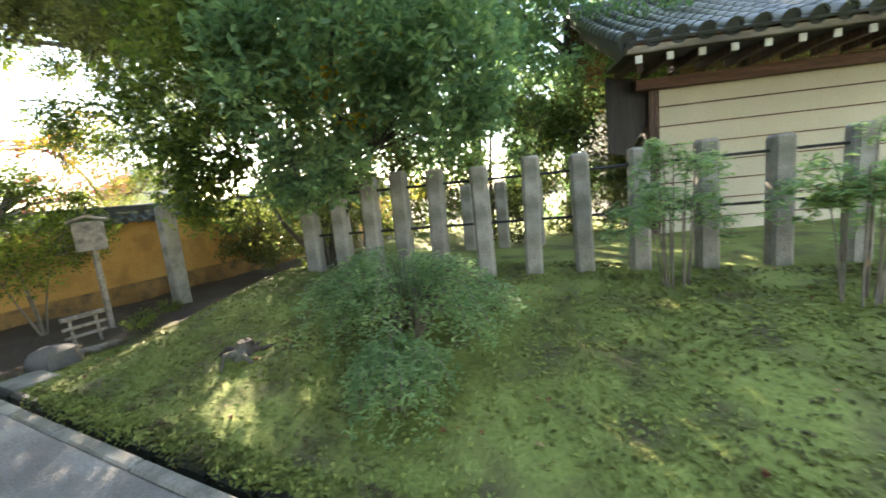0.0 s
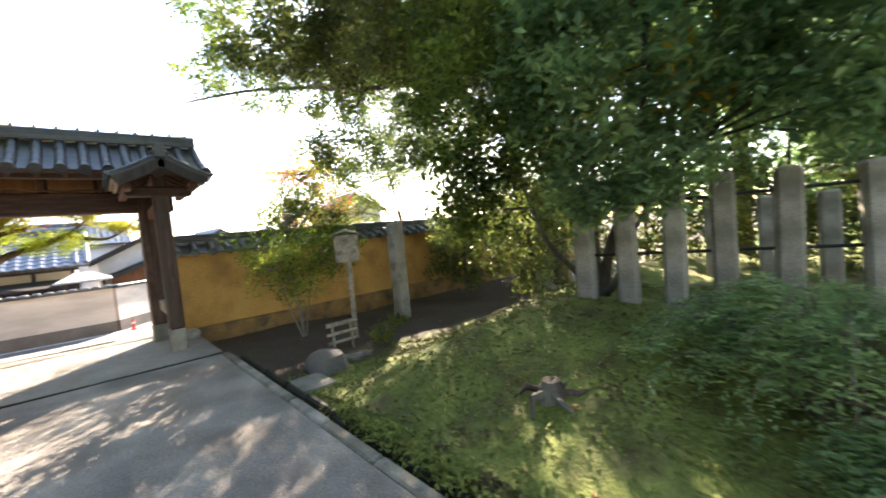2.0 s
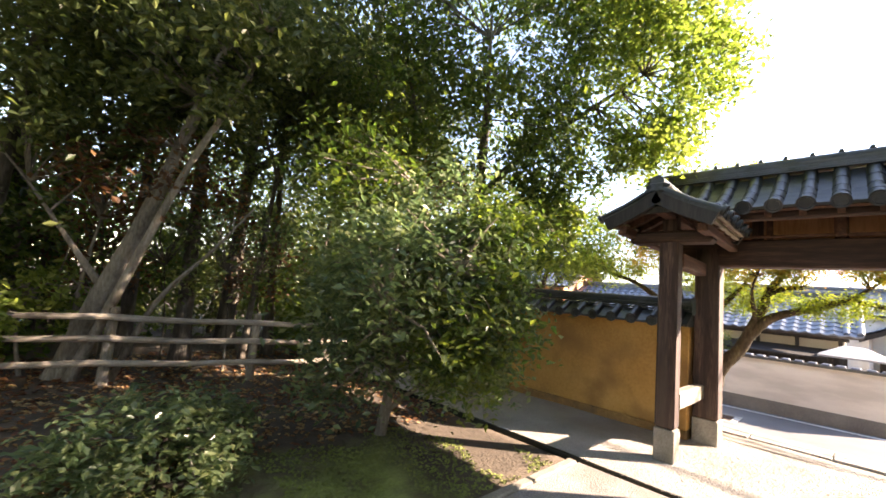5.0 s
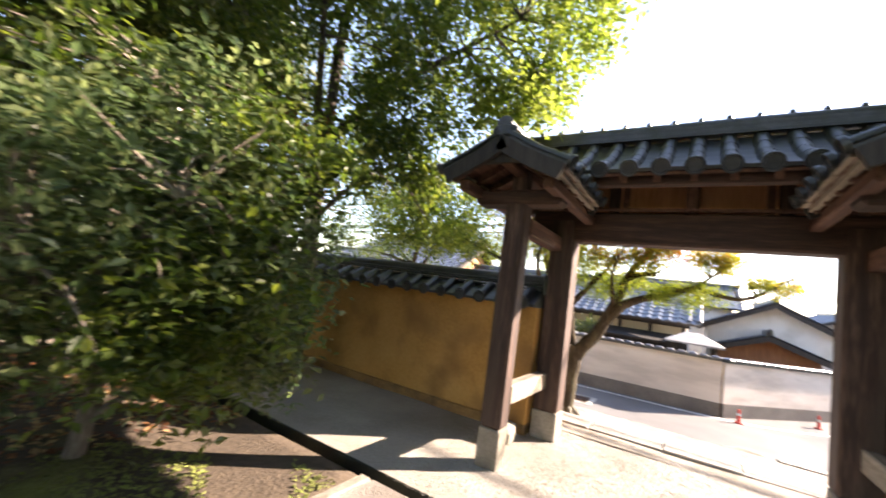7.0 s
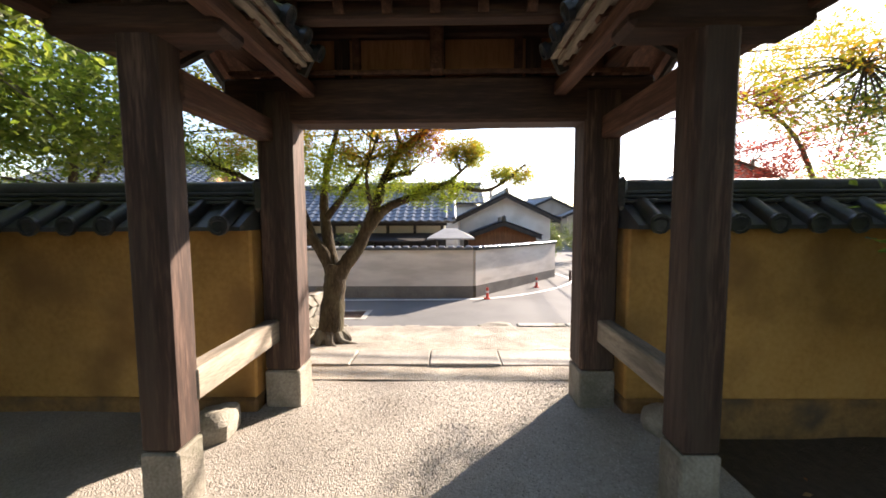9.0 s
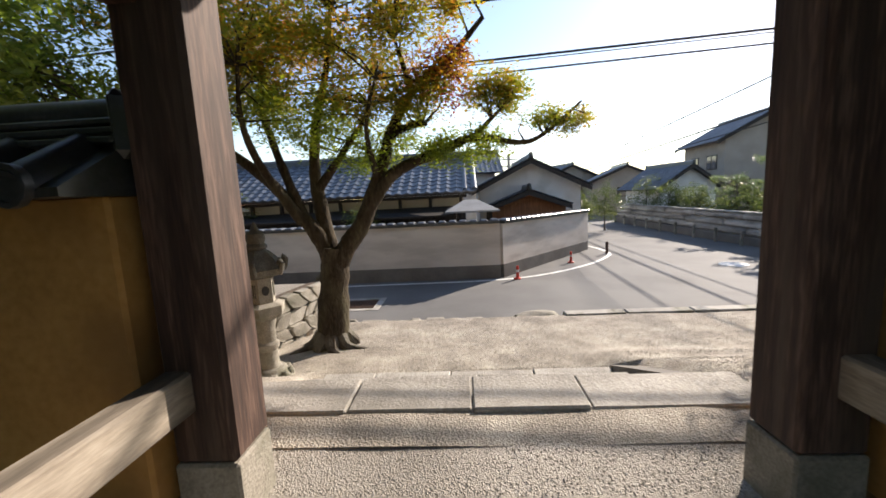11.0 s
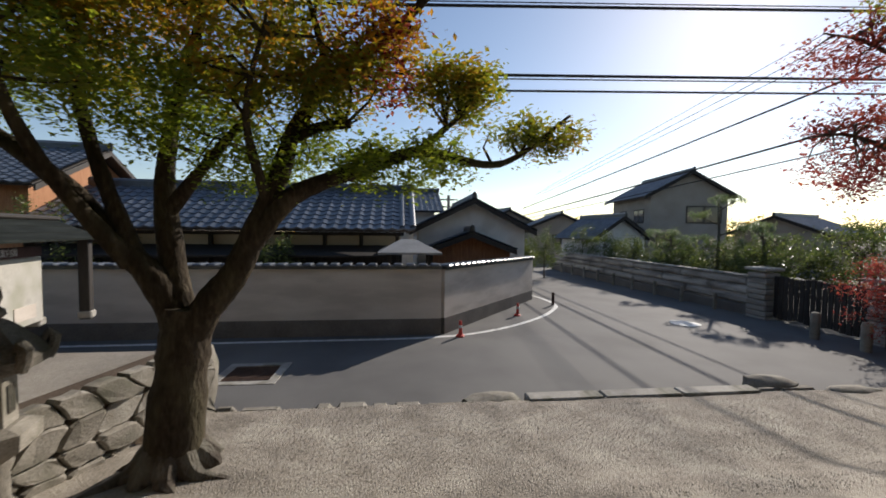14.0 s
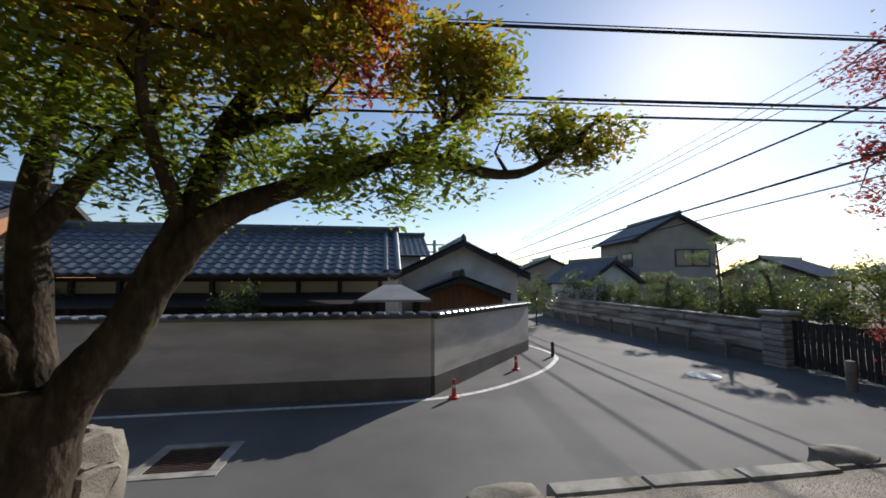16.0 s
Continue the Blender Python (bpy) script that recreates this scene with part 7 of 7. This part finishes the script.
for k in range(26):
    w = radians(20 + 7.0 * k)
    d = 70 + 15 * math.sin(k * 1.7)
    x, y = -14 + d * math.cos(w + math.pi / 2), d * math.sin(w + math.pi / 2)
    if x < -14:
        plant("distant_tree", "distant round-crowned tree beyond the houses", "tree", (x, y, -1.1), [([(x, y, -1.2), (x, y, 0.5), (x, y, 2)], 0.2, 0.1)],
              [((x, y, 1.6), (4.0, 4.0, 1.6 + math.sin(k * 2.2)), 60, 1500, 1.2, 0.5, LEAF_MID if k % 3 else LEAF_MAPLE, 0.2)], BARK, 200 + k, twigs=0, group="distant trees")

# ---- moss tufts, litter, pebbles ----
def strewn(n, box, seed, keep, size, flat, slim, lift=0.008):
    rng = np.random.default_rng(seed)
    pts = []
    while len(pts) < n:
        x, y = rng.uniform(box[0], box[1]), rng.uniform(box[2], box[3])
        if keep(x, y, rng):
            pts.append((x, y, ground_height(x, y) + lift))
    return leaves(pts, n, 0.01, size, seed, flat, slim)


solo("moss_tufts", strewn(9000, (-6.6, 2.5, 1.27, 1.42), 35, lambda x, y, g: ground_height(x, y) > -0.3, 0.055, 0.3, 0.5, 0.0), MOSS, "longer moss and fern fringe over the gutter", "moss", kind="stuff")
fringe = random.Random(36)
solo("moss_tufts", leaves([(x, 1.235 + fringe.uniform(0, 0.09), ground_height(x, 1.38) - fringe.uniform(-0.02, 0.07)) for x in (fringe.uniform(-5.2, 2.4) for k in range(700))], 7000, 0.07, 0.05, 36, 0.2, 0.4), MOSS, "ragged moss and fern fringe hanging into the gutter", "moss", kind="stuff")
solo("moss_tufts", strewn(42000, (-6.8, 2.5, 1.42, 5.0), 31, lambda x, y, g: noise.noise(Vector((x * 1.4, y * 1.4, 2))) > -0.25 or g.random() < 0.25, 0.04, 0.55, 0.6), MOSS, "short soft moss tufts over the mound", "moss", kind="stuff")
solo("moss_tufts", strewn(9000, (-7.8, -2.0, -4.2, -2.75), 32, lambda x, y, g: noise.noise(Vector((x * 1.1, y * 1.1, 5))) > -0.05, 0.035, 0.55, 0.6), MOSS, "thin moss beside the southern kerb", "moss", kind="stuff")
solo("fallen_leaves", strewn(15000, (-8.0, 1.0, -9.0, -4.2), 33, lambda x, y, g: True, 0.07, 1.2, 0.6, 0.015), LITTER, "brown and red fallen leaves under the trees", "fallen leaves", kind="stuff")
solo("fallen_leaves", strewn(280, (-9.6, 2.2, 1.4, 5.2), 34, lambda x, y, g: True, 0.05, 1.2, 0.6, 0.02), LITTER, "scattered dry leaves on moss and earth", "fallen leaves", kind="stuff")


def pebbles(n, box, seed, height, size):
    rng = np.random.default_rng(seed)
    at = np.stack([rng.uniform(box[0], box[1], n), rng.uniform(box[2], box[3], n)], 1)
    z = np.array([height(x, y) for x, y in at])
    c = np.concatenate([at, z[:, None]], 1)
    s = size * rng.uniform(0.4, 1.2, (n, 1, 1))
    o = np.array([(1, 0, 0), (0, 1, 0), (-1, 0, 0), (0, -1, 0), (0, 0, 0.7)])[None] * s * rng.uniform(0.7, 1.3, (n, 5, 1))
    w = rng.uniform(0, 6.28, n)
    ca, sa = np.cos(w)[:, None], np.sin(w)[:, None]
    v = np.stack([o[:, :, 0] * ca - o[:, :, 1] * sa, o[:, :, 0] * sa + o[:, :, 1] * ca, o[:, :, 2]], 2) + c[:, None]
    k = np.arange(n)[:, None] * 5
    sh = Shape()
    sh.v = v.reshape(-1, 3).tolist()
    sh.f = np.concatenate([k + [0, 1, 4], k + [1, 2, 4], k + [2, 3, 4], k + [3, 0, 4]], 1).reshape(-1, 3).tolist()
    return sh


PEBBLE = mat("pebble", [(0.19, 0.172, 0.15), (0.32, 0.29, 0.255), (0.47, 0.44, 0.395)], 0.9, 2.2, 60, 0, island=0.5)
solo("pebbles", pebbles(26000, (-11.0, -8.15, -2.6, 0.9), 41, lambda x, y: -0.012 + rough(x, y, 1.5, 0.012), 0.0065), PEBBLE, "loose fine pebbles under the gate", "pebbles", kind="stuff")
solo("pebbles", pebbles(30000, (-15.0, -11.2, -3.0, 5.0), 42, lambda x, y: ground_height(x, y) + 0.05 + rough(x, y, 1.2, 0.015) - (0.5 if x > -12.75 and -2.5 < y < 1.0 else 0), 0.0065), PEBBLE, "loose fine pebbles over the forecourt", "pebbles", kind="stuff")

boulder("foot_stone", (-9.72, -2.28, 0.05), (0.17, 0.14, 0.14), OLDSTONE, "rough stone block beside the gate post", "stone", 61, "gate foot stones")
boulder("foot_stone", (-9.8, 0.92, 0.03), (0.17, 0.13, 0.12), OLDSTONE, "rough stone block beside the gate post", "stone", 62, "gate foot stones")
for k, (x, y) in enumerate(((-7.4, 3.3), (-6.9, 3.0), (-7.9, 4.0))):
    g = ground_height(x, y)
    plant("pale_plant", "small pale-leaved plant on the dark earth", "plant", (x, y, g), [([(x, y, g - 0.03), (x, y, g + 0.08), (x + 0.02, y, g + 0.16)], 0.008, 0.004)],
          [((x, y, g + 0.14), (0.22, 0.2, 0.1), 20, 420, 0.12, 0.05, LEAF_LIME, 0.6)], BARK, 300 + k, twigs=8, group="small plants")
